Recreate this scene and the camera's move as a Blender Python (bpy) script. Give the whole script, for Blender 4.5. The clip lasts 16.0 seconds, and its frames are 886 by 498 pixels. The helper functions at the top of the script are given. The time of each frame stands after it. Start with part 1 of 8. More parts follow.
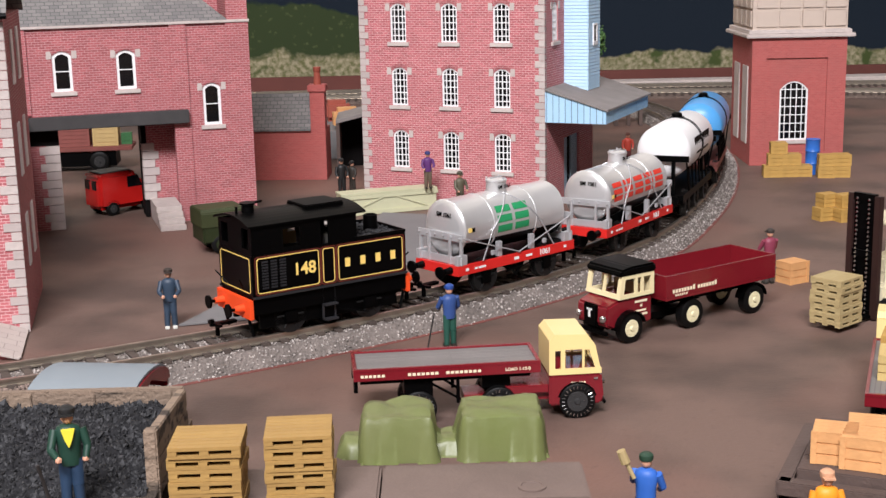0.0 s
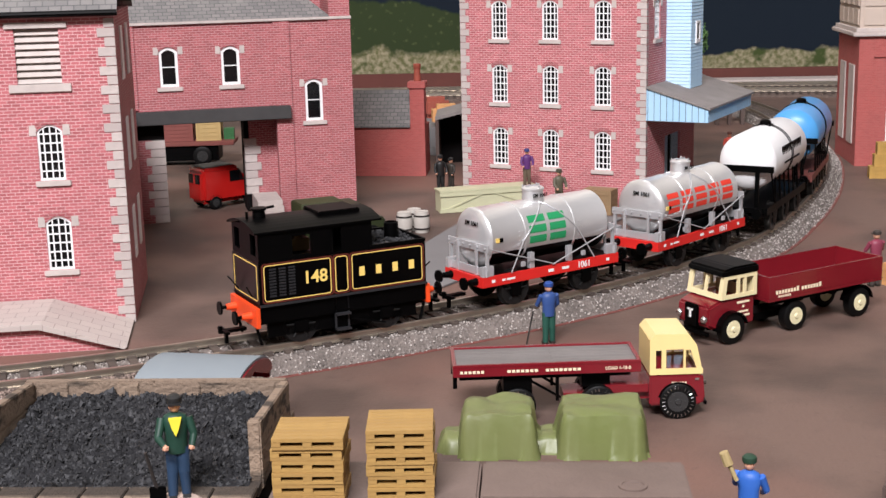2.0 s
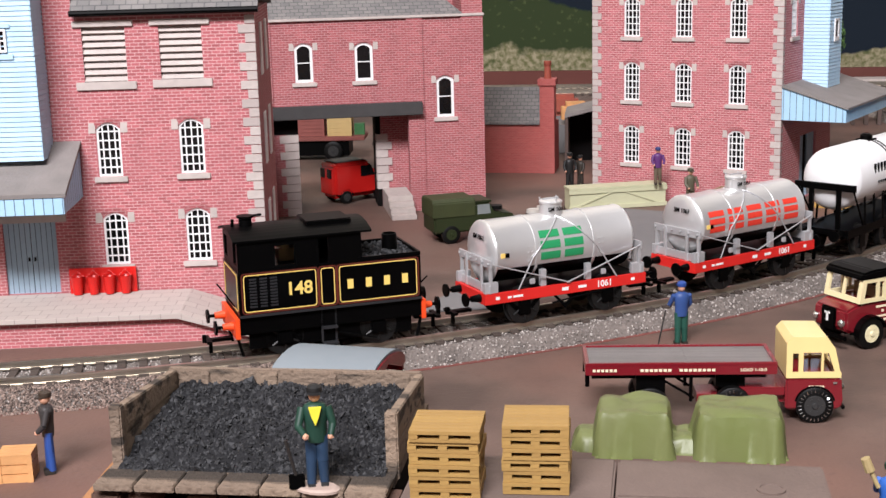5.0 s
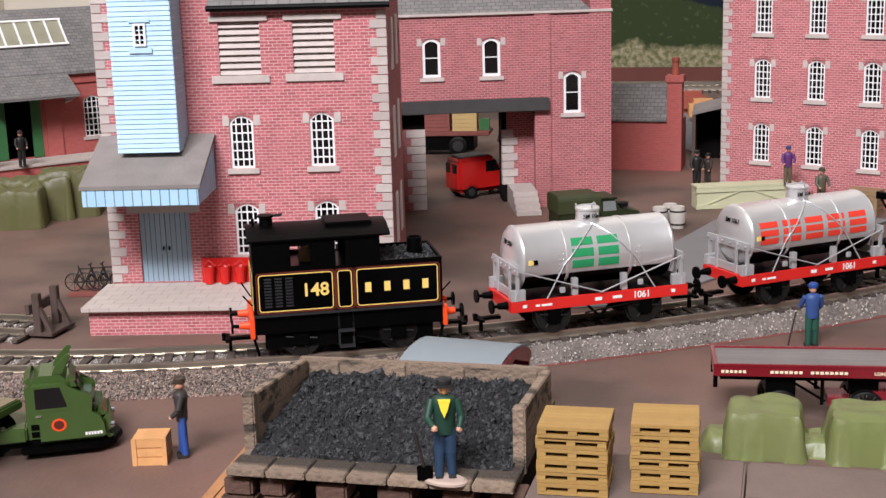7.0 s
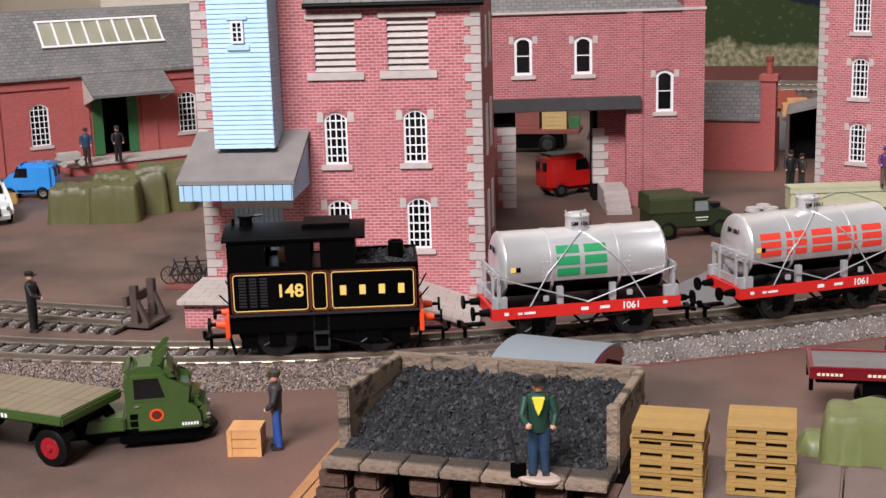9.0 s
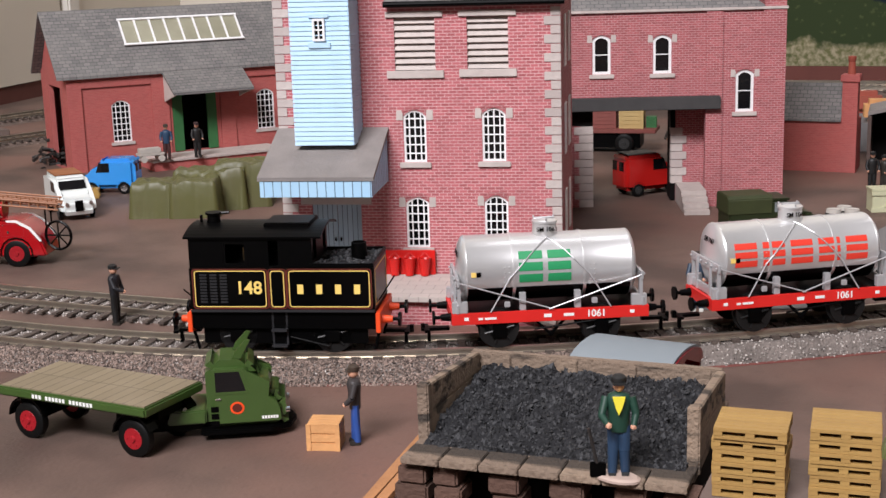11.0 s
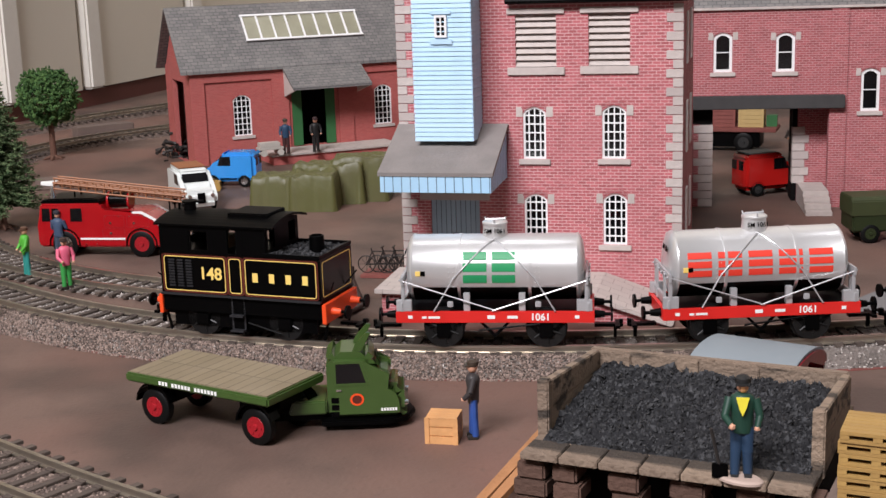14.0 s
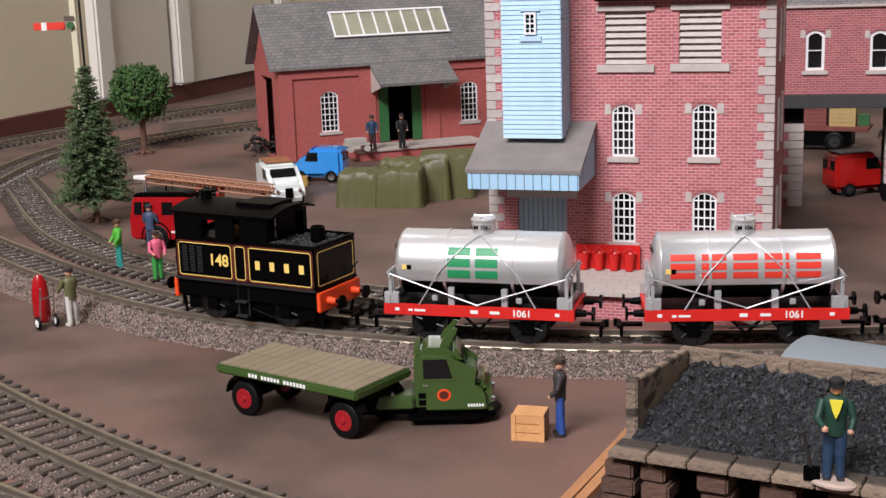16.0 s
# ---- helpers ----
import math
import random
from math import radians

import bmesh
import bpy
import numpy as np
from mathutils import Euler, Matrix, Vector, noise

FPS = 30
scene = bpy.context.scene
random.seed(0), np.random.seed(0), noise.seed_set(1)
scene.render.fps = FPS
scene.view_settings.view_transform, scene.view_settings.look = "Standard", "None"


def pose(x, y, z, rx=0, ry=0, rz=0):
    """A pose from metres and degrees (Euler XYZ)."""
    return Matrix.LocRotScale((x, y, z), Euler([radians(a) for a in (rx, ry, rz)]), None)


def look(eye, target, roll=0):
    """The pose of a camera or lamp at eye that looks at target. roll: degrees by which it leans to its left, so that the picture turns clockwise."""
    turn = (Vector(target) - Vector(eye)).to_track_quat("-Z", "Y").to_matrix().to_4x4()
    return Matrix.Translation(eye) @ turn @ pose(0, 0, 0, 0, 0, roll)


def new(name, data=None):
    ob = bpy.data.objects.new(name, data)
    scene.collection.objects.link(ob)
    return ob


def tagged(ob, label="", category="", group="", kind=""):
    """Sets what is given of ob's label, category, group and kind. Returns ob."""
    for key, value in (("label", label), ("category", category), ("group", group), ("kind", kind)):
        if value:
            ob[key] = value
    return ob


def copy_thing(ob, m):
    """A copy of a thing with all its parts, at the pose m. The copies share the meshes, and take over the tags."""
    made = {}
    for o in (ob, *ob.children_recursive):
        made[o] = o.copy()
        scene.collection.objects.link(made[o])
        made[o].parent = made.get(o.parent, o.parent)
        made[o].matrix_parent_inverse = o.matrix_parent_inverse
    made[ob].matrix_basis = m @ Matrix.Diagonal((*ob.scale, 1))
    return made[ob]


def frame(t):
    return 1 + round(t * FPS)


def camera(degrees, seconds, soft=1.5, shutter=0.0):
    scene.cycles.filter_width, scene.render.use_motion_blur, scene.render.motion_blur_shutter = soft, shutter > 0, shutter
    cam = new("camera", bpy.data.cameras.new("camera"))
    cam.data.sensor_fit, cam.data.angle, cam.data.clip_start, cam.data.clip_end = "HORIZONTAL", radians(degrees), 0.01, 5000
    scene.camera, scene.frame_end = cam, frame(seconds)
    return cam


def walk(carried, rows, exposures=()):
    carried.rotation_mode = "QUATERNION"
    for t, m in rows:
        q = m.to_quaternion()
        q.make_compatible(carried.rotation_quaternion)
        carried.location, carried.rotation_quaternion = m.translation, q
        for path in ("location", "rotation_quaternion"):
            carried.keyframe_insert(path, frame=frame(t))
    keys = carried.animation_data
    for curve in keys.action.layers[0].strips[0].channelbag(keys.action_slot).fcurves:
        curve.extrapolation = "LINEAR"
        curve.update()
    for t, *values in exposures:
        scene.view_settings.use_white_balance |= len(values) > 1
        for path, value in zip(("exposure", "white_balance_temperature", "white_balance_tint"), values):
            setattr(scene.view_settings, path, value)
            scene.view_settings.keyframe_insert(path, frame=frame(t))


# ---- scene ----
MM = 0.001  # the layout is a 1:76 model; its sizes are written in millimetres

cam = camera(36.5, 16.0)
# seconds, eye in mm, yaw, pitch and roll in degrees
PATH = [
    (0, -0.23, -0.09, 129.63, 0.000, -12.593, -1.253),
    (0.5, -0.65, -0.13, 129.56, 1.029, -12.610, -1.284),
    (1, -1.11, -0.21, 129.51, 2.130, -12.597, -1.334),
    (1.5, -1.62, -0.34, 129.47, 3.240, -12.609, -1.340),
    (2, -2.16, -0.50, 129.44, 4.110, -12.601, -1.361),
    (2.5, -2.72, -0.71, 129.43, 4.693, -12.585, -1.378),
    (3, -3.31, -0.95, 129.43, 5.449, -12.584, -1.406),
    (3.5, -3.92, -1.22, 129.43, 6.431, -12.584, -1.436),
    (4, -4.53, -1.52, 129.45, 7.388, -12.582, -1.453),
    (6.5, -7.61, -3.29, 129.62, 13.109, -12.629, -1.581),
    (7, -8.20, -3.69, 129.66, 14.563, -12.638, -1.597),
    (7.5, -8.78, -4.09, 129.71, 15.715, -12.615, -1.619),
    (8, -9.34, -4.50, 129.75, 16.495, -12.620, -1.639),
    (8.5, -9.87, -4.91, 129.80, 17.336, -12.621, -1.648),
    (9, -10.39, -5.33, 129.84, 18.237, -12.630, -1.672),
    (11.5, -12.67, -7.39, 130.04, 22.302, -12.626, -1.705),
    (12, -13.07, -7.80, 130.07, 23.436, -12.647, -1.753),
    (12.5, -13.45, -8.20, 130.10, 24.557, -12.651, -1.795),
    (13, -13.81, -8.59, 130.12, 25.460, -12.645, -1.815),
    (13.5, -14.16, -8.99, 130.14, 26.023, -12.611, -1.801),
    (14, -14.50, -9.38, 130.16, 26.123, -12.612, -1.792),
    (14.5, -14.84, -9.76, 130.18, 27.128, -12.641, -1.833),
    (15, -15.17, -10.14, 130.19, 27.863, -12.618, -1.843),
    (15.5, -15.51, -10.52, 130.20, 28.947, -12.639, -1.875),
    (16, -15.85, -10.90, 130.21, 29.685, -12.619, -1.901),
]


def aim(x, y, z, yaw, pitch, roll):
    eye = Vector((x, y, z)) * MM
    a, b = radians(yaw), radians(pitch)
    return look(eye, eye + Vector((-math.sin(a) * math.cos(b), math.cos(a) * math.cos(b), math.sin(b))), roll)


walk(cam, [(t, aim(*row)) for t, *row in PATH], [(0, 0.02), (4, 0.05), (6.5, 0.02), (7, -0.12), (9, -0.20), (12.5, -0.26), (16, -0.34)])

# ---- light ----
world = bpy.data.worlds.new("room")
scene.world = world
world.use_nodes = True
world.node_tree.nodes["Background"].inputs[0].default_value = (0.9, 0.95, 1.0, 1)
world.node_tree.nodes["Background"].inputs[1].default_value = 0.002


def area_lamp(x, y, z, w, d, power, colour, target):
    data = bpy.data.lights.new("area_lamp", "AREA")
    data.shape, data.size, data.size_y, data.energy, data.color = "RECTANGLE", w, d, power, colour
    ob = new("area_lamp", data)
    ob.matrix_world = look((x, y, z), target)
    return ob


# main light from the top front, out of view
area_lamp(-0.2, -1.0, 1.4, 0.9, 0.35, 73.0, (0.985, 0.955, 1.0), (-0.12, 0.6, 0.03))
# added weak fill to brighten the back; no known lamp there
area_lamp(-0.3, 0.75, 1.5, 0.7, 0.3, 2.5, (0.985, 0.955, 1.0), (-0.3, 0.8, 0))


# ---- materials ----
def mat(name, colour, rough=0.6, metal=0.0, vary=0.12, scale=150.0, bump=0.0, bump_scale=900.0, coat=0.0, dirt=None, dirt_amount=0.5, shine=0.4):
    m = bpy.data.materials.new(name)
    m.use_nodes = True
    nt = m.node_tree
    b = nt.nodes["Principled BSDF"]
    co = nt.nodes.new("ShaderNodeTexCoord")
    n1 = nt.nodes.new("ShaderNodeTexNoise")
    n1.inputs["Scale"].default_value, n1.inputs["Detail"].default_value = scale, 6
    n2 = nt.nodes.new("ShaderNodeTexNoise")
    n2.inputs["Scale"].default_value, n2.inputs["Detail"].default_value = scale * 0.12, 3
    for n in (n1, n2):
        nt.links.new(co.outputs["Object"], n.inputs["Vector"])
    add = nt.nodes.new("ShaderNodeMath")
    add.operation = "ADD"
    nt.links.new(n1.outputs["Fac"], add.inputs[0])
    nt.links.new(n2.outputs["Fac"], add.inputs[1])
    ramp = nt.nodes.new("ShaderNodeMapRange")
    ramp.inputs["From Min"].default_value, ramp.inputs["From Max"].default_value = 0.6, 1.4
    nt.links.new(add.outputs[0], ramp.inputs["Value"])
    mix = nt.nodes.new("ShaderNodeMix")
    mix.data_type = "RGBA"
    lo = [c * (1 - vary) for c in colour]
    hi = [min(1, c * (1 + vary)) for c in colour]
    if dirt:
        lo = [c * (1 - dirt_amount) + d * dirt_amount for c, d in zip(colour, dirt)]
    mix.inputs["A"].default_value, mix.inputs["B"].default_value = (*lo, 1), (*hi, 1)
    nt.links.new(ramp.outputs[0], mix.inputs["Factor"])
    nt.links.new(mix.outputs["Result"], b.inputs["Base Color"])
    b.inputs["Roughness"].default_value, b.inputs["Metallic"].default_value = rough, metal
    b.inputs["Specular IOR Level"].default_value = shine
    b.inputs["Coat Weight"].default_value, b.inputs["Coat Roughness"].default_value = coat, 0.12
    if bump:
        n3 = nt.nodes.new("ShaderNodeTexNoise")
        n3.inputs["Scale"].default_value, n3.inputs["Detail"].default_value = bump_scale, 5
        nt.links.new(co.outputs["Object"], n3.inputs["Vector"])
        bp = nt.nodes.new("ShaderNodeBump")
        bp.inputs["Strength"].default_value, bp.inputs["Distance"].default_value = bump, 0.001
        nt.links.new(n3.outputs["Fac"], bp.inputs["Height"])
        nt.links.new(bp.outputs[0], b.inputs["Normal"])
    return m


def patchy(name, light, dark, warm):
    """Painted ground: broad scuffed patches, fine speckle and a few pale grains."""
    m = bpy.data.materials.new(name)
    m.use_nodes = True
    nt = m.node_tree
    b = nt.nodes["Principled BSDF"]
    co = nt.nodes.new("ShaderNodeTexCoord")

    def layer(scale, detail, lo, hi, under, over):
        n = nt.nodes.new("ShaderNodeTexNoise")
        n.inputs["Scale"].default_value, n.inputs["Detail"].default_value = scale, detail
        nt.links.new(co.outputs["Object"], n.inputs["Vector"])
        r = nt.nodes.new("ShaderNodeMapRange")
        r.inputs["From Min"].default_value, r.inputs["From Max"].default_value = lo, hi
        nt.links.new(n.outputs["Fac"], r.inputs["Value"])
        x = nt.nodes.new("ShaderNodeMix")
        x.data_type = "RGBA"
        nt.links.new(r.outputs[0], x.inputs["Factor"])
        for sock, c in (("A", under), ("B", over)):
            if isinstance(c, tuple):
                x.inputs[sock].default_value = (*c, 1)
            else:
                nt.links.new(c, x.inputs[sock])
        return x.outputs["Result"]
    a = layer(22.0, 5, 0.40, 0.62, light, dark)
    a = layer(9.0, 3, 0.48, 0.66, a, warm)
    a = layer(340.0, 4, 0.60, 0.95, a, dark)
    a = layer(900.0, 1, 0.80, 0.86, a, (0.36, 0.30, 0.27))
    nt.links.new(a, b.inputs["Base Color"])
    b.inputs["Roughness"].default_value, b.inputs["Specular IOR Level"].default_value = 0.62, 0.35
    n3 = nt.nodes.new("ShaderNodeTexNoise")
    n3.inputs["Scale"].default_value, n3.inputs["Detail"].default_value = 700.0, 5
    nt.links.new(co.outputs["Object"], n3.inputs["Vector"])
    bp = nt.nodes.new("ShaderNodeBump")
    bp.inputs["Strength"].default_value, bp.inputs["Distance"].default_value = 0.18, 0.001
    nt.links.new(n3.outputs["Fac"], bp.inputs["Height"])
    nt.links.new(bp.outputs[0], b.inputs["Normal"])
    return m


def sooted(m, amount=1.0):
    """Adds long streaks of coal dust to a material."""
    nt = m.node_tree
    b = nt.nodes["Principled BSDF"]
    co = nt.nodes.new("ShaderNodeTexCoord")
    mp = nt.nodes.new("ShaderNodeMapping")
    mp.inputs["Scale"].default_value = (45, 160, 330)
    nt.links.new(co.outputs["Object"], mp.inputs["Vector"])
    n = nt.nodes.new("ShaderNodeTexNoise")
    n.inputs["Scale"].default_value, n.inputs["Detail"].default_value = 1.0, 5
    nt.links.new(mp.outputs[0], n.inputs["Vector"])
    r = nt.nodes.new("ShaderNodeMapRange")
    r.inputs["From Min"].default_value, r.inputs["From Max"].default_value, r.inputs["To Max"].default_value = 0.52, 0.62, amount
    nt.links.new(n.outputs["Fac"], r.inputs["Value"])
    x = nt.nodes.new("ShaderNodeMix")
    x.data_type = "RGBA"
    x.inputs["B"].default_value = (0.022, 0.019, 0.017, 1)
    nt.links.new(b.inputs["Base Color"].links[0].from_socket, x.inputs["A"])
    nt.links.new(r.outputs[0], x.inputs["Factor"])
    nt.links.new(x.outputs["Result"], b.inputs["Base Color"])
    return m


def coursed(name, a, b_, joint, width, height, gap, rough=0.8, stain=(0.3, 0.25, 0.25), depth=0.15, shift=0.5):
    """Courses of bricks, slates or stones, sized in mm by the UV map."""
    m = bpy.data.materials.new(name)
    m.use_nodes = True
    nt = m.node_tree
    b = nt.nodes["Principled BSDF"]
    uv = nt.nodes.new("ShaderNodeTexCoord")
    br = nt.nodes.new("ShaderNodeTexBrick")
    br.offset = shift
    br.inputs["Color1"].default_value, br.inputs["Color2"].default_value, br.inputs["Mortar"].default_value = (*a, 1), (*b_, 1), (*joint, 1)
    br.inputs["Scale"].default_value, br.inputs["Mortar Size"].default_value = 1.0, gap
    br.inputs["Mortar Smooth"].default_value, br.inputs["Bias"].default_value = 0.1, 0.0
    br.inputs["Brick Width"].default_value, br.inputs["Row Height"].default_value = width, height
    nt.links.new(uv.outputs["UV"], br.inputs["Vector"])
    noise_ = nt.nodes.new("ShaderNodeTexNoise")
    noise_.inputs["Scale"].default_value, noise_.inputs["Detail"].default_value = 45.0, 6
    nt.links.new(uv.outputs["Object"], noise_.inputs["Vector"])
    rng = nt.nodes.new("ShaderNodeMapRange")
    rng.inputs["From Min"].default_value, rng.inputs["From Max"].default_value, rng.inputs["To Max"].default_value = 0.45, 0.8, 0.45
    nt.links.new(noise_.outputs["Fac"], rng.inputs["Value"])
    mix = nt.nodes.new("ShaderNodeMix")
    mix.data_type = "RGBA"
    mix.inputs["B"].default_value = (*stain, 1)
    nt.links.new(br.outputs["Color"], mix.inputs["A"])
    nt.links.new(rng.outputs[0], mix.inputs["Factor"])
    nt.links.new(mix.outputs["Result"], b.inputs["Base Color"])
    b.inputs["Roughness"].default_value = rough
    bp = nt.nodes.new("ShaderNodeBump")
    bp.inputs["Strength"].default_value, bp.inputs["Distance"].default_value = depth, 0.0005
    bp.invert = True
    nt.links.new(br.outputs["Fac"], bp.inputs["Height"])
    nt.links.new(bp.outputs[0], b.inputs["Normal"])
    return m


def stones(name, a, b_, rough=0.9):
    """Loose stones, each with a tone of its own."""
    m = bpy.data.materials.new(name)
    m.use_nodes = True
    nt = m.node_tree
    b = nt.nodes["Principled BSDF"]
    geo = nt.nodes.new("ShaderNodeNewGeometry")
    mix = nt.nodes.new("ShaderNodeMix")
    mix.data_type = "RGBA"
    mix.inputs["A"].default_value, mix.inputs["B"].default_value = (*a, 1), (*b_, 1)
    nt.links.new(geo.outputs["Random Per Island"], mix.inputs["Factor"])
    nt.links.new(mix.outputs["Result"], b.inputs["Base Color"])
    b.inputs["Roughness"].default_value = rough
    return m


def pieces(name, a, b_, rough=0.8, bump=0.3, scale=400.0):
    """Pieces of one kind, each object with a tone of its own."""
    m = mat(name, a, rough, vary=0.15, scale=scale, bump=bump)
    nt = m.node_tree
    b = nt.nodes["Principled BSDF"]
    info = nt.nodes.new("ShaderNodeObjectInfo")
    mix = nt.nodes.new("ShaderNodeMix")
    mix.data_type = "RGBA"
    mix.inputs["B"].default_value = (*b_, 1)
    old = b.inputs["Base Color"].links[0].from_socket
    nt.links.new(old, mix.inputs["A"])
    nt.links.new(info.outputs["Random"], mix.inputs["Factor"])
    nt.links.new(mix.outputs["Result"], b.inputs["Base Color"])
    return m


def glass(name):
    m = bpy.data.materials.new(name)
    m.use_nodes = True
    b = m.node_tree.nodes["Principled BSDF"]
    b.inputs["Transmission Weight"].default_value, b.inputs["Roughness"].default_value, b.inputs["IOR"].default_value = 1.0, 0.05, 1.3
    return m


BRICK = coursed("mill_brick", (0.49, 0.135, 0.15), (0.34, 0.088, 0.097), (0.62, 0.38, 0.38), 3.0, 1.15, 0.13, stain=(0.34, 0.12, 0.13))
BRICK_DARK = coursed("darker_brick", (0.41, 0.108, 0.118), (0.28, 0.072, 0.078), (0.50, 0.28, 0.28), 3.0, 1.15, 0.13, stain=(0.26, 0.09, 0.10))
BRICK_RED = coursed("moulded_brick", (0.43, 0.098, 0.088), (0.37, 0.08, 0.072), (0.41, 0.135, 0.12), 2.6, 1.0, 0.08, stain=(0.30, 0.10, 0.09), depth=0.3)
STONE = mat("stone_dressing", (0.50, 0.44, 0.41), 0.85, vary=0.15, scale=300, bump=0.15)
QUOIN = pieces("quoin_stone", (0.52, 0.46, 0.43), (0.42, 0.36, 0.34), 0.85, 0.15)
SLATE = coursed("roof_slate", (0.205, 0.192, 0.185), (0.145, 0.14, 0.138), (0.09, 0.09, 0.09), 4.2, 2.6, 0.22, stain=(0.28, 0.27, 0.25), depth=0.5)
FELT = mat("roof_felt", (0.22, 0.20, 0.19), 0.9, vary=0.2, scale=120, bump=0.3)
SKY_BLUE = pieces("blue_boards", (0.43, 0.64, 0.81), (0.48, 0.68, 0.84), 0.6, 0.05)
BLUE_VERT = coursed("blue_upright_boards", (0.40, 0.63, 0.82), (0.36, 0.59, 0.79), (0.06, 0.10, 0.16), 3.2, 200.0, 0.16, stain=(0.34, 0.5, 0.62), shift=0.0)
BLUE_GREY = coursed("blue_grey_door", (0.34, 0.46, 0.56), (0.31, 0.43, 0.53), (0.05, 0.07, 0.10), 1.9, 200.0, 0.12, stain=(0.3, 0.4, 0.48), shift=0.0)
WHITE = mat("white_window", (0.80, 0.80, 0.80), 0.5, vary=0.05)
PANE = mat("dark_pane", (0.005, 0.005, 0.006), 0.12, vary=0.3, scale=60)
GLASS = glass("clear_glass")
GROUND = patchy("brown_ground", (0.150, 0.097, 0.078), (0.083, 0.056, 0.046), (0.175, 0.096, 0.075))
BALLAST = stones("ballast_stones", (0.56, 0.51, 0.47), (0.06, 0.048, 0.042))
BALLAST_BROWN = stones("brown_ballast_stones", (0.36, 0.27, 0.225), (0.055, 0.040, 0.034))
BED = mat("ballast_bed", (0.17, 0.145, 0.13), 0.95, vary=0.5, scale=900, bump=0.9, bump_scale=1200)
BED_BROWN = mat("brown_ballast_bed", (0.13, 0.095, 0.08), 0.95, vary=0.5, scale=900, bump=0.9, bump_scale=1200)
SLEEPER = pieces("sleeper", (0.06, 0.045, 0.038), (0.095, 0.073, 0.06), 0.85, 0.2)
RAIL = mat("nickel_rail", (0.50, 0.45, 0.38), 0.32, 0.9, vary=0.2, scale=200)
WHEEL_DARK = mat("wheel_metal", (0.012, 0.012, 0.012), 0.35, 0.3, vary=0.4, scale=400)
LOUVRE_GREY = mat("louvre_grey", (0.018, 0.018, 0.020), 0.5, vary=0.2)
FOOT_RED = mat("red_paint_line", (0.17, 0.055, 0.046), 0.8, vary=0.3, scale=120)
BLACK = mat("black_paint", (0.0009, 0.0009, 0.0010), 0.45, vary=0.3, scale=150, shine=0.07)
BLACK_GLOSS = mat("black_plastic", (0.0009, 0.0009, 0.0010), 0.3, vary=0.3, shine=0.12)
RUBBER = mat("tyre_rubber", (0.003, 0.003, 0.003), 0.5, vary=0.2, shine=0.2)
SILVER = mat("silver_tank", (0.72, 0.72, 0.72), 0.30, 0.62, vary=0.06, scale=120)
SILVER_TRIM = mat("silver_trim", (0.52, 0.52, 0.53), 0.38, 0.45, vary=0.08)
SOLEBAR = mat("red_solebar", (0.62, 0.022, 0.018), 0.4, vary=0.08)
ORANGE = mat("orange_beam", (0.80, 0.075, 0.015), 0.45, vary=0.06)
YELLOW = mat("yellow_lining", (0.85, 0.60, 0.16), 0.5, vary=0.05)
MAROON_LINE = mat("maroon_lining", (0.10, 0.018, 0.012), 0.4, vary=0.05)
GREEN_LOGO = mat("green_paint", (0.02, 0.27, 0.10), 0.45, vary=0.05)
RED_LOGO = mat("red_paint", (0.72, 0.05, 0.03), 0.45, vary=0.05)
WHITE_PAINT = mat("white_paint", (0.82, 0.82, 0.80), 0.4, vary=0.04)
CREAM_TEXT = mat("cream_lettering", (0.80, 0.70, 0.50), 0.5, vary=0.05)
MILK_WHITE = mat("milk_tank_white", (0.80, 0.80, 0.80), 0.35, vary=0.04)
TANK_BLUE = mat("tank_blue", (0.08, 0.32, 0.66), 0.35, vary=0.06)
CHASSIS_BROWN = mat("brown_chassis", (0.20, 0.06, 0.05), 0.6, vary=0.15)
MAROON = mat("maroon_lorry", (0.17, 0.010, 0.016), 0.22, vary=0.08, coat=0.4)
CREAM = mat("cream_cab", (0.80, 0.62, 0.27), 0.35, vary=0.04, coat=0.2)
CREAM_PALE = mat("pale_cream_cab", (0.78, 0.68, 0.40), 0.35, vary=0.04, coat=0.2)
DECK_GREY = coursed("grey_deck", (0.185, 0.172, 0.168), (0.15, 0.14, 0.135), (0.10, 0.09, 0.09), 90.0, 1.6, 0.13, rough=0.6, stain=(0.28, 0.26, 0.25))
DECK_TAN = coursed("tan_deck", (0.225, 0.18, 0.115), (0.195, 0.155, 0.098), (0.12, 0.095, 0.062), 3.6, 90.0, 0.22, rough=0.7, stain=(0.3, 0.25, 0.18), shift=0.0)
GREEN_VEH = mat("green_lorry", (0.045, 0.085, 0.020), 0.3, vary=0.08, coat=0.3)
DARK_GREEN = mat("dark_green_truck", (0.018, 0.026, 0.008), 0.45, vary=0.12)
VAN_RED = mat("red_van", (0.42, 0.012, 0.010), 0.25, vary=0.06, coat=0.4)
FIRE_RED = mat("fire_engine_red", (0.36, 0.006, 0.010), 0.2, vary=0.06, coat=0.5)
VAN_BLUE = mat("blue_van", (0.04, 0.28, 0.72), 0.25, vary=0.06, coat=0.4)
VAN_WHITE = mat("white_van", (0.72, 0.76, 0.74), 0.25, vary=0.05, coat=0.4)
CHROME = mat("chrome", (0.75, 0.75, 0.75), 0.15, 1.0, vary=0.05)
HUB_CREAM = mat("cream_hub", (0.72, 0.66, 0.42), 0.4, vary=0.05)
HUB_RED = mat("red_hub", (0.30, 0.010, 0.016), 0.35, vary=0.05)
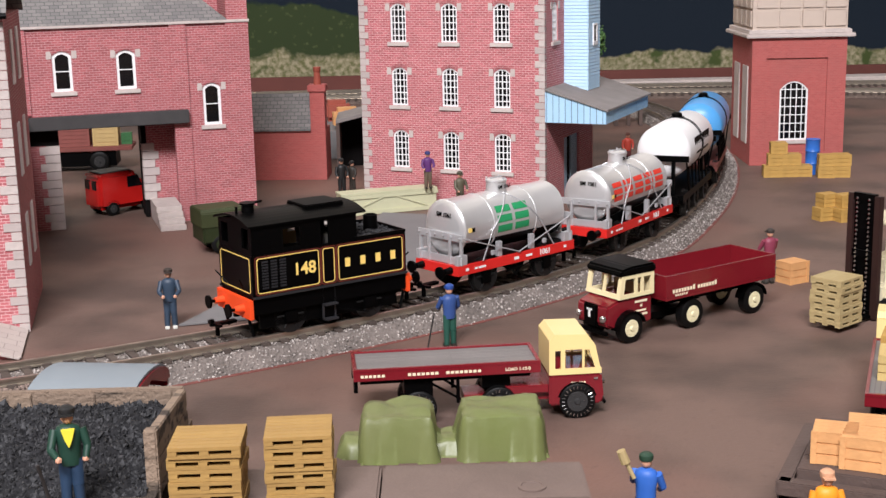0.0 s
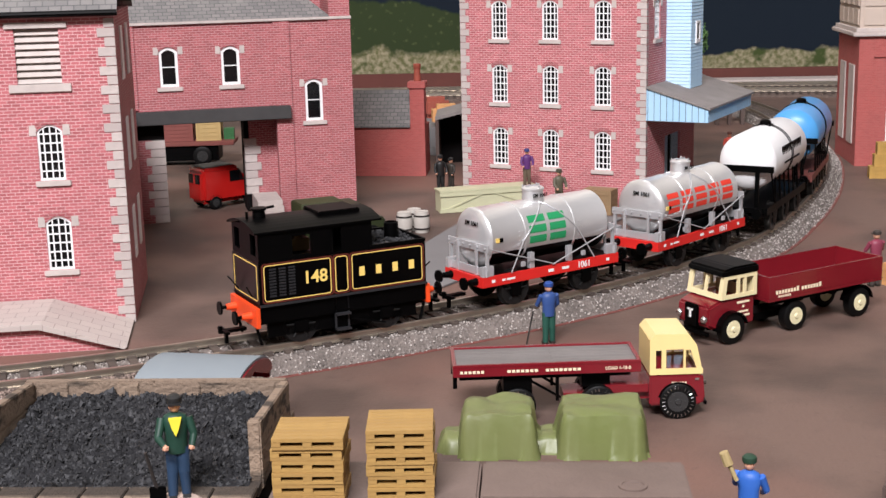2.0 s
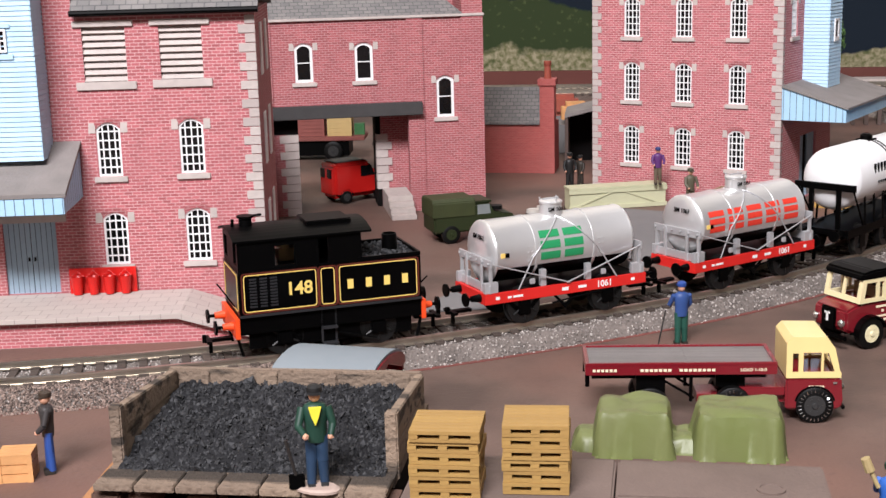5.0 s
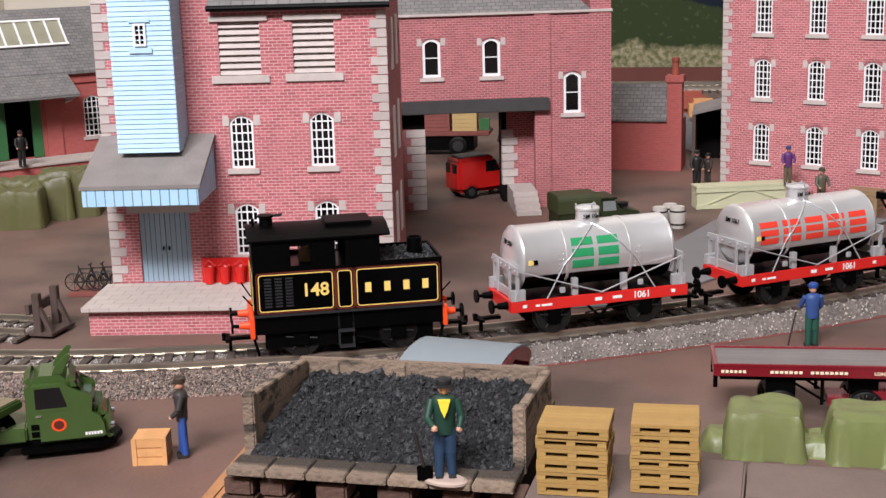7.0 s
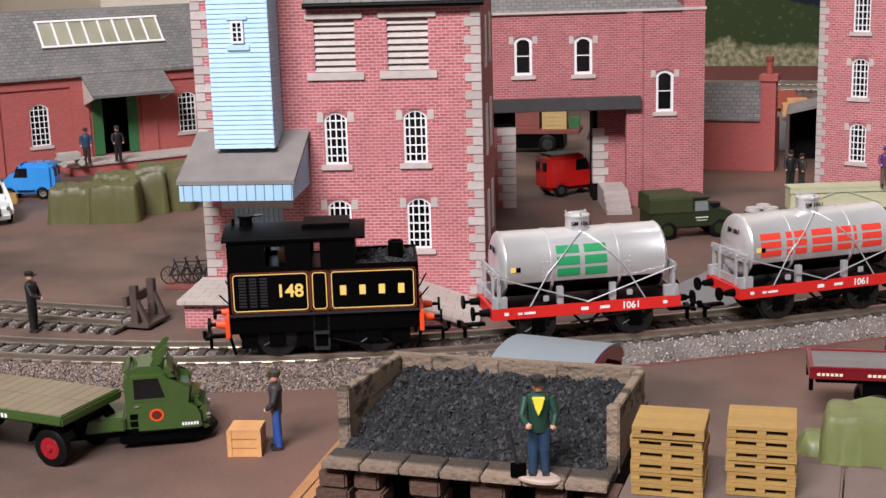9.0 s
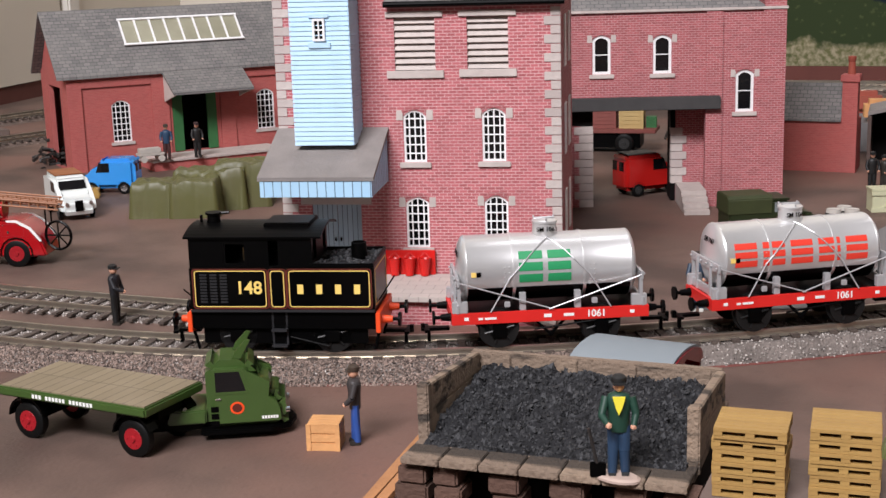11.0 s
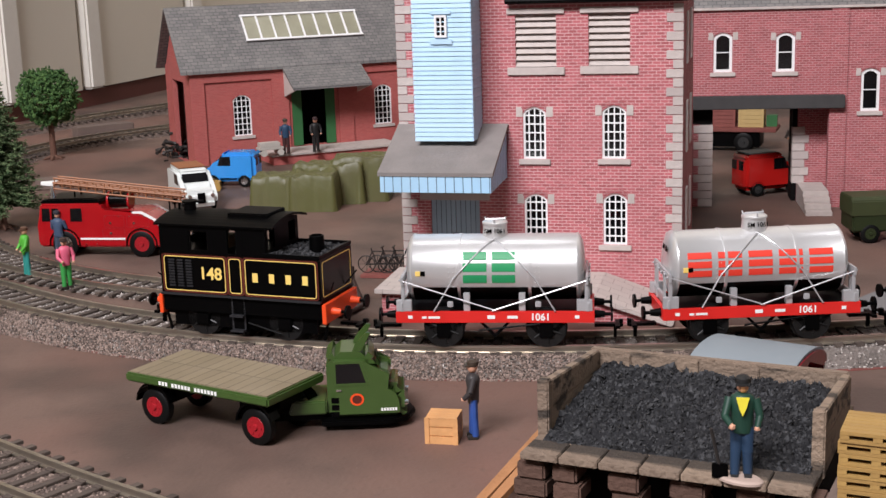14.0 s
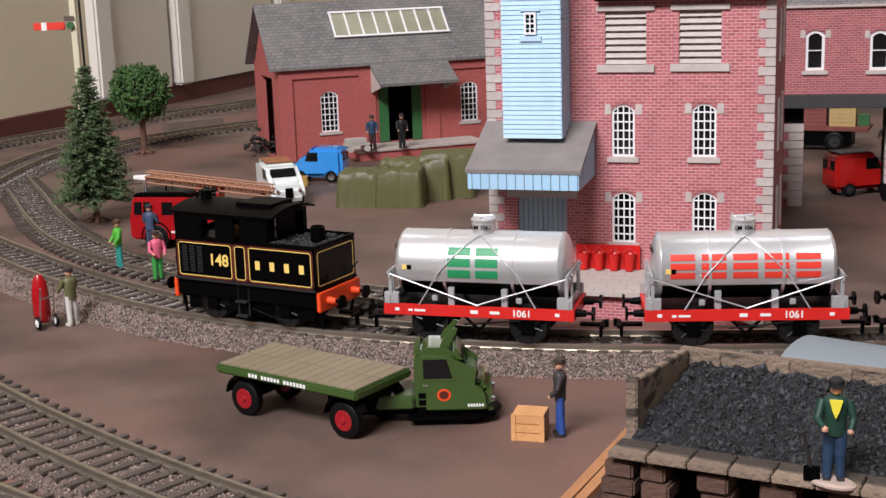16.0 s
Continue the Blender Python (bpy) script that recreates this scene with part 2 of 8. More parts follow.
HUB_DARK = mat("black_hub", (0.03, 0.03, 0.03), 0.4, vary=0.1)
TARP = mat("green_tarpaulin", (0.075, 0.078, 0.024), 0.45, vary=0.28, scale=60, bump=0.15, bump_scale=300, dirt=(0.11, 0.095, 0.05))
TARP_PALE = mat("pale_green_tarpaulin", (0.102, 0.128, 0.034), 0.42, vary=0.2, scale=60, bump=0.15, bump_scale=300, dirt=(0.19, 0.18, 0.10))
PALLET = pieces("pallet_tan", (0.38, 0.235, 0.075), (0.33, 0.20, 0.065), 0.6, 0.2)
PALLET_PALE = pieces("pallet_pale", (0.43, 0.34, 0.17), (0.38, 0.29, 0.14), 0.6, 0.2)
CRATE = mat("crate_wood", (0.62, 0.32, 0.13), 0.65, vary=0.18, scale=200, bump=0.2)
CRATE_TAN = mat("tan_crate", (0.44, 0.265, 0.07), 0.65, vary=0.18, scale=200, bump=0.2)
CRATE_GREEN = mat("pale_green_crate", (0.50, 0.50, 0.33), 0.6, vary=0.1, scale=120)
OLD_WOOD = sooted(pieces("weathered_wood", (0.27, 0.20, 0.145), (0.19, 0.14, 0.105), 0.85, 0.8, 180.0), 0.85)
DARK_WOOD = pieces("dark_plank", (0.075, 0.05, 0.042), (0.10, 0.07, 0.06), 0.7, 0.3)
PLANK = mat("ginger_plank", (0.30, 0.14, 0.06), 0.7, vary=0.3, scale=150, bump=0.3)
QUAY_TOP = mat("quay_stone", (0.155, 0.113, 0.096), 0.85, vary=0.2, scale=80, bump=0.2)
RUSTIC = pieces("rustic_stone", (0.12, 0.066, 0.048), (0.08, 0.046, 0.034), 0.9, 0.6)
COAL = stones("coal_lumps", (0.050, 0.051, 0.055), (0.008, 0.008, 0.009), 0.8)
COAL_BED = mat("coal_bed", (0.020, 0.020, 0.022), 0.85, vary=0.6, scale=500, bump=1.0, bump_scale=700, shine=0.2)
CANVAS = mat("grey_canvas", (0.215, 0.245, 0.265), 0.8, vary=0.07, scale=80, shine=0.15)
BUCKET = mat("red_bucket", (0.62, 0.015, 0.012), 0.35, vary=0.06)
PAVE = coursed("platform_slabs", (0.50, 0.44, 0.40), (0.46, 0.40, 0.37), (0.30, 0.25, 0.23), 7.0, 6.0, 0.15, stain=(0.42, 0.36, 0.33))
BARK = mat("bark", (0.13, 0.065, 0.045), 0.9, vary=0.3, scale=300, bump=0.6)
LEAF = stones("round_tree_leaves", (0.018, 0.062, 0.013), (0.085, 0.17, 0.045))
NEEDLE = stones("pine_needles", (0.018, 0.052, 0.013), (0.14, 0.19, 0.085))
WALL_PAINT = mat("cream_room_wall", (0.74, 0.66, 0.49), 0.85, vary=0.06, scale=8)
WALL_GREY = mat("grey_room_panel", (0.70, 0.65, 0.56), 0.8, vary=0.05, scale=8)
# dark paint for walls out of view, to deepen shadows
WALL_SHADE = mat("dimmed_unseen_wall", (0.17, 0.15, 0.13), 0.85, vary=0.06, scale=8)
TRIM = mat("white_trim", (0.76, 0.73, 0.67), 0.6, vary=0.04)
EDGE_BROWN = mat("brown_board_edge", (0.115, 0.034, 0.026), 0.75, vary=0.15, scale=40)
# out of view; grey chosen to weaken light bounced downwards
CEILING = mat("dimmed_unseen_ceiling", (0.30, 0.30, 0.29), 0.9, vary=0.03, scale=5)
CHIMNEY_POT = mat("terracotta", (0.30, 0.07, 0.045), 0.7, vary=0.15)
GREEN_DOOR = mat("green_door", (0.035, 0.13, 0.045), 0.5, vary=0.15)
TANK_PANEL = mat("cream_tank_panel", (0.52, 0.43, 0.36), 0.7, vary=0.12, scale=60)
SKIN = mat("skin_paint", (0.62, 0.33, 0.22), 0.5, vary=0.05)
LADDER = mat("ladder_brown", (0.30, 0.12, 0.05), 0.5, vary=0.15)
DULL_WHITE = mat("ivory_plastic", (0.66, 0.60, 0.42), 0.5, vary=0.08)
BIKE = mat("dark_metal", (0.04, 0.035, 0.033), 0.5, 0.4, vary=0.2)
# near-black that puts the shade of openings and interiors into the colour
SHADE_BLACK = mat("painted_interior_shade", (0.006, 0.005, 0.005), 0.95, vary=0.2, shine=0.1)
BARREL = mat("grey_barrel", (0.45, 0.42, 0.38), 0.6, vary=0.12)
BLUE_DRUM = mat("blue_drum", (0.03, 0.14, 0.50), 0.35, vary=0.08)
GREY_ROAD = mat("grey_card_road", (0.17, 0.165, 0.165), 0.85, vary=0.1, scale=60)


# ---- building blocks, in mm ----
def map_uv(bm):
    uv = bm.loops.layers.uv.verify()
    for f in bm.faces:
        n = f.normal
        flat = abs(n.z) > 0.85
        side = Vector((-n.y, n.x, 0))
        side = Vector((1, 0, 0)) if flat or side.length < 1e-6 else side.normalized()
        rise = Vector((0, 1, 0)) if flat else n.cross(side)
        if rise.z < 0 or (flat and rise.y < 0):
            rise = -rise
        for lp in f.loops:
            lp[uv].uv = (lp.vert.co.dot(side), lp.vert.co.dot(rise))


def mesh_of(bm, name, materials, smooth=False):
    bmesh.ops.recalc_face_normals(bm, faces=bm.faces)
    bm.normal_update()
    map_uv(bm)
    for v in bm.verts:
        v.co *= MM
    if smooth:
        for f in bm.faces:
            f.smooth = True
        for e in bm.edges:
            if len(e.link_faces) == 2 and e.calc_face_angle(0) > 0.7:
                e.smooth = False
    me = bpy.data.meshes.new(name)
    bm.to_mesh(me)
    bm.free()
    for m in materials if isinstance(materials, (list, tuple)) else [materials]:
        me.materials.append(m)
    return me


def part(name, bm, material, parent=None, label="", smooth=False):
    ob = new(name, mesh_of(bm, name, material, smooth))
    ob.parent = parent
    return tagged(ob, label)


def piece(name, me, parent, x, y, z, rz=0.0):
    ob = new(name, me)
    ob.parent = parent
    ob.matrix_basis = pose(x * MM, y * MM, z * MM, 0, 0, rz)
    return ob


def thing(name, x, y, z, rz, label, category, group="", kind=""):
    ob = new(name)
    ob.empty_display_size = 0.01
    ob.matrix_basis = pose(x * MM, y * MM, z * MM, 0, 0, rz)
    return tagged(ob, label, category, group, kind)


def at(x, y, z, rz=0):
    return pose(x * MM, y * MM, z * MM, 0, 0, rz)


def box(bm, x0, x1, y0, y1, z0, z1, bev=0.0):
    vs = [bm.verts.new((x, y, z)) for x in (x0, x1) for y in (y0, y1) for z in (z0, z1)]
    fs = [bm.faces.new([vs[i] for i in q]) for q in ((0, 1, 3, 2), (4, 6, 7, 5), (0, 4, 5, 1), (2, 3, 7, 6), (0, 2, 6, 4), (1, 5, 7, 3))]
    if bev:
        bmesh.ops.bevel(bm, geom=list({e for f in fs for e in f.edges}), offset=bev, segments=2, affect="EDGES")
    return bm


def cyl(bm, p, q, r, r2=None, seg=16):
    p, q = Vector(p), Vector(q)
    r2 = r if r2 is None else r2
    turn = (q - p).to_track_quat("Z", "Y").to_matrix()
    a = [bm.verts.new(p + turn @ Vector((r * math.cos(t), r * math.sin(t), 0))) for t in (2 * math.pi * i / seg for i in range(seg))]
    b = [bm.verts.new(q + turn @ Vector((r2 * math.cos(t), r2 * math.sin(t), 0))) for t in (2 * math.pi * i / seg for i in range(seg))]
    for i in range(seg):
        bm.faces.new((a[i], a[(i + 1) % seg], b[(i + 1) % seg], b[i]))
    bm.faces.new(a[::-1])
    bm.faces.new(b)
    return bm


def lathe(bm, axis_point, profile, seg=24, along="x"):
    """A turned body: profile rows of (place along the axis, radius)."""
    rings = []
    for d, r in profile:
        ring = []
        for i in range(seg):
            t = 2 * math.pi * i / seg
            c, s = max(r, 0.01) * math.cos(t), max(r, 0.01) * math.sin(t)
            ring.append(bm.verts.new(Vector(axis_point) + (Vector((d, c, s)) if along == "x" else Vector((c, s, d)))))
        rings.append(ring)
    for a, b in zip(rings, rings[1:]):
        for i in range(seg):
            bm.faces.new((a[i], a[(i + 1) % seg], b[(i + 1) % seg], b[i]))
    bm.faces.new(rings[0][::-1])
    bm.faces.new(rings[-1])
    return bm


def prism(bm, pts, lo, hi, axis="y", bev=0.0):
    """A flat outline carried along an axis: (x, z) along y, (y, z) along x, (x, y) along z."""
    def v(p, d):
        return {"y": (p[0], d, p[1]), "x": (d, p[0], p[1]), "z": (p[0], p[1], d)}[axis]
    a = [bm.verts.new(v(p, lo)) for p in pts]
    b = [bm.verts.new(v(p, hi)) for p in pts]
    fs = [bm.faces.new(a[::-1]), bm.faces.new(b)]
    for i in range(len(pts)):
        j = (i + 1) % len(pts)
        fs.append(bm.faces.new((a[i], a[j], b[j], b[i])))
    if bev:
        bmesh.ops.bevel(bm, geom=list({e for f in fs for e in f.edges}), offset=bev, segments=2, affect="EDGES")
    return bm


def arch(x0, x1, z0, z1, rise, n=8):
    """An opening with a bowed head, as an outline of (x, z)."""
    if rise <= 0:
        return [(x0, z0), (x1, z0), (x1, z1), (x0, z1)]
    head = [(x1 + (x0 - x1) * i / n, z1 - rise + rise * math.sin(math.pi * i / n) ** 0.8) for i in range(n + 1)]
    return [(x0, z0), (x1, z0)] + head


def panel(bm, outline, holes, y0, y1):
    """A wall of thickness y0 to y1 with openings through it; outlines in (x, z)."""
    edges = []
    for loop in [outline] + holes:
        vs = [bm.verts.new((x, y0, z)) for x, z in loop]
        edges += [bm.edges.new((vs[i], vs[(i + 1) % len(vs)])) for i in range(len(vs))]
    made = bmesh.ops.triangle_fill(bm, use_beauty=True, edges=edges)
    faces = [g for g in made["geom"] if isinstance(g, bmesh.types.BMFace)]
    ext = bmesh.ops.extrude_face_region(bm, geom=faces)
    bmesh.ops.translate(bm, vec=(0, y1 - y0, 0), verts=[g for g in ext["geom"] if isinstance(g, bmesh.types.BMVert)])
    return bm


def rod(bm, p, q, r, seg=6):
    return cyl(bm, p, q, r, None, seg)


def window(parent, x0, x1, z0, z1, rise, cols, rows, y=0.0, sill=True, head=None, frame_mat=None, stops=True, ring=0.75):
    """A glazed window in a wall whose face is at y: frame with bars, dark pane, stone sill and head."""
    bm = bmesh.new()
    w = 0.46
    outer, inner = arch(x0, x1, z0, z1, rise), arch(x0 + ring, x1 - ring, z0 + ring, z1 - ring, rise * 0.85)
    panel(bm, outer, [inner], y + 0.5, y + 1.4)
    for i in range(1, cols):
        x = x0 + (x1 - x0) * i / cols
        box(bm, x - w / 2, x + w / 2, y + 0.6, y + 1.2, z0 + 0.3, z1 - rise * 0.35)
    for i in range(1, rows):
        z = z0 + (z1 - z0) * i / rows
        box(bm, x0 + 0.3, x1 - 0.3, y + 0.62, y + 1.22, z - w / 2, z + w / 2)
    win = part("window", bm, frame_mat or WHITE, parent)
    bm = bmesh.new()
    prism(bm, arch(x0 + 0.1, x1 - 0.1, z0 + 0.1, z1 - 0.1, rise), y + 1.45, y + 1.9)
    part("pane", bm, PANE, win)
    if sill:
        bm = bmesh.new()
        box(bm, x0 - 1.6, x1 + 1.6, y - 1.0, y + 1.0, z0 - 2.0, z0 - 0.05, 0.15)
        part("sill", bm, STONE, win)
    if stops:
        for a, b in ((x0 - 2.6, x0 - 0.1), (x1 + 0.1, x1 + 2.6)):
            bm = bmesh.new()
            prism(bm, [(a, z1 - rise - 1.4), (b, z1 - rise - 1.4), (b, z1 - rise + 1.0), (b - 0.4 if a < x0 - 1 else b, z1 - rise + 2.2), (a + 0.2, z1 - rise + 2.2)], y - 0.3, y + 0.3)
            part("stop_stone", bm, STONE, win)
    if head:
        bm = bmesh.new()
        n = 9
        for i in range(n):
            t0, t1 = math.pi * (0.08 + 0.84 * i / n), math.pi * (0.08 + 0.84 * (i + 0.9) / n)
            cx, half = (x0 + x1) / 2, (x1 - x0) / 2
            q = []
            for t, r in ((t0, 0.25), (t1, 0.25), (t1, 1.9), (t0, 1.9)):
                q.append((cx + (half + r * 0.6) * math.cos(t), z1 - rise + (rise + r) * math.sin(t) ** 0.8))
            prism(bm, q, y - 0.22, y + 0.2)
        part("brick_arch", bm, head, win)
    return win


QUOIN_MESH = {}


def quoins(parent, x, y, z0, z1, side, long=6.0, short=3.6, h=3.3, depth=3.0):
    """Corner stones up an edge; side -1 builds to the left of x, +1 to the right."""
    i, z = 0, z0
    while z + h <= z1 + 0.1:
        w = long if i % 2 else short
        key = (w, h, depth)
        if key not in QUOIN_MESH:
            bm = bmesh.new()
            box(bm, 0, w, 0, depth, 0.12, h - 0.12, 0.12)
            QUOIN_MESH[key] = mesh_of(bm, "quoin", QUOIN)
        piece("quoin", QUOIN_MESH[key], parent, x if side > 0 else x - w, y - 0.35, z)
        z, i = z + h, i + 1


def text(parent, body, x, y, z, size, material, name="lettering", rz=0.0, upright=True, tilt=90.0):
    cu = bpy.data.curves.new("lettering", "FONT")
    cu.offset = 0.000022 * size
    cu.body, cu.size, cu.extrude, cu.align_x, cu.align_y = body, size * MM, 0.00004, "CENTER", "CENTER"
    tmp = bpy.data.objects.new("tmp", cu)
    scene.collection.objects.link(tmp)
    bpy.context.view_layer.update()
    me = bpy.data.meshes.new_from_object(tmp.evaluated_get(bpy.context.evaluated_depsgraph_get()))
    bpy.data.objects.remove(tmp)
    me.materials.clear()
    me.materials.append(material)
    ob = new(name, me)
    ob.parent = parent
    ob.matrix_basis = pose(x * MM, y * MM, z * MM, tilt, 0, rz)
    return ob


def bars(parent, name, material, rows, y, thick=0.12):
    """Plain bars for writing: rows of (x0, x1, z0, z1) on an upright face at y."""
    bm = bmesh.new()
    for x0, x1, z0, z1 in rows:
        box(bm, x0, x1, y - thick, y + 0.05, z0, z1)
    return part(name, bm, material, parent)


# ---- setting ----
bm = bmesh.new()
n = 40
vs = [[bm.verts.new((-2600 + 5200 * i / n, -1200 + 3600 * j / n, 0)) for j in range(n + 1)] for i in range(n + 1)]
for i in range(n):
    for j in range(n):
        bm.faces.new((vs[i][j], vs[i + 1][j], vs[i + 1][j + 1], vs[i][j + 1]))
tagged(part("ground", bm, GROUND), "matt red-brown painted layout ground with scuffs", "ground", kind="structure")


def wall(name, a, b, z0, z1, thick, material, label):
    ax, ay = a
    length = math.hypot(b[0] - ax, b[1] - ay)
    bm = bmesh.new()
    box(bm, 0, length, 0, thick, z0, z1)
    ob = part(name, bm, material)
    ob.matrix_basis = at(ax, ay, 0, math.degrees(math.atan2(b[1] - ay, b[0] - ax)))
    return tagged(ob, label, "wall", kind="structure"), length


west, west_len = wall("wall_west", (-770, 190), (-930, 1296), 15.2, 1700, -40, WALL_PAINT, "cream painted room wall behind the layout")
west2, _ = wall("wall_west_lower", (-770, 190), (-930, 1296), -10, 15, -44, EDGE_BROWN, "dark red-brown painted board along the wall foot")
for i, (u, w) in enumerate(((655, 90), (782, 160), (975, 300))):
    bm = bmesh.new()
    box(bm, u, u + w, -46, -40.5, 16, 1500)
    part("wall_panel", bm, WALL_GREY, west)
for u in (629, 752, 950):
    bm = bmesh.new()
    box(bm, u, u + 23, -52, -40.5, 16, 1500, 2)
    part("trim", bm, TRIM, west, "white upright wall trim")
wall("wall_north", (-930, 1420), (1500, 1420), -10, 1700, 40, WALL_GREY, "grey room wall behind the backscene")
# three added walls out of view, kept dark to limit fill
wall("wall_east", (1500, 1420), (1500, -1200), -10, 1700, 40, WALL_SHADE, "unseen east wall, darkened to cut bounce light")
wall("wall_south", (1500, -1200), (-1500, -1200), -10, 1700, 40, WALL_SHADE, "unseen wall behind the viewer, darkened to cut bounce light")
wall("wall_southwest", (-1500, -1200), (-770, 190), -10, 1700, 40, WALL_SHADE, "unseen southwest wall, darkened to cut bounce light")
# added lid over the room, darkened to reduce fill
bm = bmesh.new()
box(bm, -1700, 1600, -1300, 1500, 1700, 1720)
tagged(part("ceiling", bm, CEILING), "unseen grey room ceiling, darkened to reduce fill", "ceiling", kind="structure")


# printed backscene of wooded hills under a dark sky
def scenery():
    """Printed hills: dark cloudy sky, a ridge that falls towards the right, bushes and a pale scrubby foreground."""
    m = bpy.data.materials.new("printed_hills")
    m.use_nodes = True
    nt = m.node_tree
    b = nt.nodes["Principled BSDF"]
    co = nt.nodes.new("ShaderNodeTexCoord")
    sep = nt.nodes.new("ShaderNodeSeparateXYZ")
    nt.links.new(co.outputs["Object"], sep.inputs[0])

    def tex(kind, scale, detail=4):
        n = nt.nodes.new(kind)
        n.inputs["Scale"].default_value = scale
        if "Detail" in n.inputs:
            n.inputs["Detail"].default_value = detail
        nt.links.new(co.outputs["Object"], n.inputs["Vector"])
        return n

    def rng(value, a, c, d=0.0, e=1.0):
        r = nt.nodes.new("ShaderNodeMapRange")
        for k, v in (("From Min", a), ("From Max", c), ("To Min", d), ("To Max", e)):
            r.inputs[k].default_value = v
        nt.links.new(value, r.inputs["Value"])
        return r.outputs[0]

    def calc(op, u, v):
        n = nt.nodes.new("ShaderNodeMath")
        n.operation = op
        for i, w in enumerate((u, v)):
            if isinstance(w, float):
                n.inputs[i].default_value = w
            else:
                nt.links.new(w, n.inputs[i])
        return n.outputs[0]

    def mix(f, u, v):
        x = nt.nodes.new("ShaderNodeMix")
        x.data_type = "RGBA"
        nt.links.new(f, x.inputs["Factor"])
        for k, w in (("A", u), ("B", v)):
            if isinstance(w, tuple):
                x.inputs[k].default_value = (*w, 1)
            else:
                nt.links.new(w, x.inputs[k])
        return x.outputs["Result"]
    x, z = sep.outputs["X"], sep.outputs["Z"]
    rough = tex("ShaderNodeTexNoise", 28.0, 6).outputs["Fac"]
    wob = calc("MULTIPLY", calc("SUBTRACT", rough, 0.5), 0.030)
    ridge = calc("ADD", rng(x, -0.12, 0.10, 0.080, 0.029), wob)
    leaf = tex("ShaderNodeTexVoronoi", 130.0).outputs["Distance"]
    grain = tex("ShaderNodeTexNoise", 210.0, 5).outputs["Fac"]
    cloud = tex("ShaderNodeTexNoise", 9.0, 5).outputs["Fac"]
    sky = mix(rng(z, 0.085, 0.13), (0.012, 0.018, 0.027), mix(rng(cloud, 0.42, 0.62), (0.016, 0.022, 0.033), (0.20, 0.23, 0.28)))
    bush = mix(rng(leaf, 0.1, 0.75), (0.135, 0.15, 0.065), (0.035, 0.05, 0.022))
    scrub = mix(rng(grain, 0.38, 0.64), (0.13, 0.13, 0.06), (0.34, 0.30, 0.20))
    scrub = mix(rng(tex("ShaderNodeTexNoise", 40.0, 3).outputs["Fac"], 0.56, 0.64), scrub, (0.055, 0.075, 0.026))
    land = mix(rng(calc("SUBTRACT", z, calc("MULTIPLY", wob, 1.6)), 0.030, 0.036), scrub, bush)
    land = mix(rng(x, 0.0, 0.10), land, scrub)
    col = mix(rng(calc("SUBTRACT", z, ridge), -0.0015, 0.0015), land, sky)
    nt.links.new(col, b.inputs["Base Color"])
    b.inputs["Roughness"].default_value = 0.95
    b.inputs["Specular IOR Level"].default_value = 0.1
    return m


bm = bmesh.new()
box(bm, -420, 1400, 1300, 1306, 0, 260)
tagged(part("backdrop", bm, scenery()), "printed backscene of dark wooded hills and olive scrub", "backdrop", kind="structure")
bm = bmesh.new()
box(bm, -420, 1400, 1276, 1282, 0, 14)
tagged(part("trim", bm, EDGE_BROWN), "long red-brown strip before the backscene", "trim", kind="structure")


# ---- track ----
def spline(points, step=1.0):
    pts = [Vector(p) for p in points]
    pts = [2 * pts[0] - pts[1]] + pts + [2 * pts[-1] - pts[-2]]
    out = []
    for i in range(1, len(pts) - 2):
        a, b, c, d = pts[i - 1:i + 3]
        k = max(4, int((c - b).length / 4))
        for j in range(k):
            u = j / k
            out.append(0.5 * (2 * b + (c - a) * u + (2 * a - 5 * b + 4 * c - d) * u * u + (3 * b - a - 3 * c + d) * u ** 3))
    out.append(pts[-2])
    return out


class Line:
    """A track's centre line with distances along it."""

    def __init__(self, points):
        self.p = spline(points)
        self.s = [0.0]
        for a, b in zip(self.p, self.p[1:]):
            self.s.append(self.s[-1] + (b - a).length)

    def place(self, d):
        d = min(max(d, 0.0), self.s[-1] - 1e-6)
        i = int(np.searchsorted(self.s, d, "right")) - 1
        u = (d - self.s[i]) / (self.s[i + 1] - self.s[i])
        a, b = self.p[max(i - 1, 0)], self.p[min(i + 2, len(self.p) - 1)]
        t = (b - a).normalized()
        return self.p[i].lerp(self.p[i + 1], u), t


def sweep(bm, line, profile, z, step=4.0):
    """Carries a closed outline of (across, up) along a line; across is to the right of its run."""
    rings, d = [], 0.0
    while True:
        p, t = line.place(d)
        nx, ny = t.y, -t.x
        rings.append([bm.verts.new((p.x + nx * a, p.y + ny * a, z + b)) for a, b in profile])
        if d >= line.s[-1] - 1e-3:
            break
        d = min(d + step, line.s[-1])
    k = len(profile)
    for a, b in zip(rings, rings[1:]):
        for i in range(k):
            bm.faces.new((a[i], a[(i + 1) % k], b[(i + 1) % k], b[i]))
    bm.faces.new(rings[0])
    bm.faces.new(rings[-1][::-1])
    return bm


RAIL_PROFILE = [(-1.0, 0), (1.0, 0), (1.0, 0.35), (0.3, 0.6), (0.3, 1.6), (0.62, 1.8), (0.62, 2.4), (-0.62, 2.4), (-0.62, 1.8), (-0.3, 1.6), (-0.3, 0.6), (-1.0, 0.35)]
bm = bmesh.new()
box(bm, -1.15, 1.15, -15, 15, 0, 1.0, 0.12)
for y in (-8.25, 8.25):
    box(bm, -1.5, 1.5, y - 2.0, y + 2.0, 0.9, 1.35)
SLEEPER_MESH = mesh_of(bm, "sleeper", SLEEPER)
bm = bmesh.new()
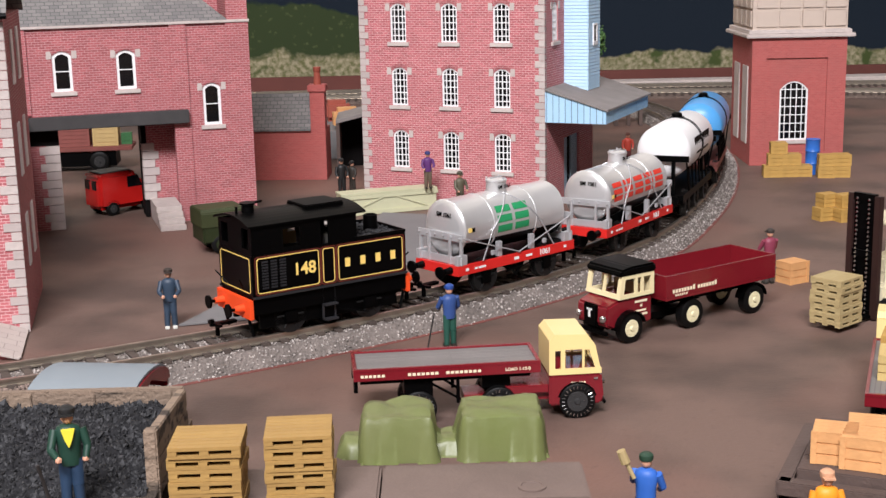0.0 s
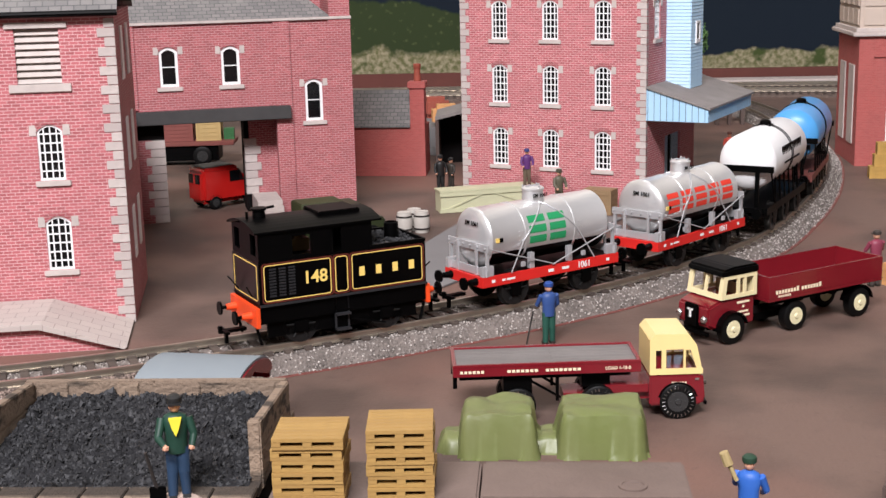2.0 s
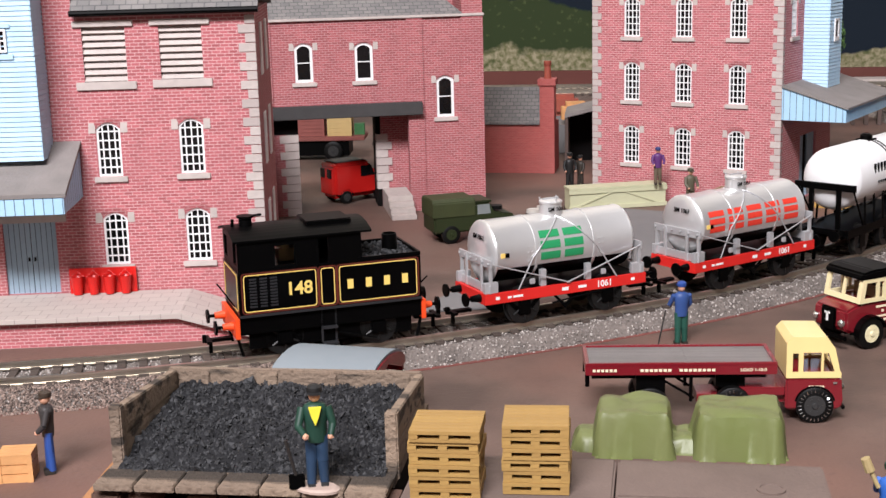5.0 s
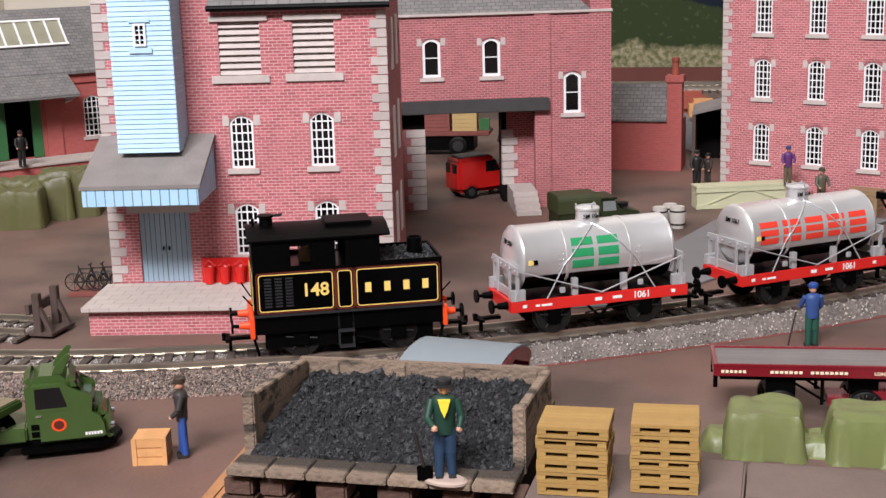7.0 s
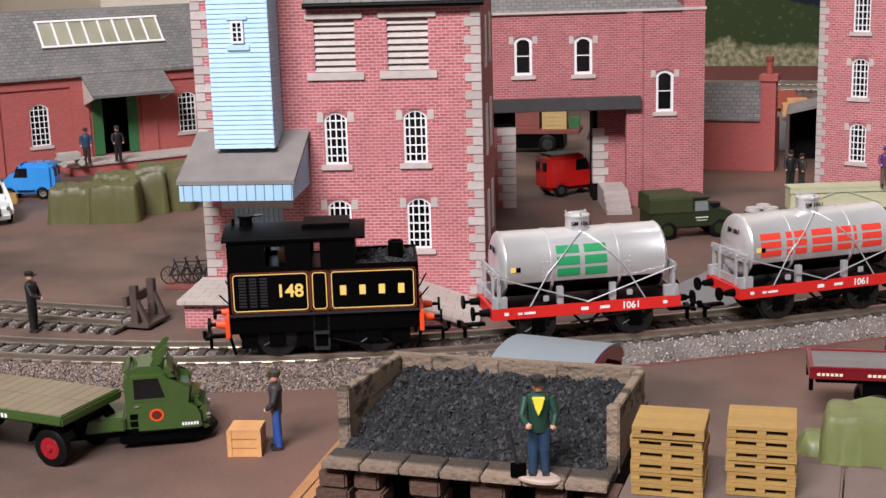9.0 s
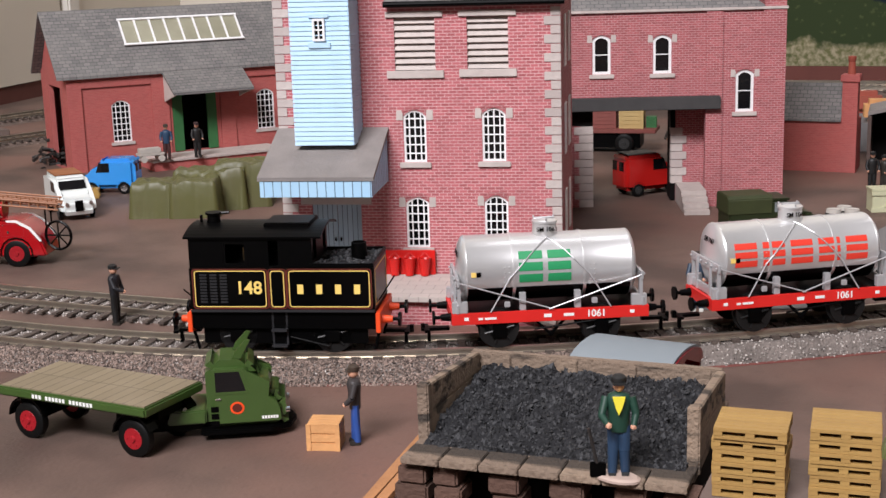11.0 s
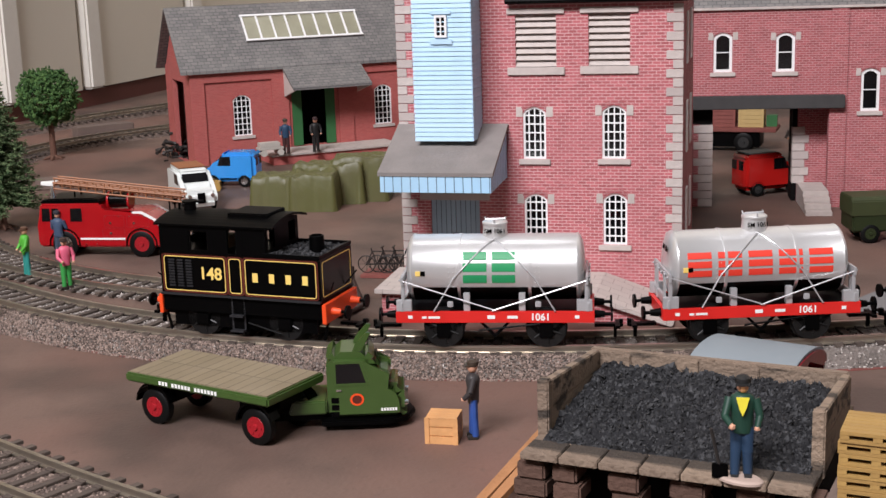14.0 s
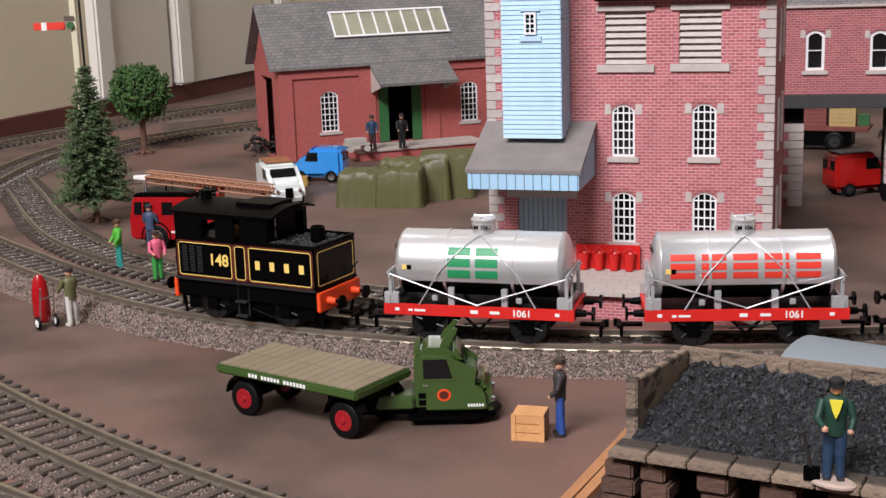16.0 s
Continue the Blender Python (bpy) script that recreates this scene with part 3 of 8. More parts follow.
box(bm, -1.3, 1.3, -11.2, 11.6, 0, 1.0, 0.12)
for y in (-8.25, 8.25):
    box(bm, -1.5, 1.5, y - 2.0, y + 2.0, 0.9, 1.35)
SHORT_SLEEPER_MESH = mesh_of(bm, "sleeper", SLEEPER)


def scatter(name, line, spread, count, z_of, material, size, parent, seed):
    """Loose stones strewn along a line: one mesh."""
    rnd = random.Random(seed)
    verts, faces = [], []
    for _ in range(count):
        d, a = rnd.uniform(0, line.s[-1]), rnd.uniform(*spread)
        p, t = line.place(d)
        c = Vector((p.x + t.y * a, p.y - t.x * a, z_of(a) + rnd.uniform(-0.15, 0.25)))
        r = size * rnd.uniform(0.55, 1.25)
        k = len(verts)
        q = Euler((rnd.uniform(0, 6), rnd.uniform(0, 6), rnd.uniform(0, 6))).to_matrix()
        for v in ((1, 0, 0), (-1, 0, 0), (0, 0.8, 0), (0, -0.8, 0), (0, 0, 0.7), (0, 0, -0.7)):
            verts.append((c + q @ (Vector(v) * r * rnd.uniform(0.7, 1.1))) * MM)
        for f in ((0, 2, 4), (2, 1, 4), (1, 3, 4), (3, 0, 4), (2, 0, 5), (1, 2, 5), (3, 1, 5), (0, 3, 5)):
            faces.append(tuple(k + i for i in f))
    me = bpy.data.meshes.new(name)
    me.from_pydata([tuple(v) for v in verts], [], faces)
    me.materials.append(material)
    ob = new(name, me)
    ob.parent = parent
    return tagged(ob, kind="stuff")


def track(points, bed_z, label, near, far, stone_mat, bed_mat, count, pitch=6.6, seed=1, sleepers=True, shoulder=6.0, sleeper_mesh=None, grain=0.6):
    """Two rails on sleepers over a ballast bed. near, far: the bed's half widths; right of the run is near."""
    line = Line(points)
    root = thing("railway_track", 0, 0, 0, 0, label, "railway track", kind="structure")
    bm = bmesh.new()
    sweep(bm, line, [(-far - shoulder * 0.6, -0.4), (near + shoulder, -0.4), (near, bed_z), (-far, bed_z)], 0.0)
    part("ballast_bed", bm, bed_mat, root, "grey ballast bed with a steep shoulder")
    for a in (-8.25, 8.25):
        bm = bmesh.new()
        sweep(bm, line, [(x + a, z) for x, z in RAIL_PROFILE], bed_z + 0.55)
        part("rail", bm, RAIL, root, "dull nickel-silver rail")
    d = pitch / 2
    while sleepers and d < line.s[-1]:
        p, t = line.place(d)
        piece("sleeper", sleeper_mesh or SLEEPER_MESH, root, p.x, p.y, bed_z - 0.25, math.degrees(math.atan2(t.y, t.x)))
        d += pitch

    def height(a):
        if a > near:
            return max(0.0, bed_z * (1 - (a - near) / shoulder))
        if a < -far:
            return max(0.0, bed_z * (1 - (-a - far) / (shoulder * 0.6)))
        return bed_z
    scatter("ballast", line, (-far - shoulder * 0.5, near + shoulder + 0.4), count, height, stone_mat, grain, root, seed)
    return line, root


# seen from the front the main line runs from the far left, past the mill, and away round the curve
MAIN = [(-690, 690), (-668, 610), (-628, 530), (-580, 465), (-520, 418), (-448, 386), (-390, 365), (-330, 351), (-268, 350), (-207, 360), (-149, 381), (-94, 409), (-41, 442),
        (8, 479), (52, 523), (87, 573), (112, 630), (133, 689), (149, 748), (161, 809), (168, 880), (170, 950), (163, 1030), (146, 1110)]
main_line, main_track = track(MAIN, 5.2, "main line of nickel rails on grey ballast, curving past the mill", 12.5, 13, BALLAST, BED, 46000, seed=3, shoulder=5.0, sleeper_mesh=SHORT_SLEEPER_MESH, grain=0.52)
bm = bmesh.new()
sweep(bm, main_line, [(17.0, 0.0), (18.6, 0.0), (18.6, 0.25), (17.0, 0.25)], 0.0)
part("paint_line", bm, FOOT_RED, main_track, "dull red painted line along the ballast foot")
RAIL_TOP = 5.2 + 0.55 + 2.4


# ---- buildings ----
def mill():
    root = thing("mill", -235.6, 440.5, 0, 12.5, "tall pink-red brick mill with stone quoins and a blue hoist tower", "mill building")
    L, R, DEPTH, EAVE, TALL = -15.0, 90.5, 68.0, 110.5, 150.0
    wins = [(32.3, 40.8, 53.0, 72.3, 2.2), (61.5, 70.2, 53.2, 72.8, 2.2), (32.3, 41.0, 20.6, 39.8, 2.2), (61.8, 70.6, 21.0, 40.3, 2.2)]
    louv = [(30.0, 45.0, 86.8, 106.0), (56.7, 71.6, 87.0, 106.0)]
    door = (-3.8, 15.2, 10.8, 37.2)
    holes = [arch(a, b, c, d, r) for a, b, c, d, r in wins] + [arch(a, b, c, d, 0) for a, b, c, d in louv] + [arch(*door, 0)]
    bm = bmesh.new()
    panel(bm, [(L, 0), (R, 0), (R, EAVE), (27, EAVE), (27, TALL), (L, TALL)], holes, 0, 3)
    part("front_wall", bm, BRICK, root)
    bm = bmesh.new()
    box(bm, L, R, DEPTH - 3, DEPTH, 0, EAVE)
    part("back_wall", bm, BRICK, root)
    bm = bmesh.new()
    box(bm, L, L + 3, 3.002, DEPTH - 3, 0, TALL)
    part("side_wall", bm, BRICK, root)
    # right side wall takes the darker brick tones
    bm = bmesh.new()
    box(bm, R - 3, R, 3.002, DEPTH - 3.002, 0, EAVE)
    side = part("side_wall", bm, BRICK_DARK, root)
    for z in (20, 53, 86):
        for y in (18, 42):
            bm = bmesh.new()
            box(bm, R, R + 0.5, y, y + 8, z, z + 19)
            part("side_window", bm, WHITE, side, "white-barred side window")
    bm = bmesh.new()
    box(bm, L + 3, 27, DEPTH - 3, DEPTH, EAVE, TALL)
    box(bm, 24, 27, 3, DEPTH - 3, EAVE, TALL)
    part("upper_wall", bm, BRICK, root)
    # slate roof behind the eave, with a gutter
    bm = bmesh.new()
    prism(bm, [(-2.5, EAVE - 0.4), (-2.5, EAVE + 0.8), (DEPTH / 2, EAVE + 38), (DEPTH + 2.5, EAVE + 0.8), (DEPTH + 2.5, EAVE - 0.4), (DEPTH / 2, EAVE + 36)], 27, R + 1.5, "x")
    part("roof", bm, SLATE, root, "grey slate roof")
    bm = bmesh.new()
    cyl(bm, (27, -3.2, EAVE + 0.3), (R + 1.6, -3.2, EAVE + 0.3), 1.1, seg=10)
    part("gutter", bm, BLACK, root)
    quoins(root, L, 0, 11, TALL, 1)
    quoins(root, R, 0, 0, EAVE, -1)
    for a, b, c, d, r in wins:
        window(root, a, b, c, d, r, 4, 6, head=BRICK_DARK)
    for a, b, c, d in louv:
        # near-black backing paints the shade between the slats
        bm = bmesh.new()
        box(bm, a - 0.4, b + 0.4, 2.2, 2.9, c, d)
        v = part("louvre_vent", bm, SHADE_BLACK, root, "grey louvred vent with stone surround")
        k = 8
        for i in range(k):
            z = c + (d - c) * i / k
            bm = bmesh.new()
            prism(bm, [(0.2, z + 0.2), (0.6, z), (2.2, z + (d - c) / k * 0.95), (1.8, z + (d - c) / k)], a, b, "x")
            part("slat", bm, STONE, v)
        for x0, x1, z0, z1 in ((a - 3, b + 3, d, d + 2.0), (a - 3, b + 3, c - 2.8, c)):
            bm = bmesh.new()
            box(bm, x0, x1, -0.9, 1.0, z0, z1, 0.15)
            part("stone_band", bm, STONE, v)
    a, b, c, d = door
    mid = (a + b) / 2
    for x0, x1 in ((a, mid - 0.15), (mid + 0.15, b)):
        bm = bmesh.new()
        box(bm, x0, x1, 1.2, 2.2, c, d)
        leaf = part("door", bm, BLUE_GREY, root, "pale blue boarded loading door")
        bm = bmesh.new()
        box(bm, x1 - 1.2 if x0 == a else x0 + 0.6, x1 - 0.6 if x0 == a else x0 + 1.2, 0.7, 1.2, c + 12, c + 13.4)
        part("handle", bm, BLACK, leaf)
    bm = bmesh.new()
    box(bm, a - 4, b + 4, -0.7, 0.4, d, d + 2.6, 0.1)
    part("lintel", bm, STONE, root)
    # boarded hoist tower
    tx0, tx1, ty0, ty1, tz0 = -4.6, 17.2, -16.6, -0.02, 61.8
    bm = bmesh.new()
    box(bm, tx0 + 0.5, tx1 - 0.5, ty0 + 0.5, ty1, tz0, 156)
    tower = part("hoist_tower", bm, SKY_BLUE, root, "pale blue boarded hoist tower")
    bm = bmesh.new()
    prism(bm, [(ty0 - 0.02, 0.15), (ty0 + 0.5, 0.15), (ty0 + 0.5, 1.62), (ty0 + 0.28, 1.62)], tx0, tx1, "x")
    front = mesh_of(bm, "board", SKY_BLUE)
    bm = bmesh.new()
    prism(bm, [(tx1 + 0.02, 0.15), (tx1 - 0.5, 0.15), (tx1 - 0.5, 1.62), (tx1 - 0.28, 1.62)], ty0, ty1, "y")
    right = mesh_of(bm, "board", SKY_BLUE)
    z = tz0
    while z < 153:
        piece("board", front, tower, 0, 0, z)
        piece("board", right, tower, 0, 0, z)
        z += 1.7
    window(tower, 4.0, 8.4, 99.2, 107.0, 0, 2, 2, y=ty0 - 1.4, sill=False, stops=False)
    bm = bmesh.new()
    for z0, z1, e in ((96.8, 98.6, 1.8), (107.4, 108.6, 1.4)):
        box(bm, 4.0 - e, 8.4 + e, ty0 - 0.6, ty0, z0, z1)
    part("window_trim", bm, SKY_BLUE, tower)
    # lean-to canopy
    bm = bmesh.new()
    pts = [(-0.05, 65), (-0.05, 66.2), (-31.5, 52.8), (-31.5, 51.4)]
    prism(bm, pts, -15.2, 26.8, "x")
    canopy = part("canopy_roof", bm, FELT, root, "weathered grey felt canopy roof")
    bm = bmesh.new()
    box(bm, -14.4, 26.0, -31.2, -30.4, 45.6, 51.3)
    part("fascia", bm, BLUE_VERT, canopy, "blue boarded fascia")
    for x in (-14.4, 25.2):
        bm = bmesh.new()
        prism(bm, [(-0.05, 46), (-0.05, 64.8), (-30.38, 51.3), (-30.38, 45.6)], x, x + 0.8, "x")
        part("fascia", bm, BLUE_VERT, canopy)
    # brick loading dock with a paved top and a ramp
    dock = thing("loading_dock", -235.6, 440.5, 0, 12.5, "brick loading dock with pale stone slabs and a ramp", "loading dock")
    bm = bmesh.new()
    prism(bm, [(-15, 0), (88, 0), (62, 9.0), (-15, 9.0)], -33, -0.6, "y")
    part("dock_wall", bm, BRICK, dock)
    bm = bmesh.new()
    prism(bm, [(-17, 9.02), (61.6, 9.02), (89, 0.2), (90, 1.1), (62.4, 10.7), (-17, 10.7)], -35.5, -0.5, "y", 0.15)
    part("slab", bm, PAVE, dock)
    # rack of fire buckets on the dock
    rack = thing("fire_bucket_rack", -235.6, 440.5, 0, 12.5, "red board with a row of red fire buckets on the dock", "bucket rack")
    bm = bmesh.new()
    box(bm, 19, 43, -2.0, -1.0, 10.7, 20, 0.1)
    part("board", bm, BUCKET, rack)
    for i in range(4):
        x = 22.2 + 5.7 * i
        bm = bmesh.new()
        lathe(bm, (x, -4.2, 0), [(11.0, 1.5), (12, 1.65), (17.4, 2.4), (17.7, 2.55), (17.4, 2.2), (12.4, 1.4)], 16, "z")
        b = part("bucket", bm, BUCKET, rack, smooth=True)
        bm = bmesh.new()
        rod(bm, (x - 2.3, -4.2, 17.4), (x, -3.4, 19.6), 0.14)
        rod(bm, (x, -3.4, 19.6), (x + 2.3, -4.2, 17.4), 0.14)
        part("handle", bm, BUCKET, b)


def gatehouse():
    root = thing("gatehouse", -190, 638, 0, 18, "red brick gatehouse with an open cart arch and slate roof", "gatehouse")
    L, R, EAVE = -10.0, 101.0, 96.8
    wins = [(7.1, 16.0, 67.0, 86.0, 2.0), (36.7, 45.7, 66.8, 85.5, 2.0), (77.1, 85.9, 47.1, 67.7, 2.0)]
    bm = bmesh.new()
    panel(bm, [(L, 50), (62.5, 50), (62.5, 0), (R, 0), (R, EAVE), (L, EAVE)], [arch(a, b, c, d, r) for a, b, c, d, r in wins], 0, 4)
    part("front_wall", bm, BRICK_DARK, root)
    bm = bmesh.new()
    box(bm, R - 4, R, 4.002, 60, 0, EAVE)
    part("side_wall", bm, BRICK_DARK, root)
    # ceiling of the arch, its shade painted near-black
    bm = bmesh.new()
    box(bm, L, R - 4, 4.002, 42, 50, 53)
    part("shade_ceiling", bm, SHADE_BLACK, root)
    bm = bmesh.new()
    box(bm, 66, R - 4.002, 4.002, 42, 0, 50)
    part("inner_wall", bm, BRICK_DARK, root)
    bm = bmesh.new()
    box(bm, L - 20, -9.7, 4.002, 42, 0, 50)
    part("inner_wall", bm, BRICK_DARK, root)
    # stone piers inside the arch
    bm = bmesh.new()
    box(bm, -9.6, 1.0, 2.2, 6, 0, 41)
    pier = part("pier", bm, BRICK_DARK, root)
    quoins(pier, 7.4, 2, 0, 41, -1, 9.4, 7.0, 4.1, 4)
    # near-black boxes paint the passage's shadow behind the left pier
    bm = bmesh.new()
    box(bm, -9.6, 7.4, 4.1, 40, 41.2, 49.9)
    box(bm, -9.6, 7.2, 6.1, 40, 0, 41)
    part("passage_shade", bm, SHADE_BLACK, pier)
    bm = bmesh.new()
    box(bm, 50, 65.9, 17, 32, 0, 49.9)
    pier = part("pier", bm, BRICK_DARK, root)
    quoins(pier, 47.5, 16.6, 9, 40, 1, 8.0, 6.0, 4.1, 5)
    # passage shadow beside the right pier, painted as a near-black slab
    bm = bmesh.new()
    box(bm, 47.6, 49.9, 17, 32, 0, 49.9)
    part("passage_shade", bm, SHADE_BLACK, pier)
    bm = bmesh.new()
    for i in range(4):
        box(bm, 50.0, 62.3, -23 + 4.6 * i, 16.5, 2.4 * i, 2.4 * (i + 1) - 0.02, 0.1)
    part("steps", bm, STONE, root, "four pale stone steps")
    # outer pilasters and beam over the arch
    for a, b in ((L, -4.2), (62.6, 70.5), (90, R)):
        bm = bmesh.new()
        box(bm, a, b, -1.0, -0.005, 56.5 if b < 70 else 0, EAVE - 0.1)
        part("pilaster", bm, BRICK_DARK, root)
    bm = bmesh.new()
    box(bm, -11, 69.4, -4.5, 1.0, 49.2, 55.6, 0.3)
    part("beam", bm, mat("dark_beam", (0.045, 0.043, 0.043), 0.7, vary=0.2), root, "dark grey beam over the arch")
    bm = bmesh.new()
    box(bm, L - 0.5, R + 0.6, -1.6, 1, EAVE, EAVE + 1.4, 0.2)
    part("cornice", bm, STONE, root)
    bm = bmesh.new()
    for v in (((L, 0), (91, 0), (64, 34), (L, 34)),):
        q = [bm.verts.new((x, y - 1.5, EAVE + 1.4 + y * 0.75)) for x, y in v]
        bm.faces.new(q)
        q = [bm.verts.new((x, y - 1.5, EAVE + 0.4 + y * 0.75)) for x, y in v]
        bm.faces.new(q[::-1])
    part("roof", bm, SLATE, root, "grey slate roof with a hip")
    bm = bmesh.new()
    box(bm, 90.6, R, 0, 30, EAVE + 1.42, 140)
    box(bm, 60, 90.5, 26, 30, EAVE + 1.42, 140)
    part("gable_wall", bm, BRICK_DARK, root)
    for a, b, c, d, r in wins:
        window(root, a, b, c, d, r, 1, 2, head=BRICK_DARK, ring=1.3)
    # wing wall running forward beside the mill
    wing = thing("wing_wall", -190, 638, 0, 18, "tall brick wing wall with white windows beside the gatehouse", "wall")
    bm = bmesh.new()
    box(bm, -13.6, -10.1, -46, -0.02, 0, 62)
    w = part("wall", bm, BRICK_DARK, wing)
    for y in (-40, -22):
        bm = bmesh.new()
        box(bm, -10.08, -9.5, y, y + 8, 4, 24)
        part("window", bm, WHITE, w)


def dairy():
    root = thing("warehouse", -41.1, 704.1, 0, -23.9, "tall pink brick warehouse with rows of white barred windows", "warehouse")
    W, DEPTH, TOP = 101.6, 78.0, 150.0
    cols = [(17.9 + 28.27 * i, 26.7 + 28.27 * i) for i in range(3)]
    rows = [(18.7 + 32.4 * j, 38.2 + 32.4 * j) for j in range(4)]
    wins = [(a, b, c, d, 2.2) for a, b in cols for c, d in rows]
    bm = bmesh.new()
    panel(bm, [(0, 0), (W, 0), (W, TOP), (0, TOP)], [arch(a, b, c, d, r) for a, b, c, d, r in wins], 0, 3)
    part("front_wall", bm, BRICK, root)
    bm = bmesh.new()
    side_wins = [(11.0, 19.6, 83.5, 103.0, 2.2), (11.0, 19.6, 115.9, 135.4, 2.2)]
    panel(bm, [(3.002, 0), (DEPTH, 0), (DEPTH, TOP), (3.002, TOP)], [[(29, 0.4), (54, 0.4), (54, 33), (29, 33)]] + [arch(*s) for s in side_wins], 0, 3)
    east = part("side_wall", bm, BRICK, root)
    east.matrix_basis = at(W, 0, 0, 90)
    for s in side_wins:
        window(east, *s, 4, 6)
    for a, b in ((29.2, 37.0), (44.0, 53.8)):
        bm = bmesh.new()
        box(bm, a, b, 1.2, 2.2, 0.4, 33)
        part("door", bm, BLUE_GREY, east, "blue-grey boarded door standing ajar")
    # dark sheet standing in for shade in the gap between doors
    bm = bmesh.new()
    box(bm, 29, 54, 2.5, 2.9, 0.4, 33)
    part("door_shade", bm, SHADE_BLACK, east)
    bm = bmesh.new()
    box(bm, 0, 3, 3.002, DEPTH, 0, TOP)
    part("side_wall", bm, BRICK, root)
    bm = bmesh.new()
    box(bm, 0, W - 3, DEPTH, DEPTH + 3, 0, TOP)
    part("back_wall", bm, BRICK, root)
    bm = bmesh.new()
    box(bm, 0, W, 0, DEPTH, TOP, TOP + 3)
    part("roof", bm, SLATE, root)
    quoins(root, 0, 0, 0, TOP, 1, 5.2, 3.2, 3.4)
    quoins(root, W, 0, 0, TOP, -1, 5.2, 3.2, 3.4)
    for a, b, c, d, r in wins:
        window(root, a, b, c, d, r, 4, 6, head=BRICK_DARK)
    # boarded hoist tower standing on a lean-to canopy, both on the side wall
    OUT, V0, V1, Z0 = 13.0, 29.0, 49.0, 54.5
    bm = bmesh.new()
    box(bm, W + 0.05, W + OUT - 0.3, V0 + 0.3, V1, Z0, 152)
    tower = part("hoist_tower", bm, SKY_BLUE, root, "pale blue boarded hoist tower")
    bm = bmesh.new()
    prism(bm, [(V0 - 0.02, 0.15), (V0 + 0.5, 0.15), (V0 + 0.5, 1.62), (V0 + 0.28, 1.62)], W + 0.06, W + OUT, "x")
    f = mesh_of(bm, "board", SKY_BLUE)
    bm = bmesh.new()
    prism(bm, [(W + OUT + 0.02, 0.15), (W + OUT - 0.5, 0.15), (W + OUT - 0.5, 1.62), (W + OUT - 0.28, 1.62)], V0, V1, "y")
    g = mesh_of(bm, "board", SKY_BLUE)
    z = Z0
    while z < 148:
        piece("board", f, tower, 0, 0, z)
        piece("board", g, tower, 0, 0, z)
        z += 1.7
    pane = bmesh.new()
    panel(pane, [(36, 80), (43, 80), (43, 91), (36, 91)], [[(37.2, 82), (41.8, 82), (41.8, 90), (37.2, 90)]], 0, -0.6)
    trim_ = part("tower_window", pane, WHITE, tower, "small white-framed tower window")
    trim_.matrix_basis = at(W + OUT, 0, 0, 90)
    bm = bmesh.new()
    box(bm, W + OUT + 0.03, W + OUT + 0.2, 37.3, 41.7, 82, 90)
    part("pane", bm, PANE, tower)
    bm = bmesh.new()
    prism(bm, [(W + 0.05, 60.4), (W + 0.05, 61.4), (W + 32.5, 51.8), (W + 32.5, 50.8)], -1.0, 79, "y")
    canopy = part("canopy_roof", bm, FELT, root, "grey felt canopy roof")
    bm = bmesh.new()
    prism(bm, [(W + 0.05, 44.6), (W + 0.05, 60.2), (W + 31.2, 50.9), (W + 31.2, 44.6)], 0.0, 0.8, "y")
    part("fascia", bm, BLUE_VERT, canopy, "blue boarded fascia")
    bm = bmesh.new()
    box(bm, W + 30.4, W + 31.2, 0.82, 77, 44.6, 51.0)
    part("fascia", bm, BLUE_VERT, canopy)


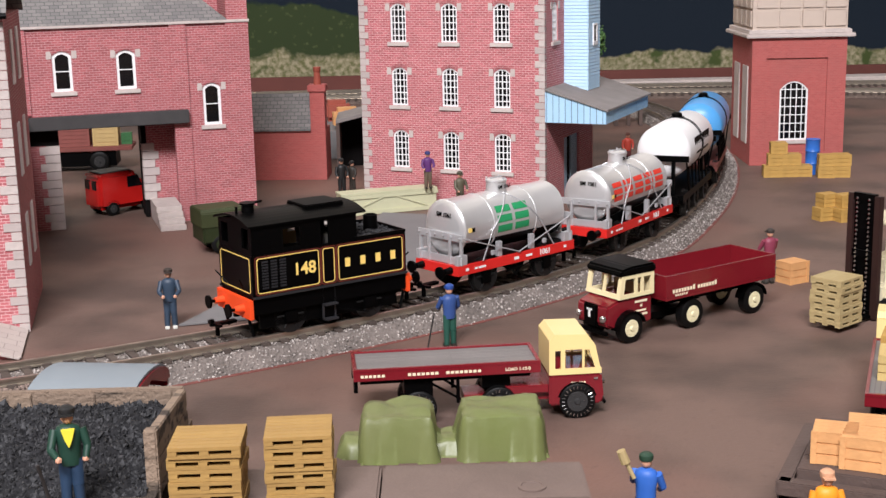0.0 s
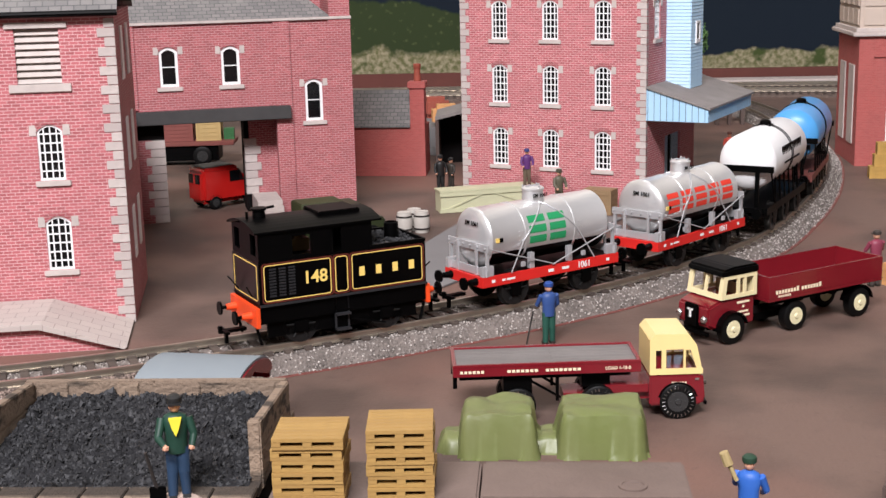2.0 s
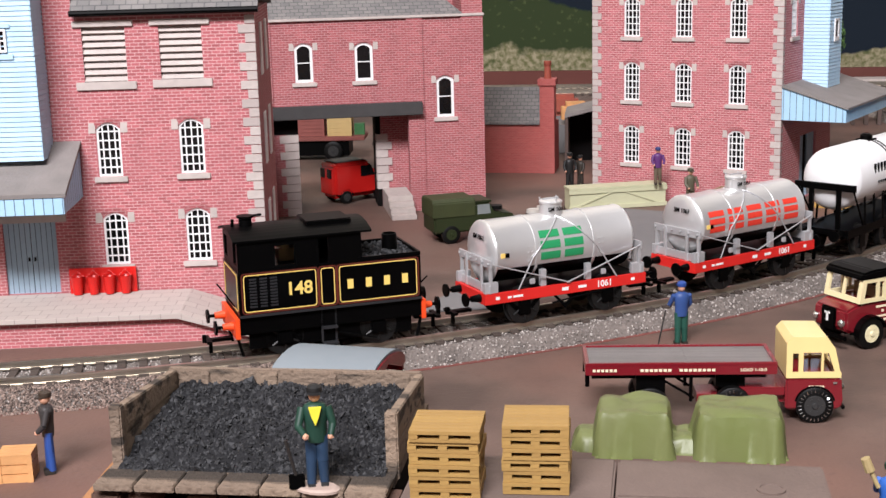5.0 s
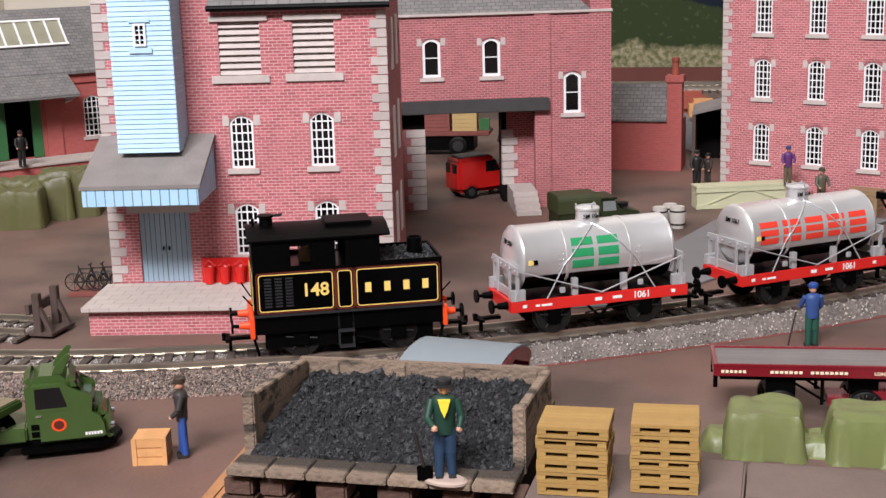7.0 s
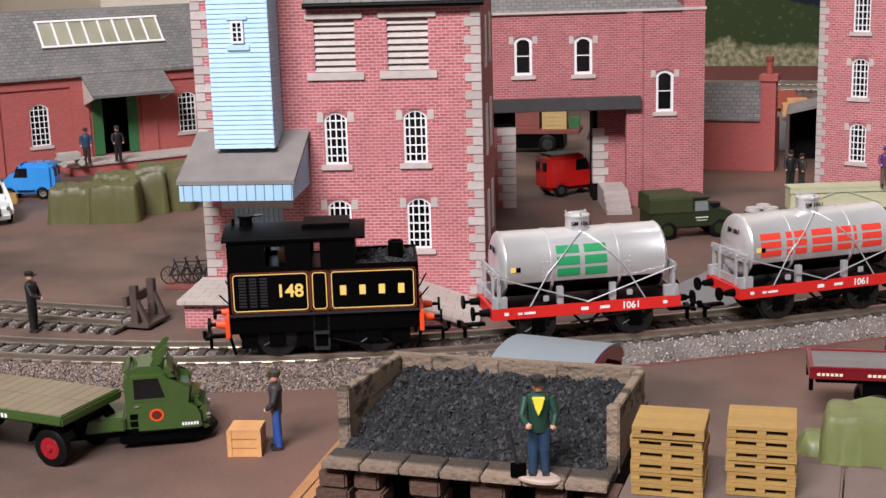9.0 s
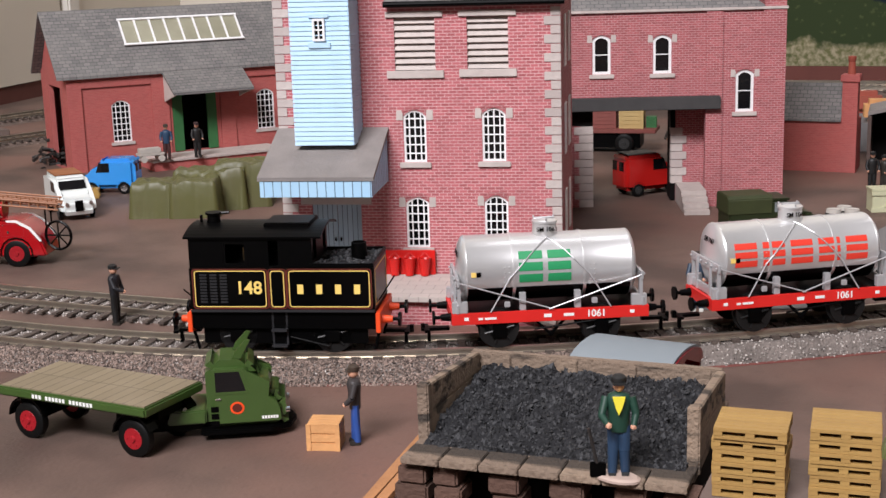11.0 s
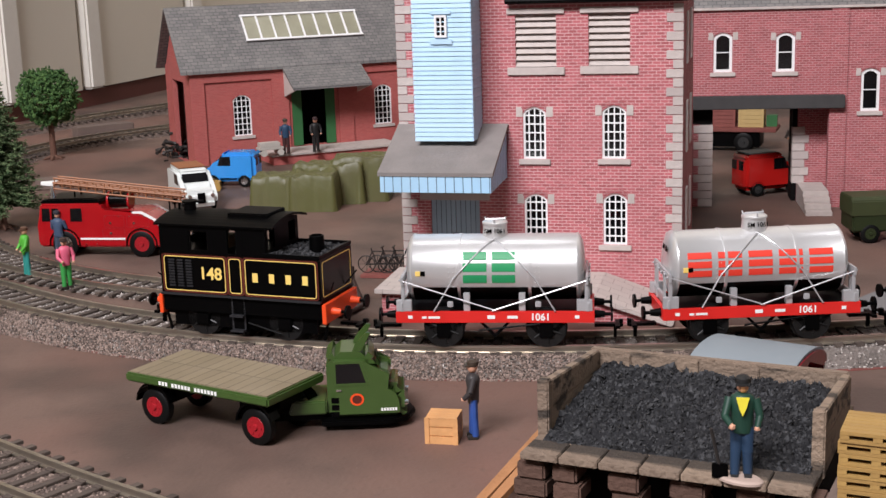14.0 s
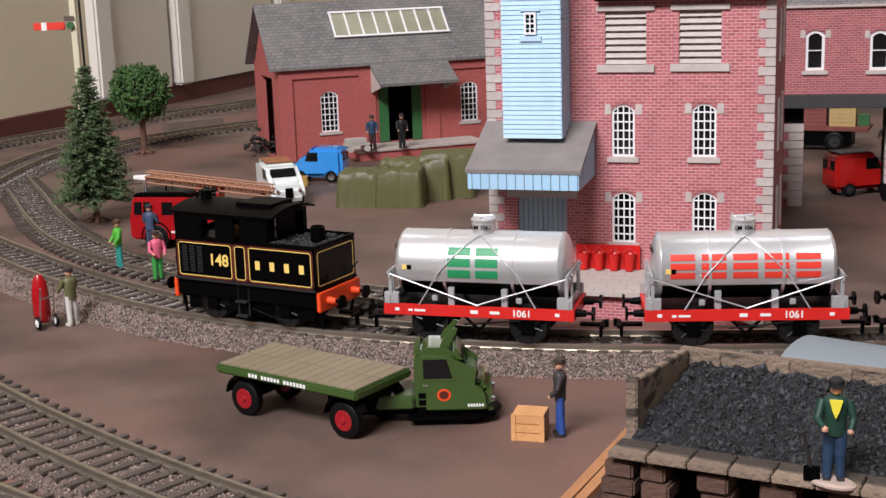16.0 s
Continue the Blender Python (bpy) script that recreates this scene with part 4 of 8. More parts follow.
def water_tower():
    root = thing("water_tower", 182.7, 790, 0, -1, "red brick water tower with a cream panelled tank", "water tower")
    W, D, H = 55.0, 56.0, 75.0
    win = (17.0, 33.6, 14.6, 49.6, 5.0)
    bm = bmesh.new()
    panel(bm, [(0, 0), (W, 0), (W, H), (0, H)], [arch(*win)], 0, 3)
    part("front_wall", bm, BRICK_RED, root)
    for x0, x1, y0, y1 in ((0, 3, 3.002, D), (W - 3, W, 3.002, D), (3.002, W - 3.002, D - 3, D)):
        bm = bmesh.new()
        box(bm, x0, x1, y0, y1, 0, H)
        part("side_wall", bm, BRICK_RED, root)
    for a, b, c, d in ((0, 8.5, 0, H - 0.1), (W - 11, W, 0, H - 0.1), (8.52, W - 11.02, 63, H - 0.1), (8.52, W - 11.02, 0, 7)):
        bm = bmesh.new()
        box(bm, a, b, -1.2, -0.005, c, d, 0.1)
        part("pilaster", bm, BRICK_RED, root)
    for y in (8, 32):
        bm = bmesh.new()
        box(bm, -0.7, -0.005, y, y + 14, 12, 58, 0.1)
        part("side_window", bm, STONE, root)
    window(root, *win, 5, 7, stops=False, ring=1.0)
    bm = bmesh.new()
    box(bm, -4, W + 4, -4, D + 4, H, H + 2.2, 0.4)
    box(bm, -2.2, W + 2.2, -2.2, D + 2.2, H + 2.2, H + 4.6, 0.3)
    part("cornice", bm, STONE, root)
    bm = bmesh.new()
    box(bm, 0, W, 0, D, H + 4.6, H + 46)
    tank = part("tank", bm, TANK_PANEL, root, "cream panelled water tank")
    bm = bmesh.new()
    box(bm, 0.5, 12.8, -0.8, 0, 0.5, 10.2, 0.4)
    me = mesh_of(bm, "panel", TANK_PANEL)
    bm = bmesh.new()
    box(bm, -0.8, 0, 0.5, 12.8, 0.5, 10.2, 0.4)
    me2 = mesh_of(bm, "panel", TANK_PANEL)
    for i in range(4):
        for j in range(3):
            piece("panel", me, tank, 1.4 + 13.3 * i, 0, H + 5.4 + 10.8 * j)
            piece("panel", me2, tank, 0, 1.4 + 13.3 * i, H + 5.4 + 10.8 * j)


def goods_shed():
    root = thing("goods_shed", -525, 679, 0, 50, "red brick goods shed with slate roof, skylight and platform", "goods shed")
    LEN, D, EAVE, RIDGE = 160.0, 62.0, 60.5, 97.0
    wins = [(27.0, 38.8, 17.0, 43.0, 3.0), (123.4, 135.5, 17.0, 43.2, 3.0)]
    bm = bmesh.new()
    panel(bm, [(0, 0), (LEN, 0), (LEN, EAVE), (0, EAVE)], [arch(*w) for w in wins] + [[(66, 7.5), (95.5, 7.5), (95.5, 45.6), (66, 45.6)]], 0, 3)
    part("front_wall", bm, BRICK_RED, root)
    for a, b in ((0, 9), (53, 64), (98, 108), (LEN - 10, LEN)):
        bm = bmesh.new()
        box(bm, a, b, -1.3, -0.005, 0, EAVE - 0.1, 0.1)
        part("pilaster", bm, BRICK_RED, root)
    for a, b in ((9.02, 52.98), (108.02, LEN - 10.02)):
        bm = bmesh.new()
        box(bm, a, b, -1.3, -0.005, 52, EAVE - 0.1, 0.1)
        part("pilaster", bm, BRICK_RED, root)
    # gable end with a rail doorway
    bm = bmesh.new()
    panel(bm, [(3.002, 0), (D, 0), (D, EAVE), (D / 2, RIDGE - 1), (3.002, EAVE)], [[(16, 0.5), (46, 0.5), (46, 52), (16, 52)]], 0, -3)
    e = part("gable_wall", bm, BRICK_RED, root)
    e.matrix_basis = at(0, 0, 0, 90)
    bm = bmesh.new()
    box(bm, 0, LEN, D, D + 3, 0, EAVE)
    part("back_wall", bm, BRICK_RED, root)
    # near-black sheet painting the dark inside the shed doorways
    bm = bmesh.new()
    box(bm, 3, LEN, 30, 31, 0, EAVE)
    part("inner_wall", bm, SHADE_BLACK, root)
    bm = bmesh.new()
    prism(bm, [(-4, EAVE - 2.5), (-4, EAVE - 0.8), (D / 2, RIDGE + 1.5), (D + 4, EAVE - 0.8), (D + 4, EAVE - 2.5), (D / 2, RIDGE)], -6, LEN + 4, "x")
    roof = part("roof", bm, SLATE, root, "grey slate pitched roof")
    # skylight
    slope = math.atan2(RIDGE + 2.3 - EAVE, D / 2 + 4)

    def on(v, lift):
        return (-4 + v * math.cos(slope) - lift * math.sin(slope), EAVE - 0.8 + v * math.sin(slope) + lift * math.cos(slope))
    bm = bmesh.new()
    q = [on(22, 0.2), on(41, 0.2), on(41, 0.9), on(22, 0.9)]
    prism(bm, q, 42, 120, "x")
    sk = part("skylight", bm, mat("dusty_glass", (0.30, 0.29, 0.21), 0.25, vary=0.25, scale=60), root, "dusty skylight with white bars")
    bm = bmesh.new()
    for i in range(9):
        x = 42 + 78 * i / 8
        prism(bm, [on(21.5, 0.92), on(41.5, 0.92), on(41.5, 1.7), on(21.5, 1.7)], x - 0.6, x + 0.6, "x")
    for v in (21.5, 41.5):
        prism(bm, [on(v - 0.7, 0.92), on(v + 0.7, 0.92), on(v + 0.7, 1.9), on(v - 0.7, 1.9)], 41, 121, "x")
    part("bar", bm, WHITE, sk)
    # porch, doors, platform
    bm = bmesh.new()
    prism(bm, [(-1.3, EAVE - 2), (-1.3, EAVE), (-24, 47.5), (-24, 45.8)], 60, 113, "x")
    part("porch_roof", bm, SLATE, root)
    for x in (61, 111):
        bm = bmesh.new()
        prism(bm, [(-1.3, EAVE - 2), (-23.8, 45.8), (-1.3, 40)], x, x + 1, "x")
        part("porch_bracket", bm, STONE, root)
    for x in (66.2, 88.9):
        bm = bmesh.new()
        box(bm, x, x + 6.4, -0.4, 0.6, 7.6, 45.6)
        part("door", bm, GREEN_DOOR, root, "green sliding door")
    for w in wins:
        window(root, *w, 4, 7, stops=False)
    plat = thing("platform", -525, 679, 0, 50, "low brick platform with pale slabs before the goods shed", "platform")
    bm = bmesh.new()
    box(bm, 44, 128, -26, -1.4, 0, 5.4)
    part("platform_wall", bm, BRICK_RED, plat)
    bm = bmesh.new()
    box(bm, 42.5, 129, -27.4, -1.42, 5.42, 7.2, 0.2)
    part("slab", bm, PAVE, plat)


def yard_wall():
    root = thing("outbuilding", -108.1, 775, 0, -3, "low red outbuilding with slate roof and a brick chimney", "outbuilding")
    bm = bmesh.new()
    box(bm, -22, 41, 0, 24, 0, 29)
    part("wall", bm, BRICK_RED, root)
    bm = bmesh.new()
    prism(bm, [(-1.5, 28.6), (-1.5, 30), (14, 49), (25.5, 30), (25.5, 28.6), (14, 47)], -23, 33, "x")
    part("roof", bm, SLATE, root)
    bm = bmesh.new()
    box(bm, 33.2, 41.6, -1, 8, 0, 51, 0.15)
    box(bm, 32.2, 42.6, -2, 9, 51, 55, 0.4)
    ch = part("chimney", bm, BRICK_RED, root)
    bm = bmesh.new()
    lathe(bm, (37.4, 3.5, 0), [(55, 2.2), (62, 1.8), (62.5, 2.2), (65, 2.2)], 14, "z")
    part("chimney_pot", bm, CHIMNEY_POT, ch, smooth=True)
    shed = thing("open_shed", -62, 792, 0, 2, "dark open-fronted shed with a lean-to roof", "shed")
    bm = bmesh.new()
    prism(bm, [(0, 30), (34, 38), (34, 40), (0, 32)], 0, 40, "y")
    part("roof", bm, FELT, shed)
    for x in (0, 31):
        bm = bmesh.new()
        box(bm, x, x + 2, 0, 40, 0, 30)
        part("post", bm, DARK_WOOD, shed)
    # shade at the back of the open front, painted near-black
    bm = bmesh.new()
    box(bm, 2.1, 30.9, 30, 32, 0, 31)
    part("back_panel", bm, SHADE_BLACK, shed)


mill()
gatehouse()
dairy()
water_tower()
goods_shed()
yard_wall()


# ---- train; its things lie with x towards the tail and -y towards the viewer ----
WHEELS = []


def wheelset(parent, x, r=6.0, spokes=False, gauge=8.0):
    bm = bmesh.new()
    for s in (-1, 1):
        cyl(bm, (0, s * gauge, 0), (0, s * (gauge + 2.0), 0), r, seg=28)
        cyl(bm, (0, s * (gauge - 0.5), 0), (0, s * gauge, 0), r * 1.09, seg=28)
        cyl(bm, (0, s * (gauge + 2.0), 0), (0, s * (gauge + 2.5), 0), r * 0.3, seg=12)
        for k in range(6):
            a = 2 * math.pi * k / 6
            rod(bm, (0, s * (gauge + 2.1), 0), (r * 0.8 * math.cos(a), s * (gauge + 2.1), r * 0.8 * math.sin(a)), 0.35)
    rod(bm, (0, -gauge, 0), (0, gauge, 0), 0.8)
    ob = part("wheelset", bm, WHEEL_DARK, parent, "black metal wheels")
    ob.matrix_basis = at(x, 0, r)
    WHEELS.append((ob, x, r))
    return ob


def buffers(parent, x, s, z, colour, y=7.4):
    for k in (-y, y):
        bm = bmesh.new()
        cyl(bm, (x, k, z), (x + s * 3.2, k, z), 1.35, 1.0, 14)
        b = part("buffer_stock", bm, colour, parent)
        bm = bmesh.new()
        cyl(bm, (x + s * 3.2, k, z), (x + s * 5.0, k, z), 0.55, seg=10)
        cyl(bm, (x + s * 5.0, k, z), (x + s * 5.7, k, z), 2.2, seg=20)
        part("buffer_head", bm, BLACK, b)


def coupling(parent, x, s, z=4.5):
    bm = bmesh.new()
    box(bm, min(x, x + s * 8.5), max(x, x + s * 8.5), -1.1, 1.1, z - 0.5, z + 0.5)
    box(bm, min(x + s * 6.5, x + s * 8), max(x + s * 6.5, x + s * 8), -4, 4, z - 0.3, z + 0.6)
    box(bm, min(x + s * 6, x + s * 7), max(x + s * 6, x + s * 7), -0.6, 0.6, z - 4.0, z)
    box(bm, min(x + s * 7.8, x + s * 9), max(x + s * 7.8, x + s * 9), -0.6, 0.6, z - 0.5, z + 1.8)
    part("coupling", bm, BLACK, parent, "black hook coupling")


def frame_ring(bm, x0, x1, z0, z1, y, w, r=1.0, thick=0.12):
    """A thin painted line round a panel, with rounded corners."""
    def loop(e):
        out = []
        for cx, cz, a0 in ((x1 - r, z0 + r, -90), (x1 - r, z1 - r, 0), (x0 + r, z1 - r, 90), (x0 + r, z0 + r, 180)):
            for k in range(4):
                a = radians(a0 + 30 * k)
                out.append((cx + (r - e) * math.cos(a), cz + (r - e) * math.sin(a)))
        return out
    panel(bm, loop(0), [loop(w)], y - thick, y)


def locomotive():
    root = thing("steam_locomotive", 0, 0, 0, 0, "glossy black shunting locomotive with yellow lining and orange buffer beams", "locomotive")
    X0, X1, W, TOP = -29.0, 29.0, 12.2, 27.8
    bm = bmesh.new()
    box(bm, X0, X1, -W + 0.6, W - 0.6, 8.0, 14.2, 0.2)
    part("valance", bm, BLACK, root)
    bm = bmesh.new()
    box(bm, X0, X1, -W, W, 14.2, TOP, 0.25)
    body = part("body", bm, BLACK_GLOSS, root, "black panelled body with maroon edging")
    bm = bmesh.new()
    box(bm, 9.0, 28.4, -W + 0.7, W - 0.7, TOP, TOP + 0.05)
    part("bunker_floor", bm, COAL_BED, body)
    bm = bmesh.new()
    for x0, x1, y0, y1 in ((9, 29, -W, -W + 0.6), (9, 29, W - 0.6, W), (28.4, 29, -W + 0.6, W - 0.6)):
        box(bm, x0, x1, y0, y1, TOP, TOP + 1.2)
    part("bunker_rim", bm, BLACK, body)
    rnd = random.Random(5)
    bm = bmesh.new()
    for _ in range(220):
        x, y, r = rnd.uniform(10, 28), rnd.uniform(-10.8, 10.8), rnd.uniform(0.35, 0.8)
        m = Matrix.Translation((x, y, TOP + 0.4)) @ Euler((rnd.uniform(0, 6), rnd.uniform(0, 6), 0)).to_matrix().to_4x4() @ Matrix.Diagonal((r, r * 0.8, r * 0.7, 1))
        bmesh.ops.create_icosphere(bm, subdivisions=1, radius=1, matrix=m)
    tagged(part("coal", bm, COAL, body), kind="stuff")
    # cab walls with openings
    C1, EAVE = 10.0, 37.0
    for y0, y1 in ((-W + 0.3, -W + 1.1), (W - 1.1, W - 0.3)):
        bm = bmesh.new()
        panel(bm, [(X0 + 0.3, TOP), (C1, TOP), (C1, EAVE), (X0 + 0.3, EAVE)], [[(-17.8, 28.6), (-10.6, 28.6), (-10.6, 35.4), (-17.8, 35.4)], [(-3.6, 28.2), (-0.6, 28.2), (-0.6, 36.0), (-3.6, 36.0)]], y0, y1)
        cab = part("cab_side", bm, BLACK, root)
        bm = bmesh.new()
        panel(bm, [(-18.2, 28.3), (-10.2, 28.3), (-10.2, 35.8), (-18.2, 35.8)], [[(-17.2, 29.0), (-11.2, 29.0), (-11.2, 35.0), (-17.2, 35.0)]], y0 + 0.2, y1 - 0.2)
        part("window_frame", bm, BLACK_GLOSS, cab)
    for x in (X0 + 0.3, C1 - 0.8):
        bm = bmesh.new()
        panel(bm, [(-W + 1.12, TOP), (W - 1.12, TOP), (W - 1.12, EAVE), (0, EAVE + 1.6), (-W + 1.12, EAVE)], [[(-9.8, 29.4), (-5.0, 29.4), (-5.0, 36), (-9.8, 36)], [(5.0, 29.4), (9.8, 29.4), (9.8, 36), (5.0, 36)]], 0, -0.8)
        e = part("cab_end", bm, BLACK, root)
        e.matrix_basis = at(x, 0, 0, 90)
    bm = bmesh.new()
    pts = [(-W - 0.6 + (2 * W + 1.2) * i / 12, EAVE - 0.1 + 2.3 * (1 - (2 * i / 12 - 1) ** 2)) for i in range(13)]
    prism(bm, pts + [(y, z + 0.6) for y, z in pts[::-1]], X0 - 1.0, C1 + 3.2, "x")
    roof = part("roof", bm, BLACK, root, "matt black arched cab roof")
    bm = bmesh.new()
    box(bm, -6, 8.5, -6.5, 6.5, EAVE + 1.4, EAVE + 3.6, 0.3)
    part("roof_vent", bm, BLACK, roof)
    bm = bmesh.new()
    lathe(bm, (-23.5, 0, 0), [(EAVE + 1.5, 2.2), (EAVE + 5.0, 2.0), (EAVE + 5.3, 2.6), (EAVE + 5.9, 2.6)], 18, "z")
    part("safety_valve", bm, BLACK, roof)
    bm = bmesh.new()
    rod(bm, (-27.5, 0, EAVE + 1.2), (-27.5, 0, EAVE + 5), 0.5)
    rod(bm, (-23.5, 0, EAVE + 5.4), (-18.4, 0, EAVE + 5.8), 0.45)
    part("whistle", bm, BLACK_GLOSS, roof)
    bm = bmesh.new()
    box(bm, -14, -8, -3, 3, 28, 32)
    cyl(bm, (-12, -3, 33), (-12, 3, 33), 1.2)
    part("boiler_backhead", bm, mat("brass_fittings", (0.35, 0.25, 0.12), 0.4, 0.7), root)
    bm = bmesh.new()
    lathe(bm, (22.5, 0, 0), [(TOP, 2.6), (TOP + 5.2, 2.4), (TOP + 5.4, 2.0), (TOP + 3.0, 1.9)], 20, "z")
    part("chimney", bm, BLACK, root, smooth=True)
    # lining, number and name bars on both sides
    for s in (-1, 1):
        y = s * W
        bm, bm2 = bmesh.new(), bmesh.new()
        for x0, x1 in ((-27.4, -4.8), (-3.4, 1.0), (2.4, 27.6)):
            frame_ring(bm, x0, x1, 15.2, 26.8, -W - 0.02, 0.28)
            frame_ring(bm2, x0 - 0.7, x1 + 0.7, 14.6, 27.4, -W - 0.01, 0.42)
        lines = part("lining", bm, YELLOW, body, "yellow panel lining")
        edge = part("edging", bm2, MAROON_LINE, body)
        grille = bmesh.new()
        for i in range(3):
            for j in range(10):
                box(grille, -25.6 + 3.2 * i, -23.4 + 3.2 * i, -W - 0.35, -W, 16.6 + 0.95 * j, 17.1 + 0.95 * j)
        gr = part("louvre", grille, LOUVRE_GREY, body)
        num = text(body, "148", -10.2, -W - 0.12, 21.2, 5.6, YELLOW, "number")
        bb = bars(body, "name_bars", YELLOW, [(5.0 + 5.9 * i, 6.9 + 5.9 * i, 19.4, 22.4) for i in range(4)], -W, 0.1)
        if s > 0:
            for ob in (lines, edge, gr, num, bb):
                ob.matrix_basis = pose(0, 0, 0, 0, 0, 180) @ ob.matrix_basis
    for s in (-1, 1):
        bm = bmesh.new()
        frame_ring(bm, -W + 1.5, W - 1.5, 15.2, 26.8, -29.02, 0.28)
        e = part("lining", bm, YELLOW, body)
        e.matrix_basis = at(0, 0, 0, -90 if s < 0 else 90)
        bm = bmesh.new()
        box(bm, min(s * 29, s * 30.4), max(s * 29, s * 30.4), -W, W, 7.0, 13.4, 0.15)
        part("buffer_beam", bm, ORANGE, root, "bright orange buffer beam")
        buffers(root, s * 30.4, s, 10.2, ORANGE)
        coupling(root, s * 30, s)
        bm = bmesh.new()
        for y in (-9, 9):
            rod(bm, (s * 28, y, 0.8), (s * 29.5, y, 7), 0.5)
        rod(bm, (s * 29.3, 6, 16), (s * 32, 9, 20), 0.25)
        rod(bm, (s * 29.3, -6, 16), (s * 32, -9, 20), 0.25)
        part("guard_iron", bm, BLACK, root)
    bm = bmesh.new()
    for y in (-9.4, 9.4):
        box(bm, -26, 26, y - 0.6, y + 0.6, 3.0, 8.0)
        box(bm, -3.4, 1.4, y - 2, y + 2, 2.0, 8.2)
        for x in (-15, 15):
            box(bm, x - 2.4, x + 2.4, y - 1.8, y + 1.8, 3.6, 7.6, 0.3)
        rod(bm, (2, y + (-2 if y < 0 else 2), 5.5), (14, y + (-2 if y < 0 else 2), 2.5), 0.3)
    part("underframe", bm, BLACK, root)
    for y in (-W, W):
        bm = bmesh.new()
        sgn = 1 if y > 0 else -1
        for x in (-3.4, 1.0):
            box(bm, x - 0.3, x + 0.3, y - 0.9 * sgn - 0.3, y - 0.9 * sgn + 0.3, 3.0, 14.2)
        box(bm, -3.6, 1.2, y - 1.2, y + 0.9, 2.6, 3.2)
        box(bm, -3.6, 1.2, y - 1.2, y + 0.9, 7.6, 8.2)
        part("footstep", bm, LOUVRE_GREY, root)
        bm = bmesh.new()
        box(bm, X0, X1, y - 0.8 if y < 0 else y - 0.4, y + 0.4 if y < 0 else y + 0.8, 13.7, 14.4, 0.1)
        part("running_plate", bm, LOUVRE_GREY, root)
    for x in (-15, 15):
        wheelset(root, x, 6.0)
    return root


def tank_wagon(tank_mat, label, logo):
    """A four-wheeled oil tank wagon, silver on a red solebar."""
    root = thing("tank_wagon", 0, 0, 0, 0, label, "tank wagon", "train of tank wagons")
    X, W, C, R = 30.8, 11.2, 23.6, 10.4
    bm = bmesh.new()
    for y in (-W, W):
        box(bm, -X, X, min(y, y * 0.9), max(y, y * 0.9), 8.2, 11.8, 0.1)
    for x in (-X, X):
        box(bm, min(x, x * 0.96), max(x, x * 0.96), -W * 0.9, W * 0.9, 8.2, 11.8)
    part("solebar", bm, SOLEBAR, root, "bright red solebar")
    bm = bmesh.new()
    box(bm, -X + 1.2, X - 1.2, -9.8, 9.8, 9.0, 11.6)
    for y in (-9.6, 9.6):
        for x in (-16, 16):
            box(bm, x - 2.2, x + 2.2, y - 1.2, y + 1.2, 3.2, 8.2, 0.2)
            prism(bm, [(x - 6.5, 8.2), (x - 1.5, 2.8), (x + 1.5, 2.8), (x + 6.5, 8.2), (x + 5, 8.2), (x, 4.4), (x - 5, 8.2)], y - 0.4, y + 0.4, "y")
        rod(bm, (-5, y, 5.4), (14, y * 1.15, 7.8), 0.3)
        prism(bm, [(-5, 8.2), (0, 3.0), (5, 8.2), (4, 8.2), (0, 4.4), (-4, 8.2)], y - 0.3, y + 0.3, "y")
    part("underframe", bm, BLACK, root)
    bm = bmesh.new()
    prof = [(-28.2, 0.02), (-28.0, 4), (-27.4, 8), (-26.6, 9.8), (-26.0, R), (-25.6, R + 0.15), (-25.2, R)]
    for x in (-11.0, 11.0):
        prof += [(x - 0.5, R), (x - 0.45, R + 0.22), (x + 0.45, R + 0.22), (x + 0.5, R)]
    prof += [(-a, r) for a, r in prof[6::-1]]
    lathe(bm, (0, 0, C), prof, 48)
    tank = part("tank", bm, tank_mat, root, "silver riveted barrel", smooth=True)
    bm = bmesh.new()
    for x in (-14, -12.6, 12.6, 14):
        for k in range(5):
            for s in (-1, 1):
                a = radians(-25 + 9 * k)
                p = Vector((x, s * R * math.cos(a), C + R * math.sin(a)))
                bmesh.ops.create_icosphere(bm, subdivisions=1, radius=0.26, matrix=Matrix.Translation(p))
    tagged(part("rivets", bm, tank_mat, tank), kind="stuff")
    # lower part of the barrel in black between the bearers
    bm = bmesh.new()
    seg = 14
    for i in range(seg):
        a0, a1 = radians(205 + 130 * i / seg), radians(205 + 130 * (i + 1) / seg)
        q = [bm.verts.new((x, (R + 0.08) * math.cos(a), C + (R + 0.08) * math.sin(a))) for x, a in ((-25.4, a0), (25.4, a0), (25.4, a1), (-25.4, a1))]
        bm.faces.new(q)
    part("under_band", bm, BLACK, tank, "black band along the underside of the barrel")
    bm = bmesh.new()
    lathe(bm, (0, 0, 0), [(C + 8.8, 4.4), (C + 10.6, 3.9), (C + 13.6, 3.7), (C + 13.8, 4.0), (C + 14.4, 4.0), (C + 14.9, 3.3), (C + 15.1, 0.5)], 28, "z")
    dome = part("dome", bm, tank_mat, tank, smooth=True)
    bm = bmesh.new()
    for a in (30, 150, 270):
        c, s = math.cos(radians(a)) * 3.4, math.sin(radians(a)) * 3.4
        rod(bm, (c, s, C + 14), (c * 1.1, s * 1.1, C + 15.6), 0.3)
    rod(bm, (-3, 0, C + 15.2), (3, 0, C + 15.3), 0.3)
    part("lid_clamp", bm, SILVER_TRIM, dome)
    text(dome, "SM 1061", 0.2, -4.05, C + 12.1, 1.9, BLACK, "number")
    # end stanchions and beams
    for s in (-1, 1):
        bm = bmesh.new()
